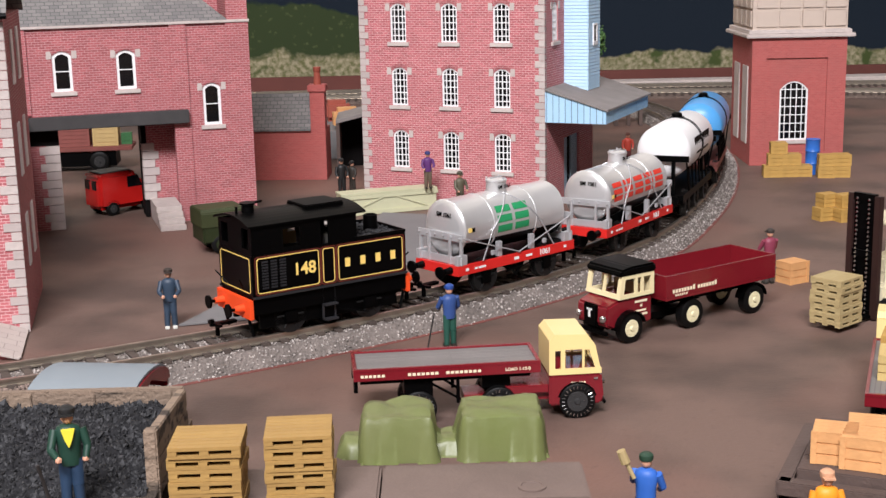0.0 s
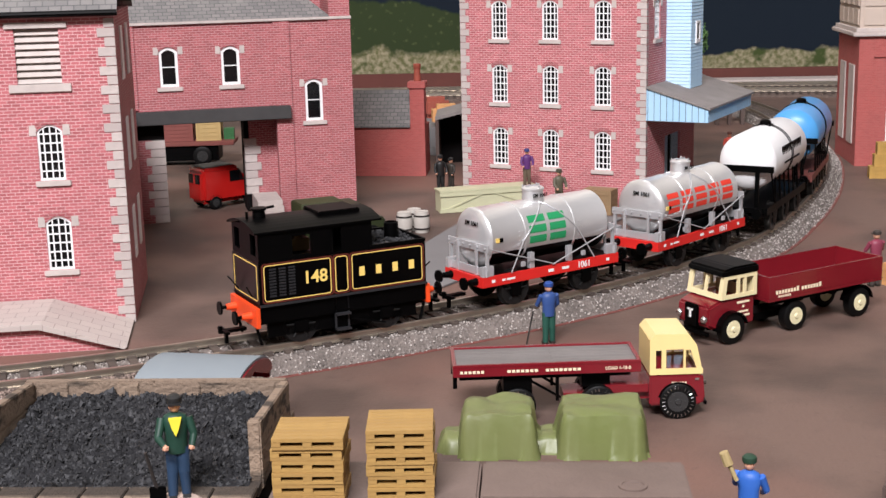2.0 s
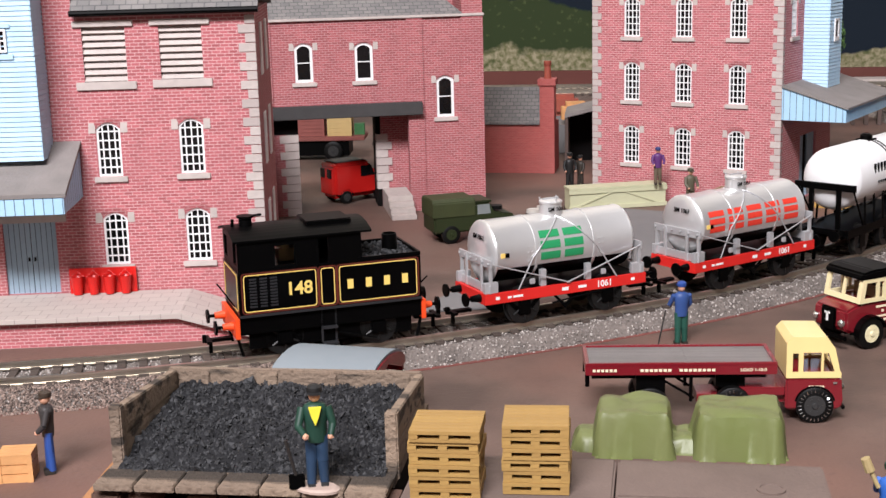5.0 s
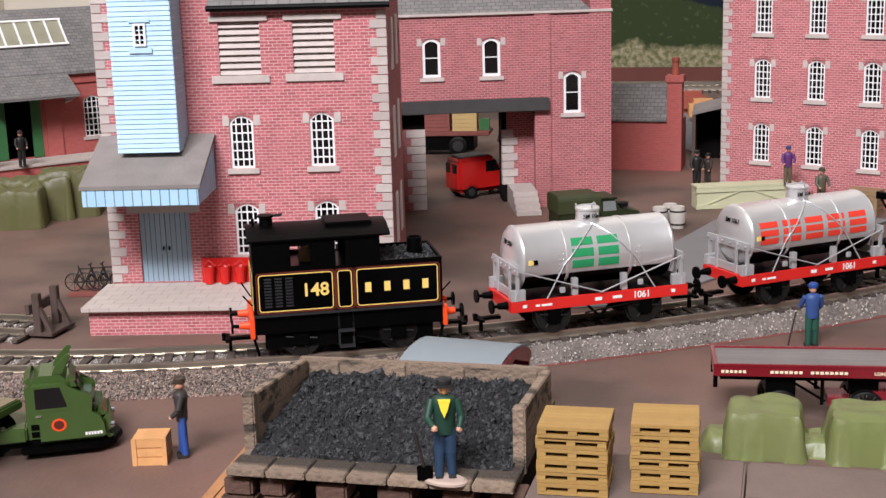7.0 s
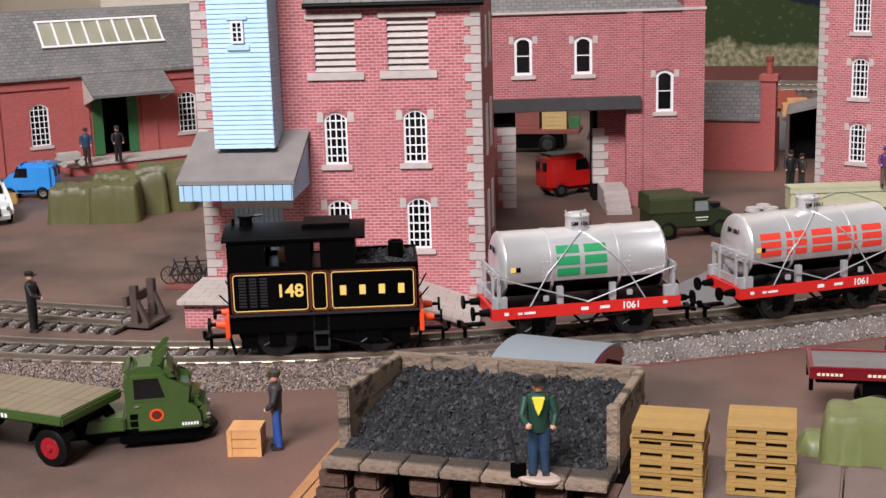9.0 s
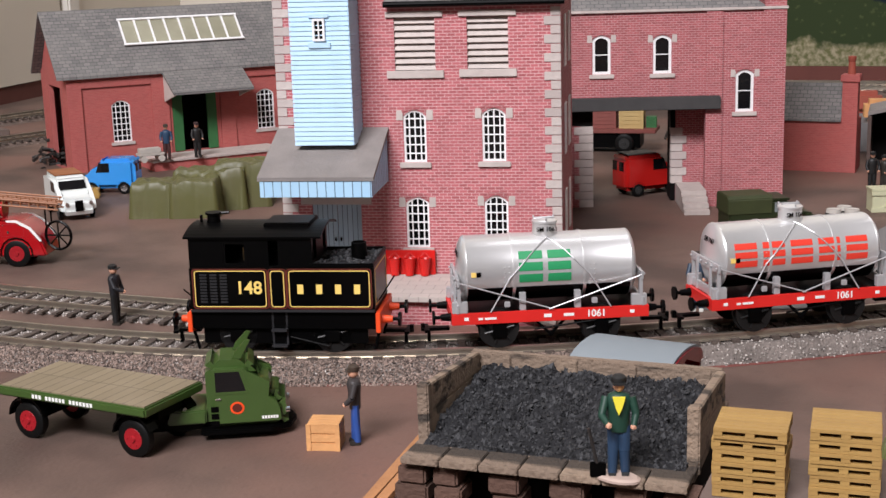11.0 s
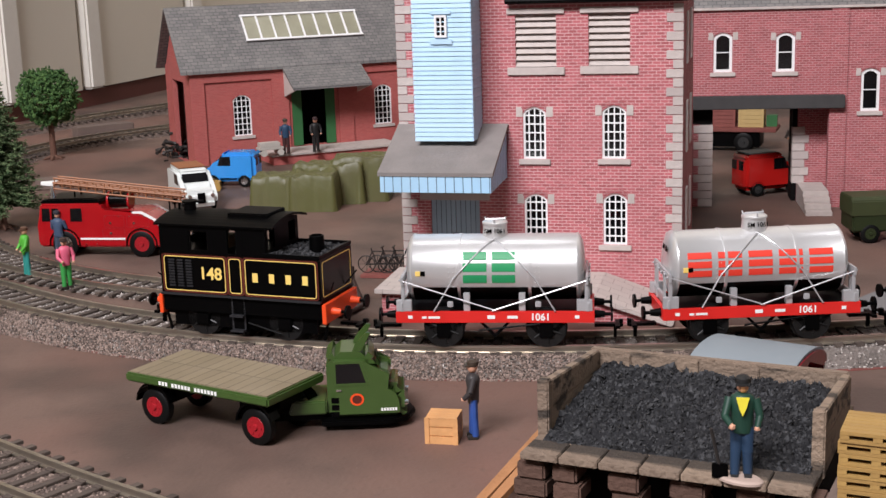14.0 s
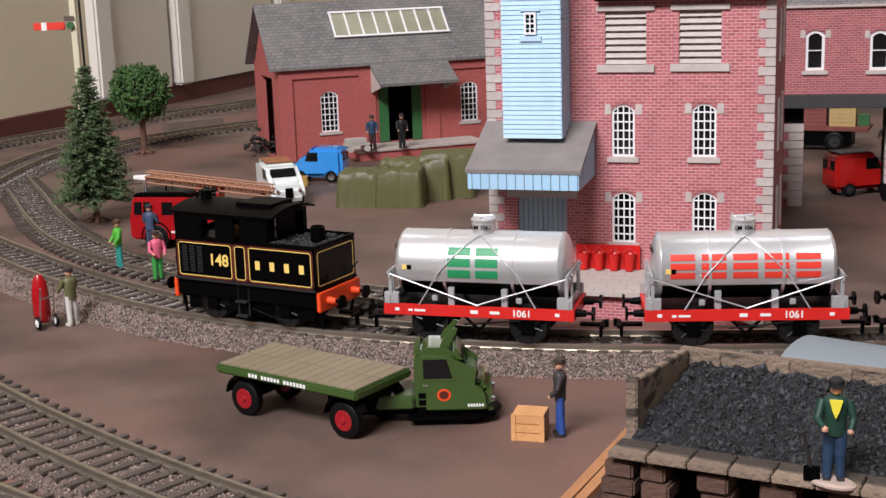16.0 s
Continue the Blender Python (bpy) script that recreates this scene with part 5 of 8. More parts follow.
        for y in (-8.6, 8.6):
            box(bm, s * 28.4 - 0.55, s * 28.4 + 0.55, y * 1.22 - 0.55, y * 1.22 + 0.55, 11.8, 21.0, 0.1)
            box(bm, s * 28.0 - 2.6, s * 28.0 + 2.2, y * 1.17 - 0.9, y * 1.17 + 0.9, 11.8, 15.4, 0.15)
        box(bm, s * 28.6 - 0.4, s * 28.6 + 0.4, -11.6, 11.6, 20.2, 22.8, 0.12)
        box(bm, s * 28.9 - 0.4, s * 28.9 + 0.4, -11.4, 11.4, 11.8, 14.6, 0.12)
        for y in (-3.2, 3.2):
            box(bm, s * 29.2 - 0.35, s * 29.2 + 0.35, y * 1.7 - 0.5, y * 1.7 + 0.5, 8.6, 22.4)
        part("end_stanchion", bm, SILVER_TRIM, root, "silver end bracing")
        bm = bmesh.new()
        for k in range(6):
            y = -10.5 + 4.2 * k
            bmesh.ops.create_icosphere(bm, subdivisions=1, radius=0.4, matrix=Matrix.Translation((s * 29.4, y, 21.7)))
        part("bolt", bm, SILVER_TRIM, root)
        buffers(root, s * X, s, 10.0, BLACK)
        coupling(root, s * X, s)
    bm = bmesh.new()
    for x in (-8.6, 8.6):
        for y in (-9.4, 9.4):
            box(bm, x - 1.0, x + 1.0, y - 1.0, y + 0.8, 11.8, 17.4, 0.15)
    part("bearer", bm, SILVER_TRIM, root)
    # tie rods
    bm = bmesh.new()
    for y in (-1, 1):
        rod(bm, (-28.4, y * 11.4, 21.6), (0.6, y * 11.6, 12.2), 0.24)
        rod(bm, (28.4, y * 11.4, 21.6), (-0.6, y * 11.6, 12.2), 0.24)
        for s in (-1, 1):
            arc = [Vector((s * (18.8 - 20.6 * u), y * (11.6 if u < 0.3 else max(R + 0.35, 0) * math.cos(radians(-8 + 84 * (u - 0.3) / 0.7))), 12.0 + 6 * u if u < 0.3 else C + (R + 0.35) * math.sin(radians(-8 + 84 * (u - 0.3) / 0.7)))) for u in (0, 0.3, 0.42, 0.55, 0.7, 0.85, 0.98)]
            for p, q in zip(arc, arc[1:]):
                rod(bm, p, q, 0.24)
            box(bm, s * 13.6 - 0.9, s * 13.6 + 0.9, y * 11.5 - 0.5, y * 11.5 + 0.5, 13.4, 15.2, 0.2)
    part("tie_rod", bm, SILVER_TRIM, root, "thin silver tie rods")
    # plain shapes for the company marks, curved with the barrel
    rows = [(-9.6, -2.2), (-0.6, 6.6)] if logo == GREEN_LOGO else [(-23.0 + 9.4 * i, -15.6 + 9.4 * i) for i in range(5)]
    for s in (-1, 1):
        bm = bmesh.new()
        hi, lo = (44, -16) if logo == GREEN_LOGO else (34, -12)

        def patch(x0, x1, a0, a1):
            k = 8
            ring = []
            for i in range(k + 1):
                a = radians(a0 + (a1 - a0) * i / k)
                y, z = s * (R + 0.14) * math.cos(a), C + (R + 0.14) * math.sin(a)
                ring.append((bm.verts.new((x0, y, z)), bm.verts.new((x1, y, z))))
            for (a, b), (c, d) in zip(ring, ring[1:]):
                bm.faces.new((a, b, d, c))
        bm.free()
        for x0, x1 in rows:
            bm = bmesh.new()
            step = (hi - lo) / 3
            for i in range(3):
                patch(x0, x1, lo + step * i, lo + step * (i + 0.72))
            part("company_mark", bm, logo, tank, "plain bars of company colour")
        y = s * R
        bm = bmesh.new()
        box(bm, -24.4, -22.9, s * R * 1.005 - 0.1, s * R * 1.005 + 0.1, C - 0.6, C + 0.9)
        part("plate", bm, YELLOW, tank, "small yellow plate")
        bm = bmesh.new()
        box(bm, -22.8, -21.4, s * R * 1.005 - 0.1, s * R * 1.005 + 0.1, C - 0.6, C + 0.9)
        part("plate", bm, BLACK, tank)
    num = text(root, "1061", 14.2, -W - 0.1, 10.0, 3.1, WHITE_PAINT, "number")
    for spot in [(-22.6, -21.2, 9.6, 10.3), (-20.6, -17, 9.6, 10.3), (-2.2, 0.2, 9.5, 10.6), (4, 7.2, 9.6, 10.5), (24.8, 26.2, 9.6, 10.6), (-27, -25.6, 9.6, 10.6)]:
        bars(root, "solebar_mark", WHITE_PAINT, [spot], -W)
    text(tank, "SM 1061", 0, 0, 0, 2.2, BLACK, "number").matrix_basis = pose(-28.15 * MM, -1.5 * MM, (C + 5.4) * MM, 80, 0, -90)
    for x in (-16, 16):
        wheelset(root, x, 6.0)
    return root


def milk_wagon(tank_mat, chassis, label, marks):
    root = thing("milk_tank_wagon", 0, 0, 0, 0, label, "milk tank wagon", "train of tank wagons")
    X, W, C, R = 35.0, 10.6, 30.0, 12.3
    bm = bmesh.new()
    for y in (-W, W):
        box(bm, -X, X, min(y, y * 0.9), max(y, y * 0.9), 8.2, 11.6, 0.1)
    box(bm, -X, X, -W * 0.9, W * 0.9, 9.4, 11.4)
    part("chassis", bm, chassis, root)
    bm = bmesh.new()
    prof = [(-33.2, 0.02), (-32.8, 4), (-31.8, 8), (-30.2, 10.8), (-28.6, R - 0.3), (-27.6, R), (27.6, R), (28.6, R - 0.3), (30.2, 10.8), (31.8, 8), (32.8, 4), (33.2, 0.02)]
    lathe(bm, (0, 0, C), prof, 44)
    tank = part("tank", bm, tank_mat, root, smooth=True)
    for x in (-1.2, 1.2):
        bm = bmesh.new()
        lathe(bm, (x, 0, C), [(-0.3, R - 0.05), (-0.3, R + 0.3), (0.3, R + 0.3), (0.3, R - 0.05)], 40)
        part("strap", bm, BLACK, tank)
    bm = bmesh.new()
    lathe(bm, (0, 0, 0), [(C + 11.4, 2.6), (C + 14.0, 2.4), (C + 14.6, 1.4)], 20, "z")
    box(bm, -3.4, 3.4, -2.8, -2.2, C + 11.9, C + 12.6)
    box(bm, -3.4, 3.4, 2.2, 2.8, C + 11.9, C + 12.6)
    part("filler", bm, BLACK, tank)
    for s in (-1, 1):
        bm = bmesh.new()
        for y in (-9.2, 9.2):
            box(bm, s * 34 - 0.7, s * 34 + 0.7, y * 0.62 - 0.8, y * 0.62 + 0.8, 11.6, 27)
        box(bm, s * 34 - 0.7, s * 34 + 0.7, -12.6, 12.6, 26.6, 29.2)
        part("end_frame", bm, BLACK, root, "black end framing")
        bm = bmesh.new()
        for y in (-10.4, 10.4):
            rod(bm, (s * 33.4, y * 1.1, 27), (s * 22, y, 12), 0.4)
            for k in (4, 12, 20):
                rod(bm, (s * k, y, 11.6), (s * k, y * 0.93, 24.0), 0.45)
        part("strut", bm, BLACK, root)
        buffers(root, s * X, s, 10.0, BLACK)
        coupling(root, s * X, s)
    if marks:
        for s in (-1, 1):
            bm = bmesh.new()
            for i in range(12):
                x = -17 + 2.8 * i + (1.4 if i > 5 else 0)
                a = radians(16)
                y, z = s * (R + 0.1) * math.cos(a), C + (R + 0.1) * math.sin(a)
                box(bm, x, x + 1.1, y - 0.25, y + 0.25, z - 2.2, z + 2.0)
            for i in range(14):
                box(bm, -14 + 2 * i, -12.8 + 2 * i, s * R * 0.995 - 0.2, s * R * 1.005 + 0.1, C - 2.4, C - 1.5)
            part("name_bars", bm, BLACK, tank, "plain black bars of lettering")
    bm = bmesh.new()
    for x in (-22, 0, 22):
        for y in (-9.4, 9.4):
            box(bm, x - 2.4, x + 2.4, y - 1.2, y + 1.2, 3.0, 8.2, 0.2)
    part("axle_box", bm, BLACK, root)
    for x in (-22, 0, 22):
        wheelset(root, x, 6.0)
    return root


LOCO = locomotive()
SILVER_GREEN = tank_wagon(SILVER, "silver oil tank wagon with green marks on red solebars", GREEN_LOGO)
SILVER_RED = tank_wagon(SILVER, "silver oil tank wagon with red marks on red solebars", RED_LOGO)
MILK = milk_wagon(MILK_WHITE, BLACK, "white milk tank wagon on a black six-wheeled chassis", True)
BLUE_TANK = milk_wagon(TANK_BLUE, CHASSIS_BROWN, "blue tank wagon on a dull red-brown chassis", False)


# ---- small makers ----
def figure(x, y, z, rz, label, trousers, top, hat, h=22.0, arms=(0.2, 0.2), shoes=(0.03, 0.025, 0.02), category="figurine"):
    """A painted model figure, one plain mesh."""
    cols = [trousers, top, hat, None, shoes]
    mats = [SKIN if c is None else flat(c) for c in cols]
    bm = bmesh.new()

    def tag(n0, k):
        bm.faces.ensure_lookup_table()
        for f in bm.faces[n0:]:
            f.material_index = k
    s = h / 22.0
    n = 0
    for side in (-1, 1):
        cyl(bm, (side * 1.35, 0.3 * side, 0.9), (side * 1.15, 0, 5.8), 0.95, 1.15, 10)
        cyl(bm, (side * 1.15, 0, 5.8), (side * 0.95, 0, 11.2), 1.15, 1.5, 10)
    tag(n, 0)
    n = len(bm.faces)
    lathe(bm, (0, 0, 0), [(10.0, 2.1), (11.5, 2.25), (14, 2.3), (16.6, 2.7), (17.8, 2.2), (18.4, 1.0)], 14, "z")
    for v in bm.verts:
        if v.co.z > 9.9 and abs(v.co.y) > 0.01:
            v.co.y *= 0.72
    grips = []
    for side, a in zip((-1, 1), arms):
        sh, el = Vector((side * 2.6, 0, 17.2)), Vector((side * 3.5, -1.2 * a * 3, 13.8))
        ha = el + Vector((-side * 1.4 * a * 2, -2.6 * a * 2 - 0.2, -3.0 + 3.6 * a))
        cyl(bm, sh, el, 0.95, 0.8, 9)
        cyl(bm, el, ha, 0.8, 0.62, 9)
        grips.append(ha)
    tag(n, 1)
    n = len(bm.faces)
    for ha in grips:
        bmesh.ops.create_icosphere(bm, subdivisions=1, radius=0.75, matrix=Matrix.Translation(ha))
    bmesh.ops.create_icosphere(bm, subdivisions=2, radius=1.5, matrix=Matrix.Translation((0, -0.1, 19.9)) @ Matrix.Diagonal((0.85, 0.95, 1.1, 1)))
    tag(n, 3)
    n = len(bm.faces)
    lathe(bm, (0, 0.1, 0), [(20.3, 1.5), (20.8, 1.62), (21.5, 1.55), (22.0, 0.9)], 12, "z")
    prism(bm, [(-1.2, -2.2), (1.2, -2.2), (1.3, -0.6), (-1.3, -0.6)], 20.3, 20.65, "z")
    tag(n, 2)
    n = len(bm.faces)
    for side in (-1, 1):
        box(bm, side * 1.35 - 0.8, side * 1.35 + 0.8, -1.9, 1.0, 0, 1.1, 0.2)
    tag(n, 4)
    for v in bm.verts:
        v.co *= s
    ob = part("figurine", bm, mats, None, label, smooth=True)
    ob.matrix_basis = at(x, y, z, rz)
    return tagged(ob, label, category, "painted figures")


FLAT = {}


def flat(c):
    if c not in FLAT:
        FLAT[c] = mat("figure_paint", c, 0.5, vary=0.1, scale=300)
    return FLAT[c]


def wheel(parent, x, y, r, w, hub, treads=False, seg=26):
    """A road wheel: tyre with a hub on both faces; y is its middle."""
    bm = bmesh.new()
    prof = [(-w / 2, r * 0.55), (-w / 2, r * 0.9), (-w / 2 + 0.35, r), (w / 2 - 0.35, r), (w / 2, r * 0.9), (w / 2, r * 0.55)]
    lathe(bm, (0, 0, 0), prof, seg)
    for v in bm.verts:
        v.co = Vector((v.co.y, v.co.x, v.co.z))
    ob = part("wheel", bm, RUBBER, parent, smooth=True)
    ob.matrix_basis = at(x, y, r)
    bm = bmesh.new()
    for s in (-1, 1):
        cyl(bm, (0, s * (w / 2 - 0.3), 0), (0, s * (w / 2 + 0.08), 0), r * 0.62, r * 0.56, 20)
        cyl(bm, (0, s * (w / 2), 0), (0, s * (w / 2 + 0.55), 0), r * 0.2, r * 0.14, 12)
        for k in range(6):
            a = math.pi * k / 3
            cyl(bm, (r * 0.38 * math.cos(a), s * (w / 2), r * 0.38 * math.sin(a)), (r * 0.38 * math.cos(a), s * (w / 2 + 0.25), r * 0.38 * math.sin(a)), r * 0.06, seg=6)
    part("hub", bm, hub, ob)
    if treads:
        bm = bmesh.new()
        for k in range(24):
            a = 2 * math.pi * k / 24
            for s in (-1, 1):
                p = Vector((r * 0.72 * math.cos(a), s * (w / 2 + 0.02), r * 0.72 * math.sin(a)))
                q = Vector((r * 0.88 * math.cos(a), s * (w / 2 - 0.02), r * 0.88 * math.sin(a)))
                rod(bm, p, q, 0.12, 4)
        part("tread", bm, CHROME, ob)
    return ob


def mudguard(parent, x, y0, y1, r, z, material=None, a0=10, a1=170):
    bm = bmesh.new()
    pts = [(x + r * math.cos(radians(a)), z + r * math.sin(radians(a))) for a in np.linspace(a0, a1, 9)]
    inner = [(x + (r - 0.5) * math.cos(radians(a)), z + (r - 0.5) * math.sin(radians(a))) for a in np.linspace(a1, a0, 9)]
    prism(bm, pts + inner, y0, y1)
    return part("mudguard", bm, material or BLACK_GLOSS, parent)


def flat_lorry(x, y, rz, label, with_text=True):
    """Articulated flat lorry: cream and maroon cab, grey-decked maroon trailer; x runs forward."""
    root = thing("flatbed_lorry", x, y, 0, rz, label, "lorry", "delivery lorries")
    bm = bmesh.new()
    prism(bm, [(26.5, 4.2), (44.6, 4.2), (46.0, 6), (45.2, 13.8), (26.5, 13.8)], -10, 10, "y", 0.6)
    lower = part("cab_lower", bm, MAROON, root, "glossy maroon cab lower body")
    bm = bmesh.new()
    ring = [(26.5, 13.9), (45.1, 13.9), (42.8, 22.8), (40.0, 26.2), (28.4, 26.4), (26.5, 24.6)]
    panel(bm, ring, [[(28.6, 15.6), (30.6, 15.6), (30.6, 21.4), (28.6, 21.4)], [(32.2, 15.6), (38.2, 15.6), (38.2, 21.6), (32.2, 21.6)], [(39.0, 15.6), (42.8, 15.6), (40.6, 21.4), (39.0, 21.4)]], -9.9, -9.0)
    panel(bm, ring, [[(28.6, 15.6), (30.6, 15.6), (30.6, 21.4), (28.6, 21.4)], [(32.2, 15.6), (38.2, 15.6), (38.2, 21.6), (32.2, 21.6)], [(39.0, 15.6), (42.8, 15.6), (40.6, 21.4), (39.0, 21.4)]], 9.0, 9.9)
    prism(bm, [(26.5, 24.6), (28.4, 26.4), (40.0, 26.2), (42.8, 22.8), (42.0, 22.6), (39.6, 25.2), (28.6, 25.4), (27.4, 24.2)], -8.98, 8.98)
    box(bm, 26.5, 27.3, -8.98, 8.98, 13.9, 24.4)
    for yy in (-8.98, -0.5, 8.0):
        prism(bm, [(44.3, 13.9), (45.1, 13.9), (42.9, 22.7), (42.1, 22.5)], yy, yy + 0.98)
    box(bm, 44.0, 45.3, -8.98, 8.98, 13.9, 15.2)
    part("cab_upper", bm, CREAM, root, "cream cab upper with open windows")
    bm = bmesh.new()
    box(bm, 28, 42, -8.6, 8.6, 13.85, 15.0)
    box(bm, 29, 33, -7, 7, 14, 19)
    part("cab_interior", bm, MAROON, root)
    bm = bmesh.new()
    box(bm, 45.0, 46.3, -3.4, 3.4, 5.6, 12.6, 0.3)
    box(bm, 45.6, 46.8, -9.6, 9.6, 4.0, 5.2, 0.3)
    part("grille", bm, BLACK, lower)
    for yy in (-7.2, 7.2):
        bm = bmesh.new()
        cyl(bm, (45.2, yy, 10.0), (46.6, yy, 10.0), 1.3, 1.1, 14)
        part("headlight", bm, CHROME, lower)
    bm = bmesh.new()
    box(bm, 42.2, 43.6, -10.5, -9.9, 12.2, 12.8)
    part("handle", bm, CHROME, lower)
    bm = bmesh.new()
    box(bm, 3, 30, -5, 5, 4.8, 7.2)
    box(bm, 12, 27, -7.4, 7.4, 7.2, 9.6, 0.3)
    part("chassis", bm, MAROON, root)
    bm = bmesh.new()
    box(bm, -28, 24, -10.6, 10.6, 14.2, 17.0, 0.15)
    bed = part("trailer_bed", bm, MAROON, root)
    bm = bmesh.new()
    box(bm, -27.0, 23.0, -9.6, 9.6, 17.0, 17.15)
    part("deck", bm, DECK_GREY, bed, "grey planked deck")
    bm = bmesh.new()
    for a, b, c, d in ((-28, 24, -10.6, -9.6), (-28, 24, 9.6, 10.6), (-28, -27, -9.6, 9.6), (23, 24, -9.6, 9.6)):
        box(bm, a, b, c, d, 17.0, 17.7)
    part("rim", bm, MAROON, bed)
    bm = bmesh.new()
    box(bm, -26, 22, -4, 4, 11.6, 14.2)
    box(bm, -14, -6, -8, 8, 8.4, 14.2)
    box(bm, 8, 16, -6, 6, 9.4, 14.2)
    for yy in (-8, 8):
        rod(bm, (-27.4, yy, 10.5), (-27.4, yy, 14.2), 0.6)
        rod(bm, (1, yy, 6), (1, yy, 14), 0.5)
        rod(bm, (-8, yy, 13), (2, yy * 0.8, 6.5), 0.4)
    part("underframe", bm, BLACK, root)
    for xx in (-10, 12.5):
        for yy in (-7.6, 7.6):
            wheel(root, xx, yy, 5.0, 3.6, HUB_DARK, True)
    for yy in (-8.4, 8.4):
        wheel(root, 34.4, yy * 1.1, 5.1, 2.8, HUB_DARK, True)
        mudguard(root, 34.4, yy - 1.9, yy + 1.9, 5.7, 5.1, a0=15, a1=165)
    if with_text:
        text(bed, "LOAD 1-10-0", 17.6, -10.7, 15.6, 1.25, CREAM_TEXT)
    bars(bed, "lettering", CREAM_TEXT, [(-26 + 1.15 * i, -25.2 + 1.15 * i, 15.25, 16.0) for i in range(6)] + [(-13 + 1.25 * i, -12.1 + 1.25 * i, 15.25, 16.0) for i in range(7)] + [(-2.4 + 1.25 * i, -1.5 + 1.25 * i, 15.25, 16.0) for i in range(8)], -10.6)
    bars(lower, "door_bars", CREAM_TEXT, [(34.2 + 0.9 * i, 34.8 + 0.9 * i, 10.8, 11.6) for i in range(6)] + [(36.6, 37.2, 9.2, 10.0)], -10.0)
    # a short, low and narrow cab
    for ob in root.children_recursive:
        if ob.name.split(".")[0] in ("cab_lower", "cab_upper", "cab_interior", "grille", "headlight", "handle", "door_bars"):
            for v in ob.data.vertices:
                v.co.x = (26.5 + (v.co.x / MM - 26.5) * 0.8) * MM
                v.co.z *= 0.93
    root.scale = (1.0, 0.84, 1.0)
    return root


def dropside_lorry(x, y, rz):
    """Articulated dropside lorry; x runs forward, +y is its left side."""
    root = thing("dropside_lorry", x, y, 0, rz, "maroon dropside lorry with cream cab and cream wheel hubs", "lorry", "delivery lorries")
    bm = bmesh.new()
    prism(bm, [(-11, 5.4), (6.5, 5.4), (9.6, 7), (9.2, 13.2), (3.0, 15.2), (-11, 15.2)], -7.6, 7.6, "y", 0.7)
    low = part("cab_lower", bm, MAROON, root, "maroon bonnet and lower cab")
    bm = bmesh.new()
    box(bm, 9.0, 10.2, -3.2, 3.2, 6.0, 13.6, 0.4)
    part("radiator", bm, BLACK, low)
    bm = bmesh.new()
    box(bm, 10.2, 10.5, -0.4, 0.4, 9.0, 12.0)
    box(bm, 10.2, 10.5, -1.2, 1.2, 11.4, 12.0)
    part("badge", bm, WHITE_PAINT, low)
    for yy in (-6.0, 6.0):
        bm = bmesh.new()
        bmesh.ops.create_uvsphere(bm, u_segments=14, v_segments=8, radius=1.3, matrix=Matrix.Translation((9.6, yy, 9.2)))
        part("headlight", bm, CHROME, low, smooth=True)
    bm = bmesh.new()
    ring = [(-11, 15.3), (4.6, 15.3), (3.2, 23.0), (-11, 23.0)]
    hole = [[(-2.6, 16.6), (2.6, 16.6), (1.8, 21.8), (-2.6, 21.8)], [(-5.4, 16.6), (-3.6, 16.6), (-3.6, 21.8), (-5.4, 21.8)], [(-9.6, 16.6), (-6.4, 16.6), (-6.4, 21.8), (-9.6, 21.8)]]
    for a, b in ((-8.4, -7.6), (7.6, 8.4)):
        panel(bm, ring, hole, a, b)
    for yy in (-7.58, -0.5, 6.6):
        prism(bm, [(3.8, 15.3), (4.6, 15.3), (3.2, 23.0), (2.4, 23.0)], yy, yy + 0.98)
    prism(bm, [(3.6, 15.3), (4.6, 15.3), (4.3, 16.8), (3.4, 16.8)], -7.58, 7.58)
    box(bm, -11, -10.2, -7.58, 7.58, 15.3, 23)
    part("cab_upper", bm, CREAM_PALE, root, "cream cab frame with open windows")
    bm = bmesh.new()
    prism(bm, [(-12, 23.0), (4.6, 23.0), (3.6, 25.2), (-0.5, 26.0), (-11.4, 26.0)], -9, 9, "y", 0.7)
    part("cab_roof", bm, BLACK, root, "matt black cab roof")
    bm = bmesh.new()
    box(bm, -9, -6, -6, 6, 15, 19)
    part("seat", bm, mat("tan_seat", (0.25, 0.16, 0.08), 0.6), root)
    bm = bmesh.new()
    box(bm, -30, 6, -4, 4, 4.6, 7)
    box(bm, -66, -24, -3.6, 3.6, 8.6, 11.8)
    for xx in (-34, -50):
        box(bm, xx, xx + 3, -7, 7, 9.4, 12.4)
    box(bm, 9.5, 10.8, -8.8, 8.8, 4.0, 5.4, 0.3)
    part("chassis", bm, BLACK, root)
    bm = bmesh.new()
    box(bm, -68, -14, -11, 11, 12.2, 13.4, 0.15)
    body = part("load_bed", bm, MAROON, root, "empty maroon dropside body")
    for a, b, c, d in ((-68, -14, -11, -10.2), (-68, -14, 10.2, 11), (-68, -67.2, -10.18, 10.18), (-14.8, -14, -10.18, 10.18)):
        bm = bmesh.new()
        box(bm, a, b, c, d, 13.42, 20.8, 0.12)
        part("side_board", bm, MAROON, body)
    for yy in (-8.2, 8.2):
        wheel(root, 0, yy, 5.2, 2.8, HUB_CREAM)
        mudguard(root, 0, yy - 2, yy + 2, 6.2, 5.0, a0=0, a1=165)
        wheel(root, -28.5, yy * 0.93, 5.2, 3.6, HUB_CREAM)
        wheel(root, -59, yy * 0.96, 5.2, 3.4, HUB_CREAM)
        mudguard(root, -59, yy * 0.96 - 2, yy * 0.96 + 2, 6.3, 5.2)
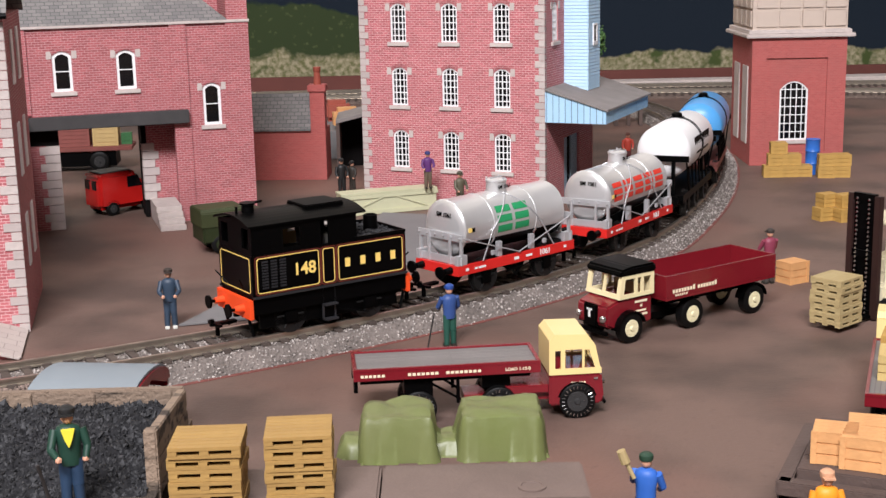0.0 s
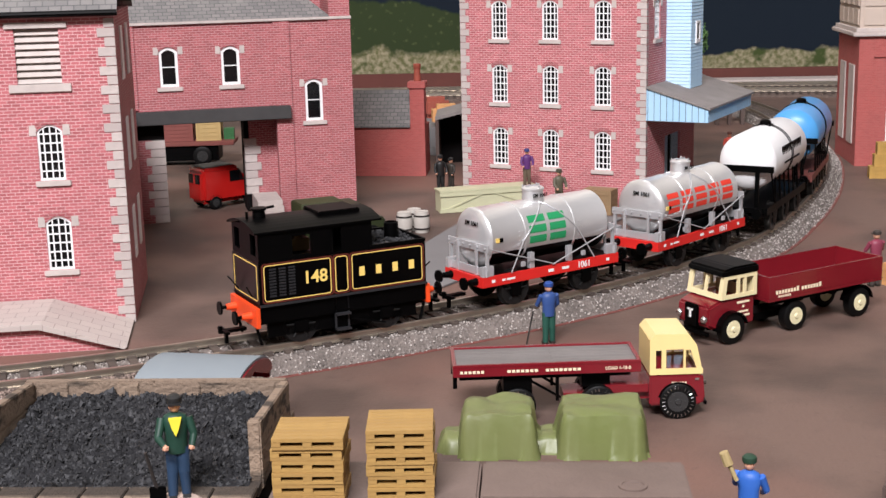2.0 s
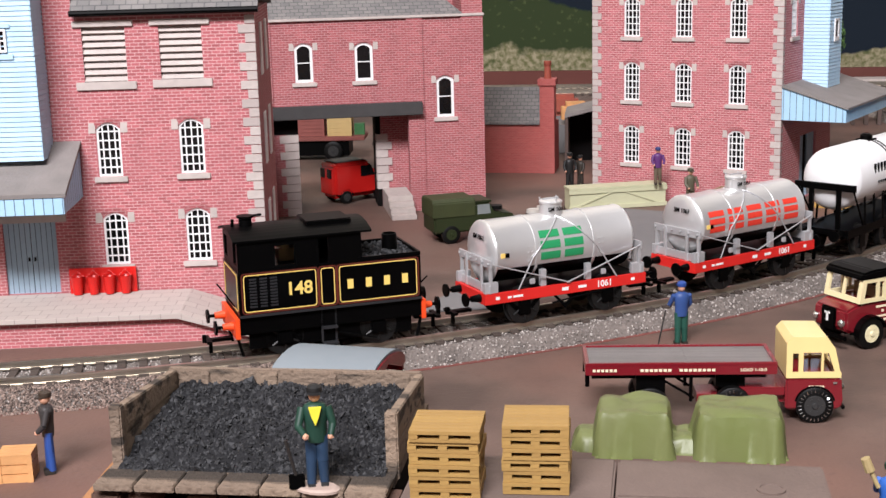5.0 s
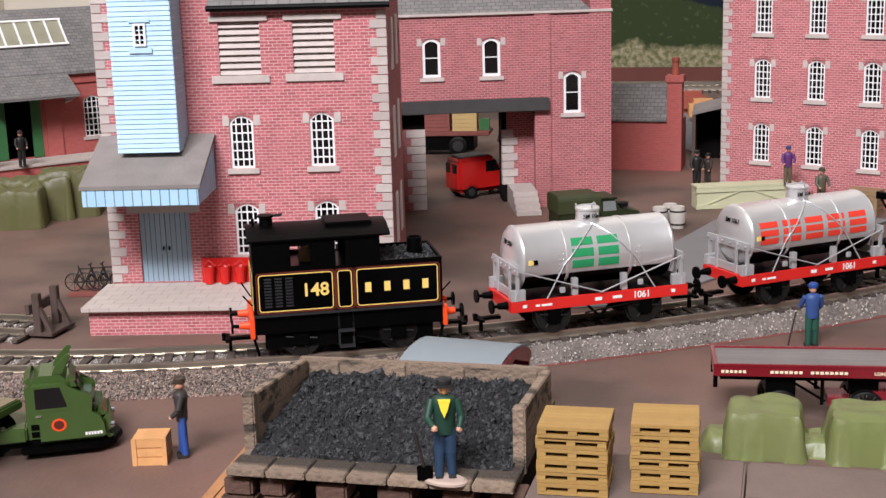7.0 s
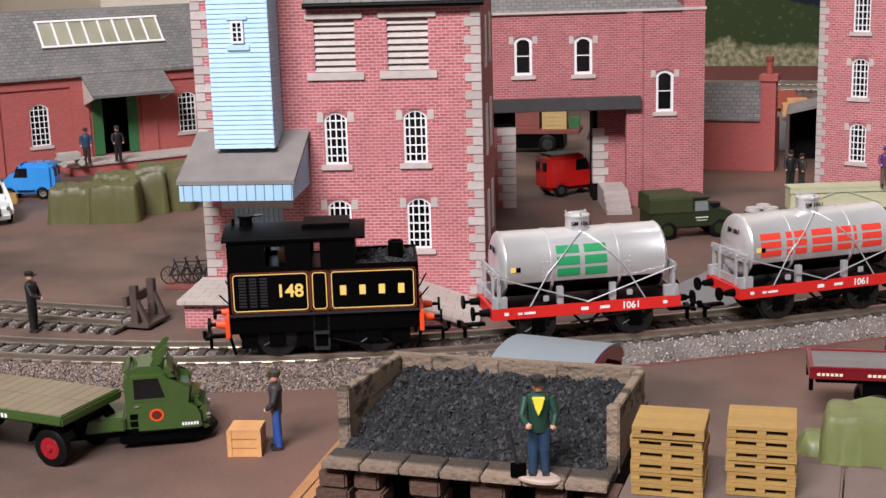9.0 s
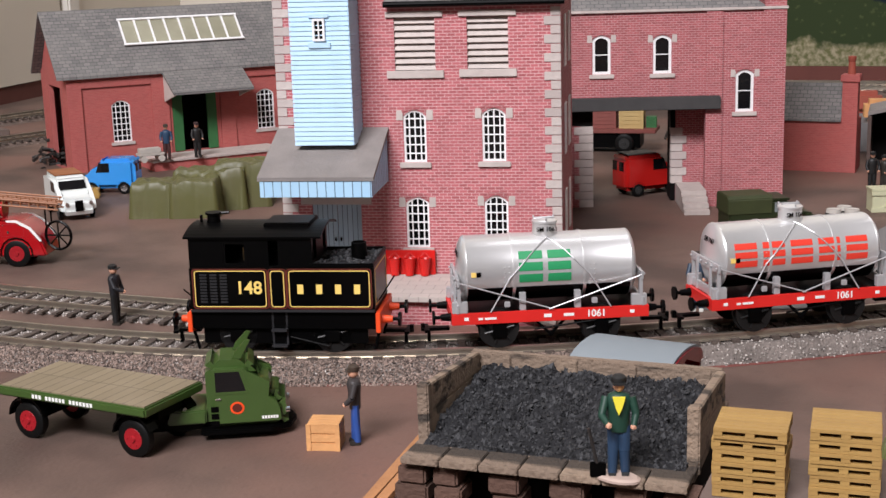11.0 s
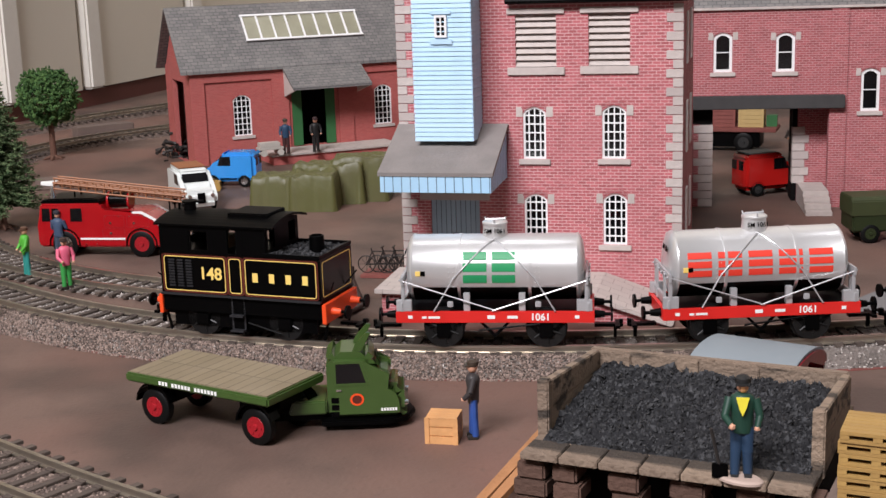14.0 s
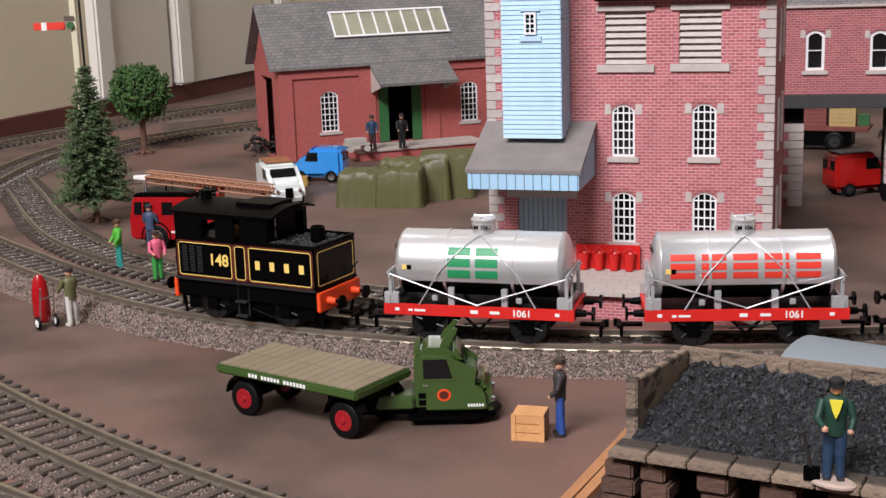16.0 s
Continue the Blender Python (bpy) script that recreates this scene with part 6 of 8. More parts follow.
    rows = [(-38 + 1.35 * i + (1.0 if i > 6 else 0), -37.1 + 1.35 * i + (1.0 if i > 6 else 0), 14.6, 15.8 + (0.4 if i in (0, 7) else 0)) for i in range(15)] + [(-24 + i, -23.4 + i, 13.4, 14.1) for i in range(6)]
    b = bars(body, "lettering", CREAM_TEXT, [(-x1, -x0, z0, z1) for x0, x1, z0, z1 in [(r[0] + 0, r[1], r[2], r[3]) for r in rows]], -11)
    b.matrix_basis = pose(0, 0, 0, 0, 0, 180)
    b = bars(low, "door_bars", CREAM_TEXT, [(3.0, 8.4, 13.0, 13.7), (5.4, 6.2, 11.4, 12.2), (3.4, 8.0, 9.8, 10.4), (3.0, 8.6, 8.4, 9.1)], -7.7)
    b.matrix_basis = pose(0, 0, 0, 0, 0, 180)
    return root


def scarab():
    """Green three-wheeled tractor with a planked flat trailer."""
    tr = thing("flat_trailer", -231, 289, 0, -6, "green flat trailer with a tan planked deck and red wheels", "trailer")
    bm = bmesh.new()
    box(bm, -26, 26, -12.6, 12.6, 12.6, 15.2, 0.5)
    bed = part("trailer_bed", bm, GREEN_VEH, tr)
    bm = bmesh.new()
    box(bm, -25, 25, -11.6, 11.6, 15.2, 15.5)
    part("deck", bm, DECK_TAN, bed, "tan planked deck")
    bm = bmesh.new()
    box(bm, -24, 24, -5, 5, 9.6, 12.6)
    for xx in (-17, 17):
        box(bm, xx - 4, xx + 4, -9, 9, 6.4, 12.6)
    part("underframe", bm, BLACK, tr)
    for xx in (-18, 19):
        for yy in (-8.6, 8.6):
            wheel(tr, xx, yy, 5.2, 2.8, HUB_RED)
            mudguard(tr, xx, yy - 1.9, yy + 1.9, 6.6, 5.8, a0=20, a1=175)
    bars(bed, "lettering", WHITE_PAINT, [(-13 + 1.2 * i, -12.2 + 1.2 * i, 13.3, 14.4) for i in range(18) if i not in (3, 10)], -12.6)
    root = thing("mechanical_horse", -203, 301, 0, 28, "glossy green three-wheeled tractor cab", "lorry")
    root.scale = (0.96, 0.94, 0.88)
    bm = bmesh.new()
    prism(bm, [(-1, 3.2), (20.0, 3.2), (22.4, 5.0), (22.0, 10.0), (20.6, 13.6), (17.6, 15.6), (15.2, 16.4), (12.8, 23.4), (11.2, 25.2), (0.8, 25.4), (-1, 23.8)], -8.8, 8.8, "y", 2.4)
    cab = part("cab", bm, GREEN_VEH, root, "rounded green cab", smooth=True)
    for yy, s in ((-8.82, -1), (8.82, 1)):
        bm = bmesh.new()
        prism(bm, [(1.6, 15.6), (10.6, 15.6), (8.8, 22.4), (1.6, 22.4)], yy - 0.05, yy + 0.05)
        part("side_window", bm, PANE, cab)
        bm = bmesh.new()
        panel(bm, [(1.0, 15.0), (11.4, 15.0), (9.3, 23.0), (1.0, 23.0)], [[(1.8, 15.8), (10.3, 15.8), (8.6, 22.2), (1.8, 22.2)]], yy - 0.12, yy + 0.1)
        part("window_frame", bm, GREEN_VEH, cab)
        bm = bmesh.new()
        cyl(bm, (7.6, yy - 0.06, 10.4), (7.6, yy + 0.06, 10.4), 2.0, seg=24)
        disc = part("crest", bm, ORANGE, cab, "round orange and dark crest")
        bm = bmesh.new()
        cyl(bm, (7.6, yy - 0.1, 10.4), (7.6, yy + 0.1, 10.4), 1.4, seg=20)
        part("crest_centre", bm, MAROON_LINE, disc)
        bm = bmesh.new()
        for k in range(3):
            box(bm, 0.2, 2.4, yy - 0.08, yy + 0.08, 4.8 + 2.3 * k, 6.6 + 2.3 * k)
        part("vent", bm, BLACK, cab)
        bm = bmesh.new()
        box(bm, 1.6, 3.2, yy - 0.4, yy + 0.4, 13.4, 13.9, 0.1)
        part("door_handle", bm, CHROME, cab)
    for yy in (-4.2, 4.2):
        bm = bmesh.new()
        vs = [bm.verts.new(v) for v in ((13.35, yy - 3.2, 22.2), (15.2, yy - 3.4, 17.0), (15.2, yy + 3.4, 17.0), (13.35, yy + 3.2, 22.2))]
        bm.faces.new(vs)
        vs = [bm.verts.new(v.co - Vector((0.4, 0, 0.2))) for v in vs]
        bm.faces.new(vs[::-1])
        part("windscreen", bm, PANE, cab)
    bm = bmesh.new()
    prism(bm, [(6.6, 25.2), (9.4, 25.2), (12.2, 31.0), (11.0, 31.4), (7.6, 27.6)], -6.0, -4.9, "y", 0.2)
    prism(bm, [(6.6, 25.2), (9.4, 25.2), (12.2, 31.0), (11.0, 31.4), (7.6, 27.6)], 3.4, 4.5, "y", 0.2)
    part("roof_vane", bm, GREEN_VEH, cab, "raised green roof horns")
    bm = bmesh.new()
    prism(bm, [(-3, -9.6), (17, -9.6), (22.5, -6.5), (24.4, 0), (22.5, 6.5), (17, 9.6), (-3, 9.6)], 2.0, 3.9, "z", 0.4)
    part("skirt", bm, BLACK, root)
    bm = bmesh.new()
    prism(bm, [(-12.5, 5.5), (-1.2, 5.5), (-1.2, 10.0), (-11.2, 10.0)], -8.0, 8.0, "y", 0.5)
    part("engine_cover", bm, GREEN_VEH, root)
    bm = bmesh.new()
    box(bm, -22, 0, -6, 6, 3.2, 6.4)
    part("chassis", bm, BLACK, root)
    wheel(root, 16, 0, 3.8, 3, HUB_RED)
    for yy in (-8, 8):
        bm = bmesh.new()
        cyl(bm, (21.2, yy * 0.8, 8.0), (22.4, yy * 0.8, 8.0), 1.0, 0.9, 12)
        part("headlight", bm, CHROME, cab)
    bars(cab, "plate_bars", WHITE_PAINT, [(14.4 + 0.8 * i, 15.0 + 0.8 * i, 6.4, 7.3) for i in range(6)], -8.85)


def van(name, x, y, rz, paint, label, L=34.0, H=20.0, W=14.5, dark_roof=None, bulge=True):
    """A small delivery van with a short bonnet; x runs forward."""
    root = thing(name, x, y, 0, rz, label, "van", "small road vehicles")
    bm = bmesh.new()
    h = H
    prism(bm, [(-L / 2, 3.2), (L / 2 - 1, 3.2), (L / 2, 5), (L / 2 - 0.6, h * 0.52), (L * 0.24, h * 0.60), (L * 0.14, h * 0.92), (L * 0.08, h), (-L / 2 + 1.6, h), (-L / 2, h * 0.9)], -W / 2, W / 2, "y", 2.2)
    body = part("body", bm, paint, root, smooth=True)
    for s in (-1, 1):
        yy = s * W / 2
        bm = bmesh.new()
        prism(bm, [(-1.5, h * 0.62), (L * 0.20, h * 0.62), (L * 0.135, h * 0.88), (-1.5, h * 0.88)], yy - 0.06, yy + 0.06)
        part("side_window", bm, PANE, body)
        bm = bmesh.new()
        cyl(bm, (L / 2 - 0.8, s * W * 0.33, h * 0.42), (L / 2 + 0.3, s * W * 0.33, h * 0.42), 1.2, 1.0, 12)
        part("headlight", bm, CHROME, body)
        for xx in (-L * 0.29, L * 0.29):
            wheel(root, xx, s * (W / 2 - 1.0), 3.6, 2.2, CHROME if paint is VAN_BLUE else HUB_DARK)
            mudguard(root, xx, min(yy, yy * 0.72), max(yy, yy * 0.72) + (0.3 if s > 0 else 0), 4.3, 3.6, BLACK_GLOSS if paint in (VAN_RED, VAN_WHITE) else paint)
        bm = bmesh.new()
        vs = [bm.verts.new(v) for v in ((-L / 2 - 0.04, s * 1.0, h * 0.62), (-L / 2 - 0.04, s * W * 0.36, h * 0.62), (-L / 2 - 0.04, s * W * 0.36, h * 0.84), (-L / 2 - 0.04, s * 1.0, h * 0.84))]
        bm.faces.new(vs)
        vs = [bm.verts.new(v.co + Vector((0.3, 0, 0))) for v in vs]
        bm.faces.new(vs[::-1])
        part("rear_window", bm, PANE, body)
    bm = bmesh.new()
    vs = [bm.verts.new(v) for v in ((L * 0.24 + 0.1, -W * 0.4, h * 0.62), (L * 0.24 + 0.1, W * 0.4, h * 0.62), (L * 0.145 + 0.25, W * 0.36, h * 0.89), (L * 0.145 + 0.25, -W * 0.36, h * 0.89))]
    bm.faces.new(vs)
    vs = [bm.verts.new(v.co - Vector((0.5, 0, 0.1))) for v in vs]
    bm.faces.new(vs[::-1])
    part("windscreen", bm, PANE, body)
    bm = bmesh.new()
    box(bm, L / 2 - 0.4, L / 2 + 0.5, -2.0, 2.0, 5.0, h * 0.5, 0.2)
    part("grille", bm, BLACK, body)
    if dark_roof:
        bm = bmesh.new()
        box(bm, -L / 2 + 2.4, L * 0.05, -W / 2 + 1.6, W / 2 - 1.6, h - 0.1, h + 0.5, 0.3)
        part("roof_panel", bm, dark_roof, body)
    return root


def light_truck():
    root = thing("light_truck", -91, 593, 0, 27, "dark olive green light truck with a canvas tilt", "truck", "small road vehicles")
    bm = bmesh.new()
    prism(bm, [(-20, 5), (17.5, 5), (18.5, 6.4), (18.5, 11.4), (8.0, 12.4), (7.0, 17.6), (-20, 17.6)], -8.4, 8.4, "y", 0.8)
    body = part("body", bm, DARK_GREEN, root, smooth=True)
    bm = bmesh.new()
    prism(bm, [(-8.8, 12.0), (-8.8, 18.8), (-7.6, 20.4), (7.6, 20.4), (8.8, 18.8), (8.8, 12.0)], -20.6, -0.5, "x", 0.4)
    part("canvas_tilt", bm, mat("olive_canvas", (0.034, 0.042, 0.013), 0.6, vary=0.2), root)
    bm = bmesh.new()
    box(bm, -0.3, 7.6, -8.2, 8.2, 17.6, 18.6, 0.4)
    part("roof", bm, DARK_GREEN, root)
    for s in (-1, 1):
        bm = bmesh.new()
        prism(bm, [(0.5, 12.6), (6.8, 12.6), (6.2, 17.0), (0.5, 17.0)], s * 8.42 - 0.05, s * 8.42 + 0.05)
        part("side_window", bm, mat("pale_glass", (0.18, 0.2, 0.2), 0.1), body)
        for xx in (-12, 12):
            wheel(root, xx, s * 7.2, 4.3, 2.6, DARK_GREEN)
        bm = bmesh.new()
        cyl(bm, (18.4, s * 5.6, 9.2), (19.2, s * 5.6, 9.2), 1.2, seg=12)
        part("headlight", bm, CHROME, body)
    bm = bmesh.new()
    lathe(bm, (0, 0, 0), [(-0.9, 1.2), (-0.9, 3.2), (0.9, 3.2), (0.9, 1.2)], 20)
    for v in bm.verts:
        v.co = Vector((12 + v.co.y, v.co.z * 0.95, 13.6 + v.co.x))
    part("spare_wheel", bm, RUBBER, root)
    bars(body, "plate_bars", WHITE_PAINT, [(0.8 + 1.0 * i, 1.5 + 1.0 * i, 9.4, 9.9) for i in range(6)] + [(1.4 + i, 2.0 + i, 8.2, 8.6) for i in range(5)], -8.45)


def fire_engine():
    """x runs forward, +y is the side towards the forecourt."""
    root = thing("fire_engine", -411.5, 459.5, 0, 197.3, "glossy red fire engine with a long brown wooden ladder", "fire engine", "small road vehicles")
    W = 9.0
    bm = bmesh.new()
    prism(bm, [(-31, 4.6), (29.5, 4.6), (30.7, 6), (30.4, 14), (28.6, 24.2), (0.5, 24.4), (-1.0, 20.6), (-18.5, 20.6), (-24.5, 17.2), (-29.0, 11.4), (-31, 6)], -W, W, "y", 0.8)
    body = part("body", bm, FIRE_RED, root, "red coachwork with a rounded tail", smooth=True)
    bm = bmesh.new()
    prism(bm, [(0.2, 24.3), (28.7, 24.1), (28.0, 25.6), (25, 26.4), (3, 26.6), (0.2, 25.8)], -W + 0.4, W - 0.4, "y", 0.5)
    part("roof", bm, BLACK_GLOSS, body, "glossy black cab roof")
    for s in (-1, 1):
        yy = s * W
        for x0, x1 in ((9.0, 14.6), (20.0, 23.4), (24.0, 28.0)):
            bm = bmesh.new()
            panel(bm, [(x0 - 0.5, 15.6), (x1 + 0.5, 15.6), (x1 + 0.2, 22.8), (x0 - 0.5, 22.8)], [[(x0, 16.2), (x1, 16.2), (x1 - 0.3, 22.2), (x0, 22.2)]], yy + 0.02 * s, yy + 0.22 * s)
            fr = part("window_frame", bm, FIRE_RED, body)
            bm = bmesh.new()
            prism(bm, [(x0, 16.2), (x1, 16.2), (x1 - 0.3, 22.2), (x0, 22.2)], yy - 0.05, yy + 0.05)
            part("side_window", bm, PANE, fr)
        for xx, hub in ((18, CHROME), (-18, HUB_RED)):
            wheel(root, xx, s * (W - 1.2), 6.0, 2.9, hub)
            mudguard(root, xx, yy - 1.7, yy + 0.5, 7.3, 6.0, BLACK_GLOSS, -8, 188)
        bm = bmesh.new()
        box(bm, -10.5, 10.5, yy - 0.3, yy + 0.3, 8.0, 8.8)
        part("trim", bm, WHITE_PAINT, body, "white side strip")
        for x0, x1, z0, z1 in ((-10.5, -1.0, 13.6, 19.0), (-22.0, -11.6, 13.6, 19.0), (-10.5, 0.0, 9.6, 13.0), (-10.5, 10.5, 5.0, 7.6)):
            bm = bmesh.new()
            frame_ring(bm, x0, x1, z0, z1, 0, 0.18, 0.5, 0.12)
            d = part("locker_door", bm, HUB_RED, body)
            d.matrix_basis = at(0, W + 0.02, 0, 180) if s > 0 else at(0, -W - 0.02, 0)
            if s > 0:
                for v in d.data.vertices:
                    v.co.x *= -1
        bm = bmesh.new()
        for x, z in ((-4, 15.6), (-15, 15.6), (-4, 11.0), (-24, 9.0)):
            cyl(bm, (x, yy - 0.3, z), (x, yy + 0.4, z), 0.55, seg=8)
        for x in (-8, -2, 3, 8, -13, -20):
            cyl(bm, (x, yy - 0.3, 18.6 if x < 0 else 6.0), (x, yy + 0.3, 18.6 if x < 0 else 6.0), 0.28, seg=6)
        tagged(part("handle", bm, CHROME, body, "small chrome locker handles"), kind="stuff")
        bm = bmesh.new()
        prism(bm, [(-14.5, 20.7), (-19.0, 20.8), (-25.2, 17.4), (-29.6, 11.5), (-28.6, 11.3), (-24.4, 16.6), (-18.6, 19.7), (-14.5, 19.9)], yy - 0.2, yy + 0.2)
        part("edge_strip", bm, WHITE_PAINT, body, "white strip round the tail")
    bm = bmesh.new()
    cyl(bm, (-10.2, 0, 24.4), (-1.6, 0, 24.4), 3.4, seg=22)
    reel = part("hose_reel", bm, BLACK_GLOSS, root, "black hose on a red reel")
    for x in (-11.2, -1.6):
        bm = bmesh.new()
        cyl(bm, (x, 0, 24.4), (x + 1.0, 0, 24.4), 4.0, seg=22)
        part("reel_end", bm, FIRE_RED, reel)
    # two-section ladder with trussed sides
    def along(x, up):
        return 30.2 + (x - 24) * 0.105 + up
    bm = bmesh.new()
    for yy in (-3.4, 3.4, -2.4, 2.4):
        lift = 0.0 if abs(yy) > 3 else 2.0
        for up in (0.0, 2.6):
            rod(bm, (-36, yy, along(-36, up + lift)), (24, yy, along(24, up + lift)), 0.42, 6)
        for k in range(16):
            x = -35 + 3.9 * k
            rod(bm, (x, yy, along(x, lift)), (x, yy, along(x, 2.6 + lift)), 0.28, 5)
    for k in range(16):
        x = -35 + 3.9 * k
        rod(bm, (x, -3.4, along(x, 1.2)), (x, 3.4, along(x, 1.2)), 0.3, 5)
    part("ladder", bm, LADDER, root, "long brown wooden ladder")
    bm = bmesh.new()
    prism(bm, [(24, -3.2), (26, -3.2), (31, -0.8), (31, 0.8), (26, 3.2), (24, 3.2)], 31.2, 32.8, "z", 0.2)
    part("ladder_head", bm, WHITE_PAINT, root)
    for x in (14, -30):
        bm = bmesh.new()
        for yy in (-3.4, 3.4):
            rod(bm, (x, yy, 17 if x < 0 else 25.5), (x, yy, along(x, 0)), 0.4)
        part("gantry", bm, BLACK, root)
    bm = bmesh.new()
    lathe(bm, (23.5, 5.4, 0), [(26.0, 1.5), (28.6, 1.1), (30.4, 0.7), (31.4, 0.4)], 12, "z")
    part("bell", bm, CHROME, root)
    bm = bmesh.new()
    for k in range(24):
        a, b = math.pi * k / 12, math.pi * (k + 1) / 12
        rod(bm, (0, 6.2 * math.cos(a), 6.2 * math.sin(a)), (0, 6.2 * math.cos(b), 6.2 * math.sin(b)), 0.6, 6)
    for k in range(8):
        a = math.pi * k / 4
        rod(bm, (0, 0, 0), (0, 5.8 * math.cos(a), 5.8 * math.sin(a)), 0.35, 5)
    w = part("ladder_wheel", bm, BLACK_GLOSS, root, "large spoked ladder carriage wheel", smooth=True)
    w.matrix_basis = pose(-35.5 * MM, 4.5 * MM, 13 * MM, 0, 0, 78)


def crate(x, y, z, rz, w, d, h, material, label, group="wooden crates"):
    root = thing("crate", x, y, z, rz, label, "crate", group)
    bm = bmesh.new()
    box(bm, -w / 2 + 0.3, w / 2 - 0.3, -d / 2 + 0.3, d / 2 - 0.3, 0, h - 0.3)
    part("body", bm, material, root)
    n = max(3, int(h / 2.2))
    for i in range(n):
        bm = bmesh.new()
        z0, z1 = h * i / n, h * (i + 0.86) / n
        panel_box = ((-w / 2, w / 2, -d / 2, -d / 2 + 0.35), (-w / 2, w / 2, d / 2 - 0.35, d / 2), (-w / 2, -w / 2 + 0.35, -d / 2 + 0.35, d / 2 - 0.35), (w / 2 - 0.35, w / 2, -d / 2 + 0.35, d / 2 - 0.35))
        for a, b, c, e in panel_box:
            box(bm, a, b, c, e, z0, z1)
        part("slat", bm, material, root)
    bm = bmesh.new()
    box(bm, -w / 2, w / 2, -0.45 * d / 4, 0.45 * d / 4, h - 0.3, h)
    top = mesh_of(bm, "lid_board", material)
    for i in range(4):
        piece("lid_board", top, root, 0, -d / 2 + d * (i + 0.45) / 4, 0)
    bm = bmesh.new()
    box(bm, 0, 1.25, -d / 2 - 0.25, -d / 2, 0, h)
    upright = mesh_of(bm, "batten", material)
    for x0 in (-w / 2 - 0.25, w / 2 - 1.0):
        piece("batten", upright, root, x0, 0, 0)
    return root


def pallet(material, w=15.0, d=14.0, h=2.5):
    root = thing("pallet", 0, 0, 0, 0, "tan plastic model pallet in a neat stack", "pallet", "stacked pallets")
    bm = bmesh.new()
    box(bm, -w / 2, w / 2, -0.9, 0.9, h - 0.8, h, 0.06)
    top = mesh_of(bm, "board", material)
    for i in range(7):
        piece("board", top, root, 0, -d / 2 + 0.9 + (d - 1.8) * i / 6, 0)
    bm = bmesh.new()
    box(bm, -0.9, 0.9, -d / 2, d / 2, 0.72, h - 0.81)
    bear = mesh_of(bm, "bearer", material)
    for x in (-w / 2 + 0.9, 0, w / 2 - 0.9):
        piece("bearer", bear, root, x, 0, 0)
    bm = bmesh.new()
    box(bm, -w / 2, w / 2, -1.0, 1.0, 0, 0.7, 0.06)
    low = mesh_of(bm, "board", material)
    for i in range(3):
        piece("board", low, root, 0, -d / 2 + 1.05 + (d - 2.1) * i / 2, 0)
    return root


def stack(material, x, y, z, rz, n, w=15.0, d=14.0, h=2.5, seed=1):
    rnd = random.Random(seed)
    first = pallet(material, w, d, h)
    first.matrix_basis = at(x, y, z, rz)
    for i in range(1, n):
        copy_thing(first, at(x + rnd.uniform(-0.3, 0.3), y + rnd.uniform(-0.3, 0.3), z + i * (h + 0.03), rz + rnd.uniform(-1.5, 1.5)))


def sheeted_load(x, y, z, rz, lumps, label, material, seed, slack=1.0):
    """A tarpaulin over boxes: a draped sheet with folds."""
    rnd = random.Random(seed)
    x0, x1 = min(a for a, *_ in lumps) - 3, max(b for _, b, *_ in lumps) + 3
    y0, y1 = min(c for _, _, c, *_ in lumps) - 3, max(d for _, _, _, d, _ in lumps) + 3
    nx, ny = int((x1 - x0) / 0.7), int((y1 - y0) / 0.7)
    bm = bmesh.new()
    grid = []
    for i in range(nx + 1):
        row = []
        for j in range(ny + 1):
            px, py = x0 + (x1 - x0) * i / nx, y0 + (y1 - y0) * j / ny
            hh = 0.0
            for a, b, c, d, h in lumps:
                dx, dy = max(a - px, px - b, 0), max(c - py, py - d, 0)
                dist = math.hypot(dx, dy)
                ridge = 1 - 2 * abs(noise.noise(Vector((px * 0.15 + py * 0.06, py * 0.15 - px * 0.05, seed))))
                fold = 0.94 + 0.30 * ridge / (slack * slack + 0.2)
                k = max(0.0, 1 - (dist * fold / 2.7) ** 4.0) if dist < 3.2 else 0
                hh = max(hh, h * k)
            hh -= 0.9 * slack * (1 - 2.2 * abs(noise.noise(Vector((px * 0.11 + 0.05 * py, py * 0.13, seed + 11))))) * (1 if hh > 3 else 0)
            hh += slack * (0.5 * noise.noise(Vector((px * 0.22, py * 0.22, seed + 3))) + 0.12 * noise.noise(Vector((px * 0.6, py * 0.6, seed + 7)))) * (1 if hh > 1 else 0.2)
            row.append(bm.verts.new((px + 0.3 * noise.noise(Vector((px * 0.5, hh, 2))), py + 0.25 * noise.noise(Vector((px * 0.3, hh * 0.2, seed))), max(0.02, hh))))
        grid.append(row)
    for i in range(nx):
        for j in range(ny):
            q = (grid[i][j], grid[i + 1][j], grid[i + 1][j + 1], grid[i][j + 1])
            if max(v.co.z for v in q) > 0.3:
                bm.faces.new(q)
    for v in [v for v in bm.verts if not v.link_faces]:
        bm.verts.remove(v)
    root = thing("sheeted_load", x, y, z, rz, label, "covered load")
    ob = part("tarpaulin", bm, material, root, smooth=True)
    return root


# ---- forecourt ----
flat_lorry(1.4, 363, 6, "maroon and cream articulated flat lorry with an empty grey deck")
dropside_lorry(56.5, 437.5, 214.7)
scarab()
van("delivery_van", -166, 688, 44, VAN_RED, "glossy red mail van standing beyond the arch", 36, 22, 16, mat("grey_roof", (0.10, 0.10, 0.10), 0.6))
light_truck()
van("delivery_van", -461, 628, 196, VAN_BLUE, "bright blue small van with rounded roof", 32, 20, 15)
van("delivery_van", -444, 566, -42, VAN_WHITE, "white delivery van with a brown ladder on top", 44, 21, 18, LADDER)
fire_engine()

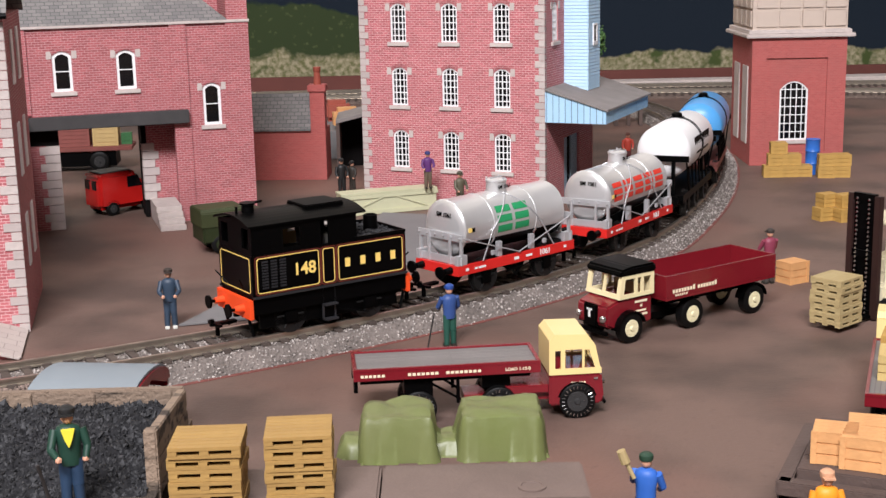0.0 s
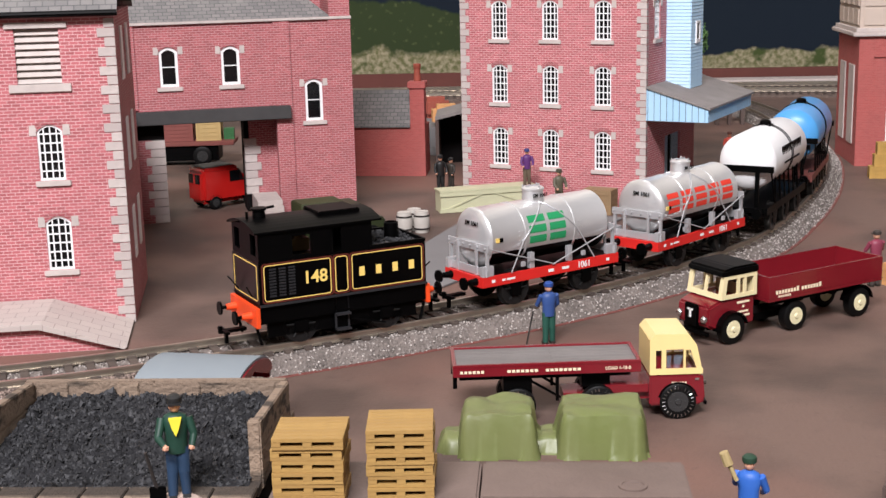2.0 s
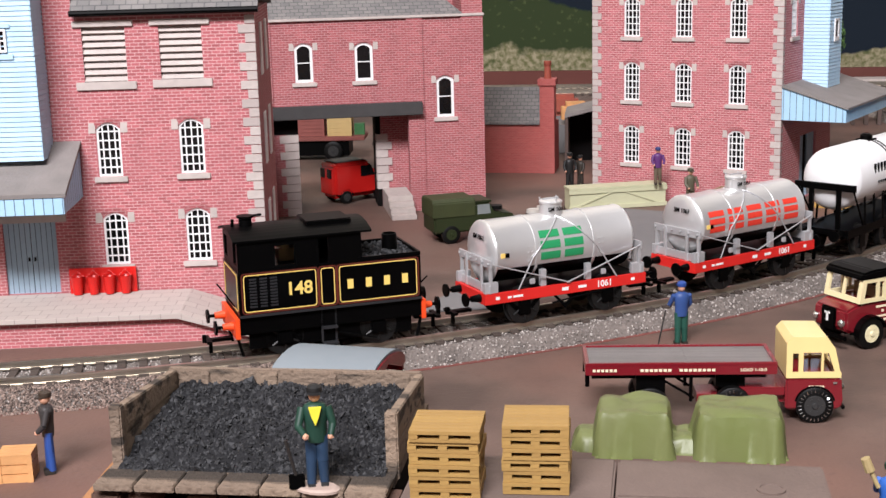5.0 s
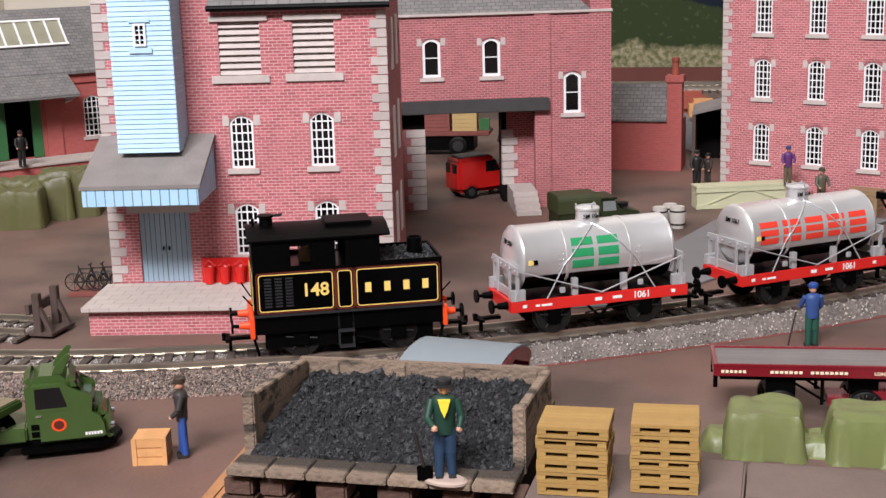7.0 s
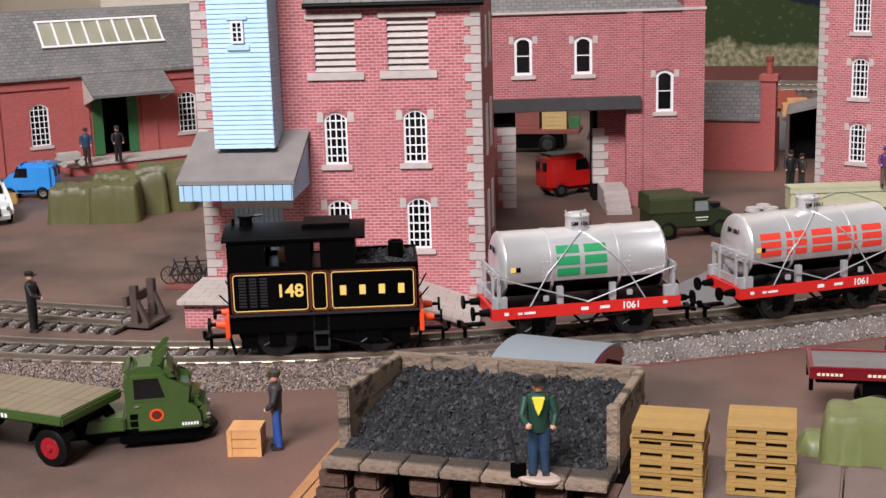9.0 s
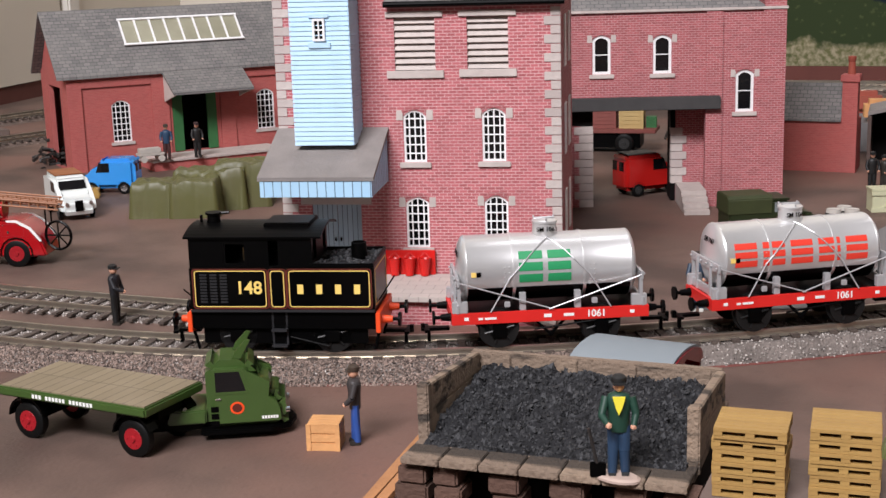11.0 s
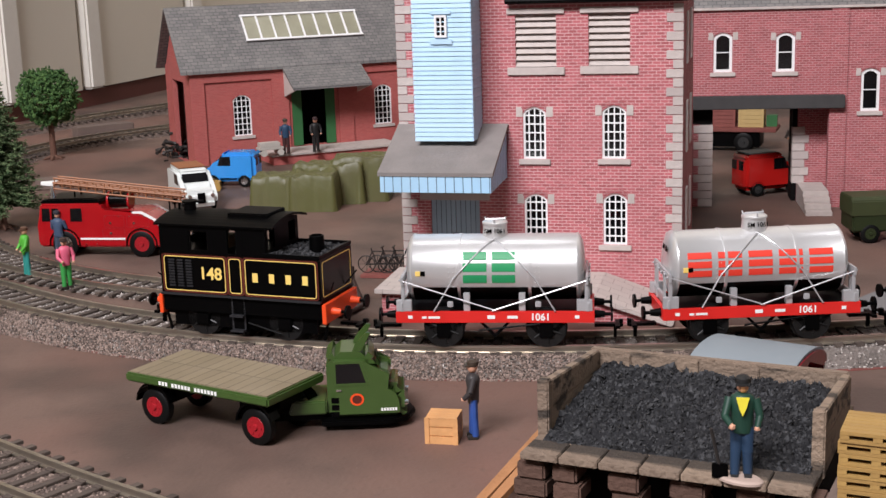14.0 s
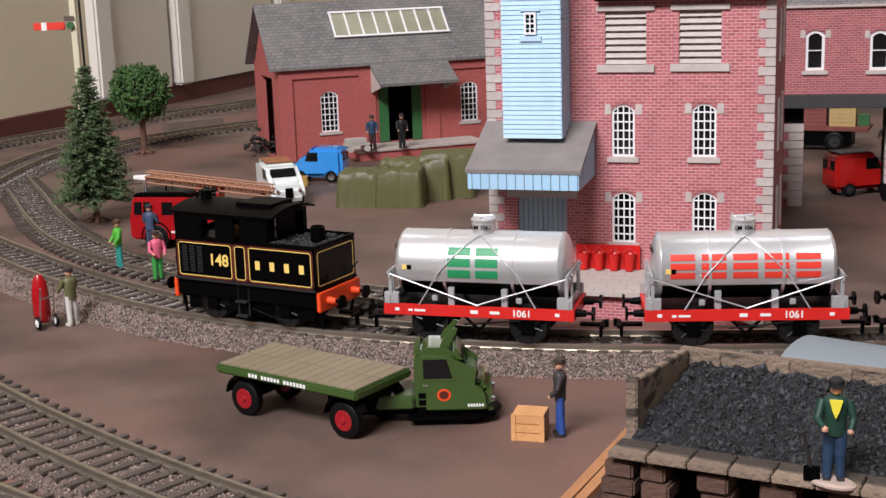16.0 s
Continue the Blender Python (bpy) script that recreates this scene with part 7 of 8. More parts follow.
crate(-167.5, 300, 0, 14, 8.6, 8.0, 7.4, CRATE, "orange-brown slatted wooden crate on the ground")
crate(135.5, 508, 0, 30, 9.5, 8, 8.6, CRATE, "orange-brown slatted crate held by a workman")
for i, (x, y, z) in enumerate(((186, 750, 0), (195, 750, 0), (204, 750, 0), (188.5, 750.5, 6.5), (197.8, 750.5, 6.5), (190, 751, 13.0), (215, 744, 0), (224, 745, 0), (215.5, 744.5, 6.5), (224.5, 745.5, 6.5))):
    crate(x, y, z, -4, 8.7, 8, 6.4, CRATE_TAN, "tan wooden crate in a pile by the water tower", "crates by the water tower")
for x, y, z in ((181, 626, 0), (189.6, 622, 0), (183, 628, 6.3), (190.6, 625, 6.3)):
    crate(x, y, z, 20, 8.2, 7, 6.2, CRATE_TAN, "tan slatted crate in a small pile", "small crate pile")
crate(29, 657, 0, -24, 15, 10, 12, mat("brown_box", (0.26, 0.17, 0.09), 0.7, vary=0.15), "brown wooden box beside the warehouse")
crate(79, 672, 0, -24, 16, 9, 8, CRATE_TAN, "tan crate beyond the warehouse corner")
drum = thing("drum", 211, 756, 0, 0, "bright blue steel drum standing among crates", "drum")
bm = bmesh.new()
lathe(bm, (0, 0, 0), [(0, 4.0), (6, 4.0), (6.3, 4.25), (6.8, 4.0), (13, 4.0), (13.3, 4.25), (13.8, 4.0), (19.6, 4.0), (19.9, 4.2), (19.5, 3.6)], 24, "z")
part("shell", bm, BLUE_DRUM, drum, smooth=True)

stack(PALLET, -48.6, 256.5, 20, 2, 6, 14.4, 13.0, 2.45, 1)
stack(PALLET, -30.6, 261.0, 20, 3, 6, 13.6, 13.0, 2.45, 2)
stack(PALLET_PALE, 133.5, 442.5, 2.2, 40, 7, 13.0, 12.0, 2.3, 3)
sheeted_load(0, 0, 20, 0, [(-17.6, -4.6, 278.6, 290, 10.4), (4.2, 19.2, 278.6, 291, 10.6), (-22, 19, 282, 288, 4.2)], "two lumps of cargo under a pale green tarpaulin on the quay", TARP_PALE, 4, 0.9)
sheeted_load(-385, 585, 0, 22, [(-25, 8, -13, 8, 18.5), (-4, 16, -16, 10, 19.5), (-6, 28, 4, 22, 21.5), (14, 40, 10, 32, 24)], "long heap of goods under a dull green tarpaulin", TARP, 9, 1.7)


def forklift():
    root = thing("fork_lift", 146, 455, 0, 214, "fork lift with a dark mast carrying pallets, partly in view", "fork lift")
    for yy in (-5.6, 5.6):
        bm = bmesh.new()
        box(bm, -1.2, 1.2, yy - 1.2, yy + 1.2, 0.6, 44, 0.2)
        part("mast_rail", bm, mat("dark_brown_mast", (0.030, 0.014, 0.012), 0.4), root)
        bm = bmesh.new()
        for k in range(26):
            bmesh.ops.create_icosphere(bm, subdivisions=1, radius=0.6, matrix=Matrix.Translation((1.3, yy * 0.45, 2.5 + 1.6 * k)))
        part("chain", bm, CHROME, root)
        bm = bmesh.new()
        box(bm, 1.3, 17, yy * 0.75 - 1, yy * 0.75 + 1, 1.0, 2.1)
        part("fork", bm, BLACK, root)
    bm = bmesh.new()
    for z in (1, 22, 42):
        box(bm, -1.0, 1.0, -4.38, 4.38, z, z + 2.4)
    box(bm, -0.8, 0.2, -4.38, 4.38, 3.4, 42)
    part("mast_bar", bm, BLACK, root)
    bm = bmesh.new()
    prism(bm, [(-26, 4), (-2, 4), (-2, 13), (-12, 14), (-13, 20), (-26, 20)], -8, 8, "y", 1.2)
    part("body", bm, DULL_WHITE, root)
    bm = bmesh.new()
    for x in (-22, -4):
        for yy in (-6.8, 6.8):
            rod(bm, (x, yy, 12), (x, yy, 34), 0.7)
    box(bm, -23, -3, -7.5, 7.5, 33.5, 35, 0.4)
    part("overhead_guard", bm, DULL_WHITE, root)
    for x in (-21, -5):
        for yy in (-7.4, 7.4):
            wheel(root, x, yy, 4.2, 3.0, MAROON)


forklift()
flat_lorry(123.5, 346, 70, "maroon flat lorry loaded with tan crates at the layout edge", False)
crate(118.5, 338, 17.2, 70, 11, 9, 7, mat("pale_yellow_crate", (0.52, 0.38, 0.15), 0.65, vary=0.12), "pale yellow crate on a lorry deck", "crates on the lorry")
crate(125, 355, 17.2, 66, 11, 9, 7, CRATE_TAN, "tan crate on a lorry deck", "crates on the lorry")


# ---- coal staithe and quay ----
def staithe():
    root = thing("coal_staithe", -93, 251, 0, 1, "weathered timber coal bunker full of coal on stone legs", "coal bunker")
    bm = bmesh.new()
    box(bm, -4.4, 4.4, 0, 9, 0, 1.6, 0.2)
    me = mesh_of(bm, "plank", OLD_WOOD)
    for i in range(7):
        piece("plank", me, root, -27.4 + 9.15 * i, 0.6, 18.4)
    bm = bmesh.new()
    box(bm, -32, 32, 9.6, 58, 17.5, 19.6)
    part("floor", bm, OLD_WOOD, root)
    rnd = random.Random(8)
    bm = bmesh.new()
    box(bm, -33.0, 31.0, 0, 2.4, 0, 4.7, 0.3)
    long_board = mesh_of(bm, "plank", OLD_WOOD)
    for i in range(2):
        piece("plank", long_board, root, 0.3 * i, 52.4 + 0.25 * i, 19.7 + 4.75 * i)
    bm = bmesh.new()
    box(bm, -2.6, 2.6, 0, 0.6, 0, 3.8, 0.2)
    plate = mesh_of(bm, "block", OLD_WOOD)
    for x, z in ((-24.5, 25.0), (-7.2, 25.2), (7.8, 24.9), (26.0, 25.1), (-15.8, 20.6), (17.2, 20.8)):
        piece("block", plate, root, x, 51.9, z)
    for s in (-1, 1):
        for low in (True, False):
            bm = bmesh.new()
            prism(bm, [(16.0, 19.7), (52.2, 19.7), (52.2, 24.4), (16.0, 25.6)] if low else [(16.2, 25.7), (52.0, 24.5), (52.0, 29.2), (16.2, 32.2)], s * 31.0 - 1.1, s * 31.0 + 1.1, "x", 0.25)
            part("plank", bm, OLD_WOOD, root)
        bm = bmesh.new()
        box(bm, s * 31.0 - 1.4, s * 31.0 + 1.4, 13.4, 16.0, 17.5, 33.0, 0.35)
        part("post", bm, OLD_WOOD, root)
    # legs of rough stones
    for k, x in enumerate((-30, -22, -8, 6, 20, 30)):
        for i in range(4):
            bm = bmesh.new()
            w = rnd.uniform(5.5, 8.0)
            box(bm, -w / 2, w / 2, 0, 8, 0.1, 4.2, 0.5)
            part("stone", bm, RUSTIC, root).matrix_basis = at(x + rnd.uniform(-0.6, 0.6), 2.6 + rnd.uniform(-0.5, 0.5), 4.3 * i)
    # added near-black block for the shade between the legs
    bm = bmesh.new()
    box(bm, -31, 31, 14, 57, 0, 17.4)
    part("shade_core", bm, SHADE_BLACK, root)
    # heap, rising to the back boards, with clods and hollows
    def heap(x, y):
        v = max(0.0, min(1.0, (y - 10) / 38))
        edge = min(1.0, (30.2 - abs(x)) / 5 + 0.45)
        rough = 1.5 * noise.noise(Vector((x * 0.16, y * 0.16, 1))) + 1.5 * noise.noise(Vector((x * 0.42, y * 0.42, 4))) + 1.0 * (1 - 2 * abs(noise.noise(Vector((x * 0.8, y * 0.8, 9)))))
        return 19.5 + 5.6 * (v ** 0.75) * edge + rough * min(1.0, v * 6)
    bm = bmesh.new()
    n, m = 124, 90
    g = []
    for i in range(n + 1):
        row = []
        for j in range(m + 1):
            x, y = -29.9 + 59.8 * i / n, 9.5 + 42.8 * j / m
            row.append(bm.verts.new((x, y + (1.5 * noise.noise(Vector((x * 0.2, 0, 5))) if j == 0 else 0), heap(x, y) if j else 19.5)))
        g.append(row)
    for i in range(n):
        for j in range(m):
            bm.faces.new((g[i][j], g[i + 1][j], g[i + 1][j + 1], g[i][j + 1]))
    part("coal_bed", bm, COAL_BED, root, "heap of black coal")
    verts, faces = [], []
    for _ in range(5200):
        x, y = rnd.uniform(-29.6, 29.6), 9.0 + 43 * rnd.random()
        if y < 10.5 and rnd.random() < 0.6:
            continue
        big = max(0.0, noise.noise(Vector((x * 0.3, y * 0.3, 17))))
        r = rnd.uniform(0.35, 0.9) + 1.8 * big * rnd.random()
        z = heap(x, y) + rnd.uniform(-0.25, 0.3)
        q = Euler((rnd.uniform(0, 6), rnd.uniform(0, 6), rnd.uniform(0, 6))).to_matrix()
        k = len(verts)
        for u in ((1, 0, 0), (-1, 0, 0), (0, 0.7, 0), (0, -0.7, 0), (0, 0, 0.4), (0, 0, -0.4)):
            verts.append((Vector((x, y, z)) + q @ (Vector(u) * r * rnd.uniform(0.6, 1.2))) * MM)
        for f in ((0, 2, 4), (2, 1, 4), (1, 3, 4), (3, 0, 4), (2, 0, 5), (1, 2, 5), (3, 1, 5), (0, 3, 5)):
            faces.append(tuple(k + i for i in f))
    me = bpy.data.meshes.new("coal")
    me.from_pydata([tuple(v) for v in verts], [], faces)
    me.materials.append(COAL)
    ob = new("coal", me)
    ob.parent = root
    tagged(ob, kind="stuff")
    # leaning planks at the side
    prop = thing("leaning_plank", -136, 286, 0, 0, "ginger broken planks leaning on the bunker side", "plank")
    for dx, dz in ((0, 0), (4, 1.0)):
        bm = bmesh.new()
        prism(bm, [(-5.0 + dx, 255 - 286), (-2.6 + dx, 254 - 286), (7.6 + dx, 295 - 286), (4.6 + dx, 297 - 286)], 0, 1.6, "z")
        for v in bm.verts:
            v.co.z += max(0.0, (v.co.y + 31) * 0.36) + dz
        part("plank", bm, PLANK, prop)


def quay():
    root = thing("quay", 0, 0, 0, 0, "low stone quay with worn brown slabs and iron covers", "quay", kind="structure")
    bm = bmesh.new()
    box(bm, -58, 29, 120, 276, 0, 16.4)
    part("quay_wall", bm, RUSTIC, root)
    cuts = ((-58, -14.6, 231, 276), (-14.2, 29, 256, 276), (-14.2, 9, 231, 255.4), (9.4, 29, 231, 255.4), (-58, -20, 180, 230.5), (-19.6, 29, 180, 230.5))
    for a, b, c, d in cuts:
        bm = bmesh.new()
        box(bm, a, b, c, d, 16.4, 19.9, 0.5)
        part("slab", bm, QUAY_TOP, root)
    for x, y in ((17.2, 262), (-0.5, 252)):
        bm = bmesh.new()
        lathe(bm, (x, y, 0), [(19.8, 3.0), (20.3, 3.0), (20.35, 2.3), (20.1, 2.2)], 24, "z")
        part("cover", bm, QUAY_TOP, root, "round iron cover")


def timber_deck():
    root = thing("timber_deck", 96, 287, 0, -24, "dark stained timber loading deck of heavy planks", "loading deck")
    for i in range(4):
        bm = bmesh.new()
        box(bm, -14, 30, -16 + 9 * i, -7.4 + 9 * i, 13.4, 16.2, 0.3)
        part("plank", bm, DARK_WOOD, root)
    for i in range(3):
        bm = bmesh.new()
        box(bm, -17.5, 30, -20, -17 + 0.2 * i, 2 + 4.4 * i, 5.4 + 4.4 * i, 0.3)
        part("beam", bm, DARK_WOOD, root)
        bm = bmesh.new()
        box(bm, -18, -15 + 0.2 * i, -19.5, 20, 2 + 4.4 * i, 5.4 + 4.4 * i, 0.3)
        part("beam", bm, DARK_WOOD, root)
    # filler box under the planks, shade put in as near-black
    bm = bmesh.new()
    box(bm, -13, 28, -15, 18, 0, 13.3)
    part("shade_core", bm, SHADE_BLACK, root)
    for x, y, r in ((86.5, 283, -20), (95.5, 287, -18), (106, 291, -18), (92, 279, -24)):
        crate(x, y, 16.3, r, 9.6, 8.4, 7.6, CRATE, "orange-brown slatted crate on a dark timber deck", "crates on the timber deck")


staithe()
quay()
timber_deck()

# canvas-roofed hut behind the bunker
hut = thing("covered_cart", -92, 340, 0, -7, "maroon cart with an arched grey canvas roof", "cart")
bm = bmesh.new()
pts = [(-15.0 * math.cos(math.pi * i / 12), 17.0 + 6.0 * math.sin(math.pi * i / 12) ** 0.8) for i in range(13)]
prism(bm, pts + [(y, z - 0.7) for y, z in pts[::-1]], -14.8, 13.8, "x")
part("canvas_roof", bm, CANVAS, hut, "arched plain grey canvas", smooth=True)
bm = bmesh.new()
for y in (-14.2, 14.2):
    box(bm, -14.6, 13.8, y - 0.6, y + 0.6, 14.4, 17.0)
    for x in (-13.4, 12.6):
        box(bm, x - 0.7, x + 0.7, y - 0.5, y + 0.5, 0, 14.4)
for x in (-14.4, 13.4):
    panel_pts = [(-15.0 * math.cos(math.pi * i / 12), 16.6 + 5.6 * math.sin(math.pi * i / 12) ** 0.8) for i in range(13)]
    prism(bm, panel_pts + [(11.0, 16.4), (0, 20.4), (-11.0, 16.4)], x, x + 0.9, "x")
part("frame", bm, MAROON, hut, "maroon painted frame")
bm = bmesh.new()
box(bm, -14, 13, -13, 13, 3, 8)
part("body", bm, MAROON, hut)
for x in (-9, 9):
    for y in (-13.4, 13.4):
        wheel(hut, x, y, 4.0, 1.6, HUB_RED)


# ---- other tracks ----
front_line, _ = track([(-700, 505), (-600, 400), (-500, 330), (-420, 289), (-355, 263), (-312, 247), (-262, 232), (-220, 222), (-180, 215), (-130, 210), (-60, 207)], 2.6, "front line of nickel rails on brown ballast", 13, 13, BALLAST_BROWN, BED_BROWN, 30000, seed=11, grain=0.55)
track([(-420, 232), (-340, 210), (-285, 199), (-230, 190), (-180, 184), (-120, 180)], 2.4, "nearest line of rails on brown ballast", 13, 12, BALLAST_BROWN, BED_BROWN, 12000, seed=12, grain=0.55)
# siding behind the main line, ending at a buffer stop by the mill
track([(-690, 590), (-640, 560), (-585, 520), (-530, 478), (-480, 444), (-430, 421), (-380, 409), (-330, 406), (-264, 405.5)], 0.9, "siding of nickel rails sunk in grey stones", 10, 10, BALLAST, BED, 12000, seed=13, shoulder=3.0, grain=0.6)
track([(-620, 600), (-660, 655), (-668, 740), (-640, 830), (-610, 900)], 2.4, "weathered back siding beside the goods shed", 12, 12, BALLAST_BROWN, BED_BROWN, 2500, seed=14)
track([(-760, 560), (-768, 680), (-760, 800), (-740, 920), (-700, 1060), (-600, 1180)], 3.0, "far weathered main line before the wall", 12, 12, BALLAST_BROWN, BED_BROWN, 2500, seed=15)
track([(-360, 1215), (-100, 1222), (200, 1220), (500, 1190), (800, 1120)], 3.0, "far weathered line before the backscene", 12, 12, BALLAST_BROWN, BED_BROWN, 2500, seed=16)
track([(-360, 1170), (-100, 1180), (200, 1172), (420, 1120), (520, 1040)], 3.0, "far curved line beyond the warehouse", 12, 12, BALLAST_BROWN, BED_BROWN, 2500, seed=17)

# brown ballast strewn over the shoulder of the left-hand curve
scatter("ballast", Line(MAIN[3:12]), (9.4, 19), 38000, lambda a: 0.3 + max(0.0, 5.2 * (1 - max(0.0, a - 12.5) / 5)) if a < 17.5 else 0.1, BALLAST_BROWN, 0.55, main_track, 21)
bm = bmesh.new()
box(bm, 100, 900, 1236, 1262, 0, 7, 1)
tagged(part("pavement", bm, STONE), "long pale far platform edge before the backscene", "platform", kind="structure")

# buffer stop
stop = thing("buffer_stop", -260, 406, 1.0, 0, "dark timber buffer stop at the siding end", "buffer stop")
for y in (-6, 6):
    bm = bmesh.new()
    box(bm, -1.4, 1.4, y - 1.2, y + 1.2, 0, 15, 0.2)
    part("post", bm, DARK_WOOD, stop)
    bm = bmesh.new()
    prism(bm, [(0, 10), (1.6, 10), (6, 0), (4.4, 0)], y - 0.8, y + 0.8, "y")
    part("strut", bm, DARK_WOOD, stop)
bm = bmesh.new()
box(bm, -3.2, -1.5, -9, 9, 7.8, 11.4, 0.2)
part("beam", bm, DARK_WOOD, stop)
bm = bmesh.new()
box(bm, -3, 6, -8, 8, 0, 1.2, 0.2)
part("base", bm, DARK_WOOD, stop)

# bicycles beside the mill
base = thing("bicycle_stand", -268, 462, 0, 12, "row of dark bicycles on a brown kerbed stand", "bicycle rack")
bm = bmesh.new()
box(bm, -13, 14, -6, 6, 0, 1.4, 0.2)
part("plinth", bm, CHASSIS_BROWN, base)
for k in range(4):
    bm = bmesh.new()
    ox, oy = -7 + 4.4 * k, -2 + 1.2 * k
    for dx in (-4.2, 4.2):
        for i in range(16):
            a0, a1 = 2 * math.pi * i / 16, 2 * math.pi * (i + 1) / 16
            rod(bm, (ox + dx + 3.6 * math.cos(a0), oy, 5.0 + 3.6 * math.sin(a0)), (ox + dx + 3.6 * math.cos(a1), oy, 5.0 + 3.6 * math.sin(a1)), 0.28, 5)
        for i in range(4):
            a0 = math.pi * i / 4
            rod(bm, (ox + dx - 3.5 * math.cos(a0), oy, 5.0 - 3.5 * math.sin(a0)), (ox + dx + 3.5 * math.cos(a0), oy, 5.0 + 3.5 * math.sin(a0)), 0.1, 4)
    for p, q in (((-4.2, 5), (-1.6, 10.4)), ((-1.6, 10.4), (3.0, 10.4)), ((3.0, 10.4), (4.2, 5)), ((-1.6, 10.4), (0.2, 5)), ((0.2, 5), (3.0, 10.4)), ((-4.2, 5), (0.2, 5)), ((3.0, 10.4), (2.8, 12.4)), ((-1.8, 10.4), (-2.0, 11.8))):
        rod(bm, (ox + p[0], oy, p[1]), (ox + q[0], oy, q[1]), 0.32, 5)
    rod(bm, (ox + 2.8, oy - 2, 12.4), (ox + 2.8, oy + 2, 12.4), 0.3, 5)
    part("bicycle", bm, BIKE, base)

# open crate of pale green boards, barrels, road card
box_ = thing("packing_case", -28.2, 671.2, 0, 20, "large pale green packing case with crossed boards", "packing case")
bm = bmesh.new()
box(bm, -25, 25, -5, 5, 0, 10.5, 0.2)
part("body", bm, CRATE_GREEN, box_)
bm = bmesh.new()
prism(bm, [(-25.4, -5.4), (25.4, -5.4), (25.4, 5.4), (-25.4, 5.4)], 10.52, 11.4, "z")
for z0, z1 in ((0.2, 2.2), (8.4, 10.4)):
    box(bm, -25.6, 25.6, -5.7, -5.02, z0, z1)
for p, q in (((-25, 1), (0, 9.5)), ((0, 9.5), (25, 1))):
    prism(bm, [(p[0], p[1]), (p[0] + 2, p[1]), (q[0], q[1]), (q[0] - 2, q[1])], -5.6, -5.02)
part("board", bm, CRATE_GREEN, box_)
for i, (x, y) in enumerate(((-64, 612), (-56, 614), (-60, 620))):
    b = thing("barrel", x, y, 0, 0, "pale grey barrel in a group on the yard", "barrel", "yard barrels")
    bm = bmesh.new()
    lathe(bm, (0, 0, 0), [(0, 3.2), (2.5, 3.7), (5, 3.9), (7.5, 3.7), (10, 3.2), (9.6, 2.8)], 18, "z")
    part("shell", bm, BARREL, b, smooth=True)
    bm = bmesh.new()
    for z in (2, 8):
        lathe(bm, (0, 0, z), [(-0.4, 3.75), (0.4, 3.75)], 18, "z")
    part("hoop", bm, BIKE, b)
bm = bmesh.new()
prism(bm, [(-95, 462), (-60, 472), (40, 640), (-30, 664), (-60, 560)], 0.3, 0.9, "z")
tagged(part("pavement", bm, GREY_ROAD), "flat grey card roadway across the yard", "roadway", kind="structure")

# flat wagon with boxes beyond the arch
w = thing("flat_wagon", -226, 832, 0, 6, "rusty brown flat wagon with a tan box beyond the arch", "wagon")
bm = bmesh.new()
box(bm, -45, 34, -12, 12, 12.5, 15, 0.3)
part("deck", bm, CHASSIS_BROWN, w)
bm = bmesh.new()
box(bm, -40, 24, -10, 10, 3, 12.4)
part("underframe", bm, BLACK, w)
for xx in (-25, 14):
    wheel(w, xx, -10.5, 6, 3, HUB_DARK)
    wheel(w, xx, 10.5, 6, 3, HUB_DARK)
crate(-208, 833, 15.1, 6, 15, 14, 13, mat("straw_box", (0.46, 0.33, 0.14), 0.7, vary=0.1), "straw-coloured box on a flat wagon", "wagon load")
crate(-236, 831, 15.1, 6, 36, 14, 12, CHASSIS_BROWN, "dull red box on a flat wagon", "wagon load")
crate(-196, 835, 15.1, 6, 6, 6, 7, GREEN_DOOR, "small green box on a flat wagon", "wagon load")


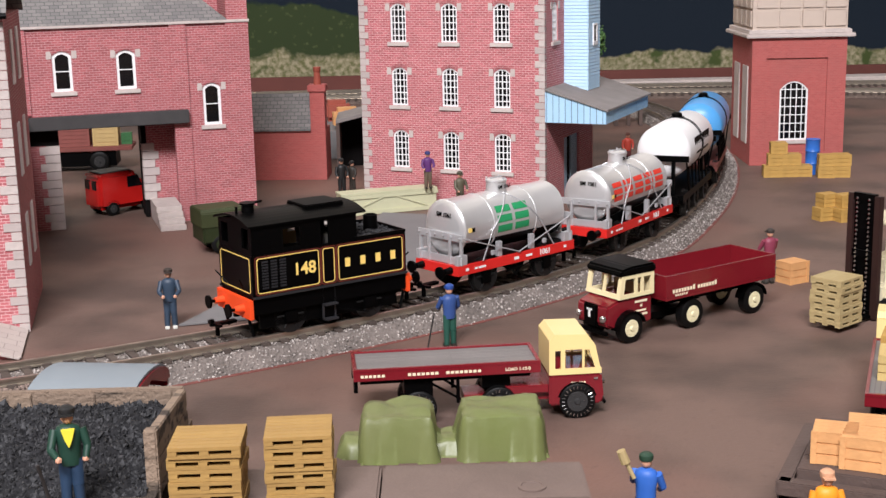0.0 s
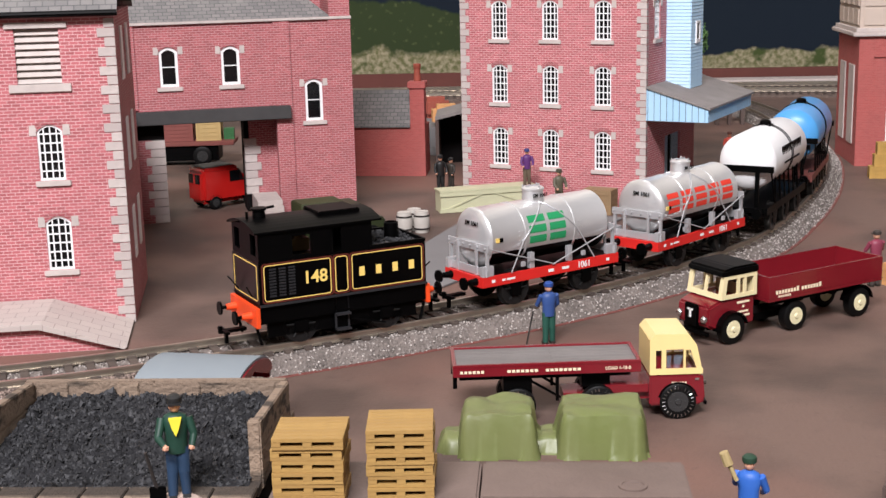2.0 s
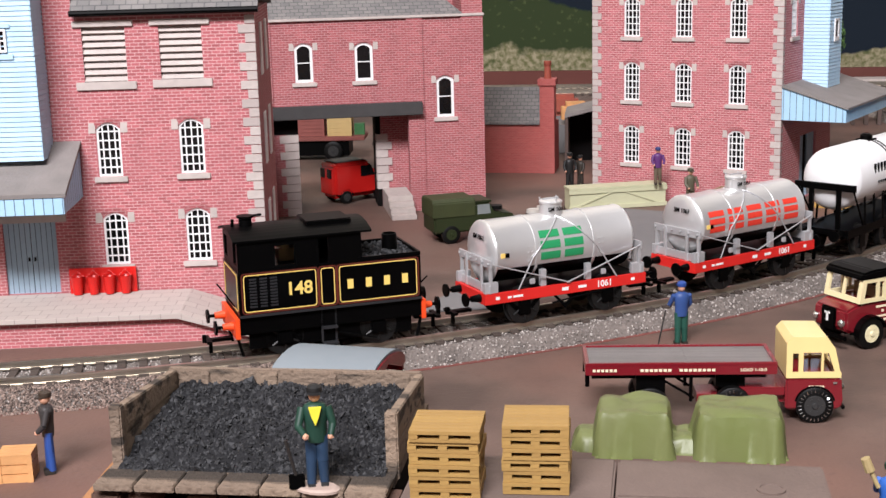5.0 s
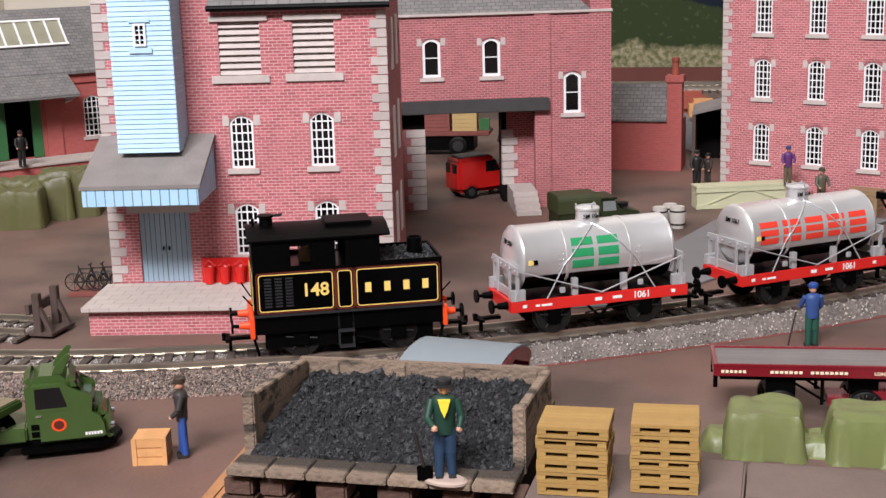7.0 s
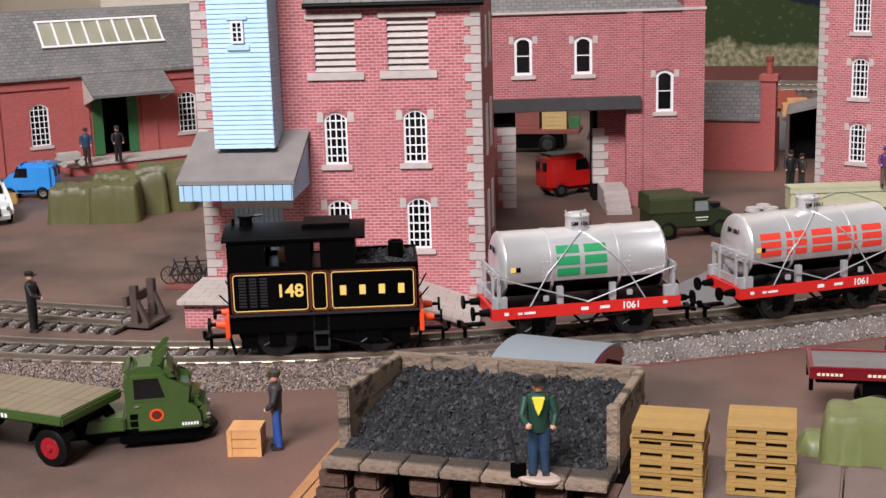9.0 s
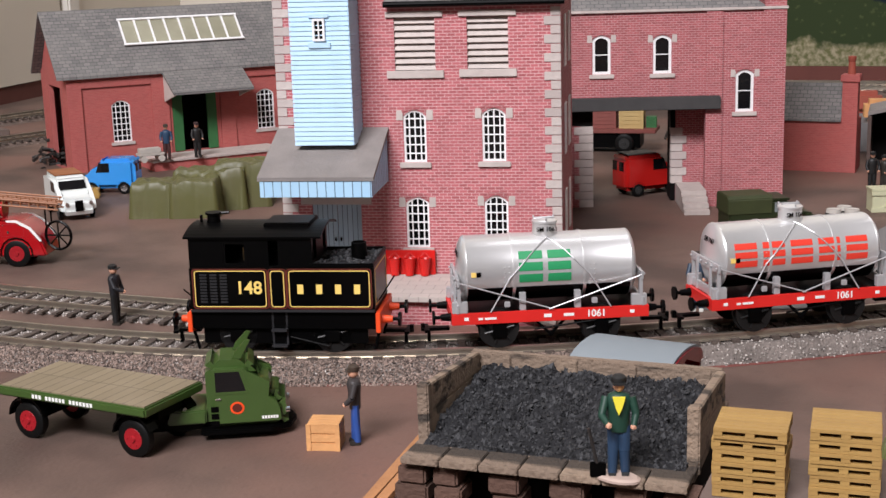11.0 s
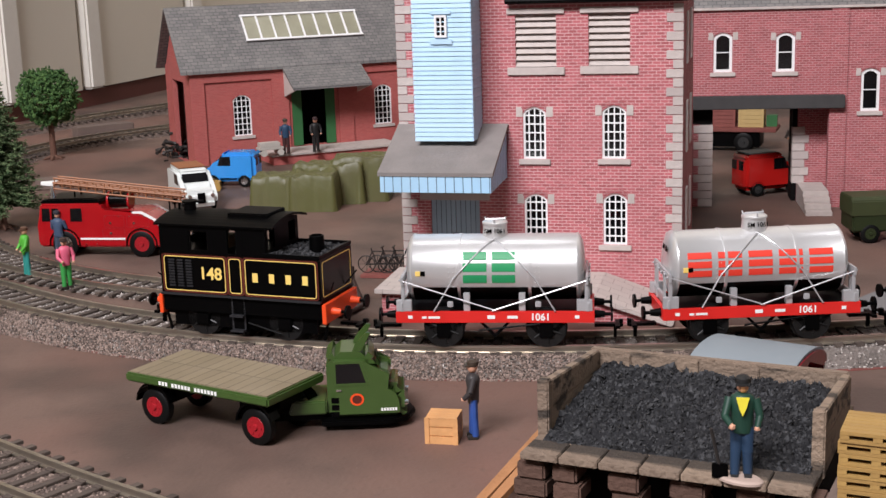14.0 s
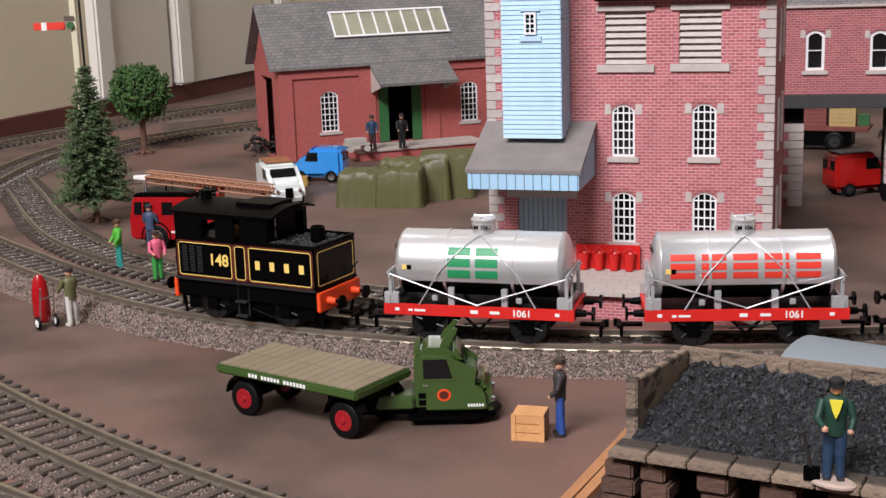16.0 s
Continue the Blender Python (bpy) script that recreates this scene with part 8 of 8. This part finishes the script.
# ---- trees and signal ----
def pine(x, y, h):
    root = thing("pine_tree", x, y, 0, 0, "dark green frosted model fir tree with a brown rooted trunk", "tree")
    rnd = random.Random(4)
    bm = bmesh.new()
    lathe(bm, (0, 0, 0), [(0, 2.6), (3, 1.7), (12, 1.4), (h * 0.6, 0.9), (h * 0.98, 0.2)], 10, "z")
    for k in range(7):
        a = 2 * math.pi * k / 7 + rnd.uniform(-0.2, 0.2)
        cyl(bm, (1.2 * math.cos(a), 1.2 * math.sin(a), 2.0), (6.4 * math.cos(a), 6.4 * math.sin(a), 0.4), 1.1, 0.4, 6)
    part("trunk", bm, BARK, root)
    verts, faces = [], []
    z = 13.0
    while z < h - 1:
        f = 1 - (z - 13) / (h - 13)
        reach = 20.5 * f ** 0.85 + 1.0
        for k in range(int(15 + 14 * f)):
            a = rnd.uniform(0, 2 * math.pi)
            r1 = reach * rnd.uniform(0.72, 1.1)
            d = Vector((math.cos(a), math.sin(a), 0))
            n = max(3, int(r1 / 1.3))
            for i in range(n):
                u = (i + rnd.random()) / n
                c = d * (r1 * u) + Vector((0, 0, z - 0.22 * r1 * u + 1.6 * u * u))
                for _ in range(3):
                    o = c + Vector((rnd.uniform(-1, 1), rnd.uniform(-1, 1), rnd.uniform(-0.7, 0.7))) * 1.1
                    s = rnd.uniform(0.7, 1.5)
                    t = (d + Vector((rnd.uniform(-0.9, 0.9), rnd.uniform(-0.9, 0.9), rnd.uniform(-0.3, 0.6)))).normalized()
                    side = t.cross(Vector((0, 0, 1)))
                    side = side.normalized() * 0.6 if side.length > 0.1 else Vector((0.6, 0, 0))
                    k0 = len(verts)
                    verts += [tuple((o + v) * MM) for v in (side, -side, t * s * 1.5, Vector((0, 0, 0.4)))]
                    faces += [(k0, k0 + 1, k0 + 2), (k0, k0 + 2, k0 + 3), (k0 + 1, k0 + 3, k0 + 2)]
        z += 2.0
    me = bpy.data.meshes.new("crown")
    me.from_pydata(verts, [], faces)
    me.materials.append(NEEDLE)
    ob = new("crown", me)
    ob.parent = root


def round_tree(x, y, h, r, seed, material=None, trunk=True, zc=None):
    root = thing("tree", x, y, 0, 0, "round-headed green model tree with a brown trunk", "tree", "model trees")
    rnd = random.Random(seed)
    zc = zc or h - r
    bm = bmesh.new()
    lathe(bm, (0, 0, 0), [(0, 3.4), (3, 2.2), (zc * 0.6, 1.8), (zc, 1.0)], 10, "z")
    for k in range(6):
        a = 2 * math.pi * k / 6
        cyl(bm, (1.4 * math.cos(a), 1.4 * math.sin(a), 2.0), (7.5 * math.cos(a), 7.5 * math.sin(a), 0.4), 1.3, 0.5, 6)
        cyl(bm, (0, 0, zc * 0.65), (r * 0.6 * math.cos(a), r * 0.6 * math.sin(a), zc + r * 0.2), 0.9, 0.3, 6)
    part("trunk", bm, BARK, root)
    verts, faces = [], []
    for _ in range(3000):
        v = Vector((rnd.gauss(0, 1), rnd.gauss(0, 1), rnd.gauss(0, 1))).normalized()
        lump = 0.86 + 0.22 * noise.noise(v * 3.2 + Vector((seed, 0, 0)))
        c = Vector((0, 0, zc)) + Vector((v.x * r, v.y * r, v.z * r * 0.92)) * lump * rnd.uniform(0.7, 1.02)
        s = rnd.uniform(0.9, 1.9)
        q = Euler((rnd.uniform(0, 6), rnd.uniform(0, 6), rnd.uniform(0, 6))).to_matrix()
        k = len(verts)
        for u in ((1, 0, 0), (-1, 0, 0), (0, 0.7, 0), (0, -0.7, 0), (0, 0, 0.5), (0, 0, -0.5)):
            verts.append(tuple((c + q @ (Vector(u) * s)) * MM))
        for f in ((0, 2, 4), (2, 1, 4), (1, 3, 4), (3, 0, 4), (2, 0, 5), (1, 2, 5), (3, 1, 5), (0, 3, 5)):
            faces.append(tuple(k + i for i in f))
    me = bpy.data.meshes.new("crown")
    me.from_pydata(verts, [], faces)
    me.materials.append(material or LEAF)
    ob = new("crown", me)
    ob.parent = root


pine(-501, 486, 80)
round_tree(-641, 680, 65, 23.5, 7)
round_tree(93, 890, 86, 18, 9)

sig = thing("semaphore_signal", -569, 551.4, 0, 30, "cream semaphore signal post with a red and white arm", "railway signal")
bm = bmesh.new()
box(bm, -1.7, 1.7, -1.7, 1.7, 0, 130, 0.3)
part("post", bm, mat("cream_post", (0.66, 0.62, 0.45), 0.5, vary=0.06), sig)
bm = bmesh.new()
box(bm, -22, -4.5, -3.0, -2.2, 92.6, 96.8, 0.2)
arm = part("arm", bm, RED_LOGO, sig)
bm = bmesh.new()
box(bm, -17.5, -14.6, -3.3, -2.1, 92.5, 96.9)
part("stripe", bm, WHITE_PAINT, arm)
for x, m in ((-6.5, RED_LOGO), (-1.5, GREEN_DOOR)):
    bm = bmesh.new()
    cyl(bm, (x, -2.0, 94.8), (x, -3.5, 94.8), 2.0, seg=16)
    part("spectacle", bm, m, arm)
bm = bmesh.new()
box(bm, -5, 1, -2.5, -1.8, 97.2, 100, 0.4)
part("lamp_bracket", bm, CHROME, sig)
bm = bmesh.new()
for y in (2.6, 5.4):
    box(bm, 2.4, 3.0, y - 0.3, y + 0.3, 0, 128)
for k in range(40):
    rod(bm, (2.7, 2.6, 3 + 3.1 * k), (2.7, 5.4, 3 + 3.1 * k), 0.25, 5)
part("ladder", bm, BIKE, sig)

# low brick platform ends and clutter by the far lines
for x, y, l, rz, h in ((-690, 790, 44, 60, 8), (-560, 590, 22, 40, 6)):
    p = thing("stone_block", x, y, 0, rz, "low weathered stone block beside the back siding", "stone block", "trackside blocks")
    bm = bmesh.new()
    box(bm, -l / 2, l / 2, -7, 7, 0, h, 0.6)
    part("block", bm, QUAY_TOP, p)
heap = thing("scrap_heap", -560, 712, 0, 0, "heap of dark scrap by the goods shed end", "scrap heap")
bm = bmesh.new()
rnd = random.Random(31)
for _ in range(70):
    p = Vector((rnd.gauss(0, 8), rnd.gauss(0, 6), abs(rnd.gauss(0, 6))))
    q = p + Vector((rnd.uniform(-6, 6), rnd.uniform(-6, 6), rnd.uniform(-3, 3)))
    p.z, q.z = max(p.z, 0.4), max(q.z, 0.4)
    rod(bm, p, q, rnd.uniform(0.5, 1.4))
tagged(part("scrap", bm, BIKE, heap), kind="stuff")
lad = thing("ladder", -470, 604, 0.2, 30, "tan wooden crate frame lying on the ground", "ladder")
bm = bmesh.new()
for y in (-4, 4):
    box(bm, -14, 14, y - 0.6, y + 0.6, 0, 5)
for k in range(9):
    box(bm, -13 + 3.2 * k, -12 + 3.2 * k, -4, 4, 4, 5)
part("frame", bm, CRATE_TAN, lad)

# yard goods beyond the outbuilding
for x, y, c, lbl in ((-60, 860, CRATE, "orange bale in the far yard"), (-40, 862, CRATE, "orange bale in the far yard"), (-100, 900, RED_LOGO, "dull red bale in the far yard"), (-70, 905, CHIMNEY_POT, "dull red bale in the far yard"), (-20, 870, CRATE, "orange bale in the far yard")):
    b = thing("bale", x, y, 18, 10, lbl, "bale", "far bales")
    bm = bmesh.new()
    box(bm, -9, 9, -7, 7, 0, 14, 3)
    part("cover", bm, c, b, smooth=True)
plat = thing("platform", -60, 880, 0, -3, "dark far platform carrying bales behind the outbuilding", "platform")
bm = bmesh.new()
box(bm, -80, 70, -30, 40, 0, 18, 0.5)
part("platform_wall", bm, GREY_ROAD, plat)

# small goods barrow on the shed platform
bar = thing("barrow", -475.6, 692.2, 7.2, 50, "small pale goods barrow on the shed platform", "barrow")
bm = bmesh.new()
box(bm, -9, 7, -4, 4, 4, 5.4, 0.2)
box(bm, -8, 5, -3.4, 3.4, 5.4, 8.4, 0.3)
for x in (-6, 5):
    cyl(bm, (x, -4.4, 2.0), (x, 4.4, 2.0), 2.0, seg=14)
part("tray", bm, BARREL, bar)

# ---- painted figures ----
NAVY, BLUE_, BLACK_, RED_, GREEN_, TAN_ = (0.02, 0.035, 0.07), (0.03, 0.09, 0.32), (0.012, 0.012, 0.012), (0.5, 0.03, 0.03), (0.03, 0.22, 0.05), (0.2, 0.15, 0.09)
figure(-97.4, 461, 0, 10, "railwayman figure in navy overalls and cap", (0.03, 0.05, 0.08), (0.03, 0.05, 0.08), (0.04, 0.03, 0.025), 22, (0.5, 0.5), (0.6, 0.6, 0.55))
figure(1.5, 431, 0, 200, "workman figure in blue jacket leaning on a pole", (0.015, 0.07, 0.05), (0.03, 0.07, 0.22), (0.02, 0.06, 0.25), 21.5, (0.3, 0.5))
pole = thing("pole", -4.6, 427, 0, 0, "thin dark pole held upright by a workman figure", "pole")
bm = bmesh.new()
rod(bm, (-1.6, -2.0, 0), (1.0, 0.4, 12.5), 0.28)
part("shaft", bm, BIKE, pole)
club = thing("mallet", 38.6, 272.5, 17.0, 0, "pale wooden mallet raised by a workman figure", "mallet")
bm = bmesh.new()
rod(bm, (1.4, 0, 0), (-0.6, 0, 4.4), 0.5, 8)
part("shaft", bm, PALLET_PALE, club)
bm = bmesh.new()
cyl(bm, (-0.4, 0, 3.6), (-1.5, 0, 6.4), 1.1, 1.0, 10)
part("head", bm, PALLET_PALE, club)
stage = thing("timber_staging", 138, 985, 0, -4, "dark timber staging with a flat top beside the far curve", "staging")
bm = bmesh.new()
box(bm, -12, 14, -7, 7, 17.2, 20.2, 0.3)
part("deck", bm, DARK_WOOD, stage)
for x in (-9, 0, 9):
    bm = bmesh.new()
    box(bm, x - 1.3, x + 1.3, -5, 5, 0, 17.1, 0.2)
    part("leg", bm, DARK_WOOD, stage)
figure(-160.5, 304, 0, -60, "workman figure in blue trousers and dark waistcoat", (0.03, 0.08, 0.30), (0.04, 0.035, 0.035), (0.05, 0.035, 0.025), 22.2, (0.1, 0.3))
figure(-76, 254.5, 20, 15, "coalman figure with green jacket and yellow scarf", (0.02, 0.045, 0.09), (0.012, 0.045, 0.03), (0.015, 0.015, 0.015), 22.5, (0.5, 0.2), (0.03, 0.03, 0.03))
bm = bmesh.new()
lathe(bm, (0, 0, 0), [(0, 5.2), (0.5, 5.2), (0.9, 4.4)], 20, "z")
for v in bm.verts:
    v.co.y *= 0.6
fb = part("figure_base", bm, mat("putty", (0.42, 0.32, 0.27), 0.6), None)
fb.matrix_basis = at(-76, 253.4, 19.85, -12)
tagged(fb, "putty-coloured base under the coalman figure", "figure base")
bm = bmesh.new()
prism(bm, [(-1.3, 17.6), (1.3, 17.6), (0.7, 15.4), (0, 13.8), (-0.7, 15.4)], -2.6, -1.6)
sc = part("neckerchief", bm, mat("yellow_cloth", (0.75, 0.65, 0.05), 0.6), None)
sc.matrix_basis = at(-76, 254.5, 20.6, 15)
tagged(sc, "bright yellow neckerchief on the coalman figure", "neckerchief")
sh = thing("shovel", -80.5, 251.5, 20.2, 10, "coal shovel held by the coalman figure", "shovel")
bm = bmesh.new()
rod(bm, (-1.2, 0, 11), (0.6, 0.6, 2.6), 0.4)
part("shaft", bm, BIKE, sh)
bm = bmesh.new()
box(bm, -1.0, 2.4, 0.2, 0.8, 0, 3.4, 0.2)
part("blade", bm, BLACK, sh)
figure(126, 506, 0, 200, "porter figure in red waistcoat and blue sleeves", (0.06, 0.05, 0.045), (0.22, 0.04, 0.07), (0.05, 0.04, 0.035), 22, (0.5, 0.5))
figure(-7, 671, 11.4, 10, "seated workman figure in blue jacket and cap", (0.12, 0.09, 0.06), (0.10, 0.03, 0.14), (0.04, 0.05, 0.15), 19, (0.3, 0.3))
figure(9, 664, 0, 30, "workman figure in brown coat beside the packing case", (0.10, 0.08, 0.05), (0.10, 0.09, 0.06), (0.06, 0.06, 0.04), 21, (0.3, 0.3))
figure(-413, 407, 1, -30, "figure in bright green jacket and teal trousers", (0.03, 0.25, 0.22), (0.08, 0.38, 0.04), (0.10, 0.05, 0.03), 21.5, (0.3, 0.3))
figure(-384, 398, 0.6, 60, "figure in pink top and green trousers", (0.04, 0.28, 0.06), (0.65, 0.12, 0.20), (0.05, 0.03, 0.025), 21, (0.4, 0.2))
figure(-428, 444, 0, 190, "figure in slate-blue overalls beside the fire engine", (0.05, 0.07, 0.10), (0.05, 0.08, 0.14), (0.03, 0.03, 0.04), 21.5, (0.3, 0.2))
figure(-369, 334, 0, -100, "porter figure in olive jacket and white trousers", (0.62, 0.60, 0.55), (0.13, 0.13, 0.06), (0.04, 0.03, 0.03), 22, (0.5, 0.5), (0.6, 0.58, 0.5))
tr = thing("sack_truck", -378, 328, 0, -20, "sack truck with a tall red bundle and white wheels", "sack truck")
bm = bmesh.new()
lathe(bm, (0, 0, 0), [(2, 2.6), (5, 3.2), (12, 3.2), (17, 2.6), (19.5, 1.2)], 14, "z")
part("bundle", bm, FIRE_RED, tr, smooth=True)
bm = bmesh.new()
for y in (-2.6, 2.6):
    rod(bm, (3.4, y, 1), (6.4, y, 16), 0.3)
rod(bm, (5.6, -2.6, 12), (5.6, 2.6, 12), 0.3)
part("frame", bm, CHROME, tr)
for y in (-3.4, 3.4):
    wheel(tr, 3.4, y, 2.6, 0.8, WHITE_PAINT)
figure(-295, 389, 0, 100, "policeman figure in black with a helmet", BLACK_, (0.015, 0.015, 0.018), BLACK_, 22.5, (0.5, 0.2))
figure(-470.4, 701.3, 7.2, 30, "figure in blue coat on the shed platform", (0.05, 0.02, 0.02), (0.02, 0.05, 0.10), (0.05, 0.04, 0.03), 22, (0.2, 0.2))
figure(-455.8, 713.2, 7.2, 50, "figure in black suit on the shed platform", BLACK_, BLACK_, (0.05, 0.03, 0.03), 22, (0.2, 0.2))
figure(43, 275, 0, 160, "workman figure in blue shirt raising a tool", (0.05, 0.05, 0.06), (0.03, 0.12, 0.45), (0.02, 0.05, 0.03), 22, (0.4, 0.9))
figure(79, 263, 0, 0, "workman figure in orange jacket", (0.05, 0.05, 0.06), (0.75, 0.28, 0.02), (0.55, 0.3, 0.18), 22, (0.2, 0.2))
figure(-54, 716, 0, 20, "dark suited figure before the open shed", BLACK_, BLACK_, BLACK_, 21, (0.2, 0.2))
figure(-48.5, 719, 0, -40, "dark figure with a case before the open shed", (0.03, 0.025, 0.02), (0.03, 0.025, 0.02), BLACK_, 19, (0.2, 0.2))
figure(-92, 870, 18, 0, "dark figure on the far platform", BLACK_, (0.03, 0.02, 0.02), BLACK_, 21, (0.3, 0.3))
figure(-46, 880, 18, 0, "drab figure on the far platform", (0.08, 0.07, 0.06), (0.07, 0.06, 0.05), BLACK_, 21, (0.3, 0.3))
figure(-176, 800, 0, 0, "dark figure waving beyond the arch", BLACK_, (0.06, 0.05, 0.05), BLACK_, 22, (0.8, 0.2))
figure(112, 800, 0, 0, "red coated figure near the warehouse", (0.1, 0.03, 0.03), (0.4, 0.05, 0.03), (0.1, 0.04, 0.03), 20, (0.2, 0.2))


# ---- motion of the train ----
# seconds and the distance of the first tank wagon along the main line from the point (-448, 386)
RUN = [(0.0, 511.0), (4.0, 448.3), (6.5, 407.0), (9.0, 363.8), (11.5, 317.8), (14.5, 266.5), (16.0, 242.5)]


def motions():
    start = min(range(len(main_line.p)), key=lambda i: (main_line.p[i] - Vector((-448, 386))).length)
    zero = main_line.s[start]
    ts, ds = zip(*RUN)
    fit = np.polyfit(ts, ds, 4)
    times = [i * 0.25 for i in range(65)]
    for ob, gap in ((LOCO, -80.8), (SILVER_GREEN, 0.0), (SILVER_RED, 80.8), (MILK, 165.5), (BLUE_TANK, 253.0)):
        rows, half = [], 15.0
        for t in times:
            d = zero + float(np.polyval(fit, t)) + gap
            a, _ = main_line.place(d - half)
            b, _ = main_line.place(d + half)
            mid, turn = (a + b) / 2, math.degrees(math.atan2(b.y - a.y, b.x - a.x))
            rows.append((t, at(mid.x, mid.y, RAIL_TOP, turn)))
        walk(ob, rows)
        fine = [i * 0.2 for i in range(81)]
        for wheel, x, r in WHEELS:
            if wheel.parent == ob:
                walk(wheel, [(t, at(x, 0, r) @ pose(0, 0, 0, 0, -math.degrees((float(np.polyval(fit, 0)) - float(np.polyval(fit, t))) / r), 0)) for t in fine])


motions()
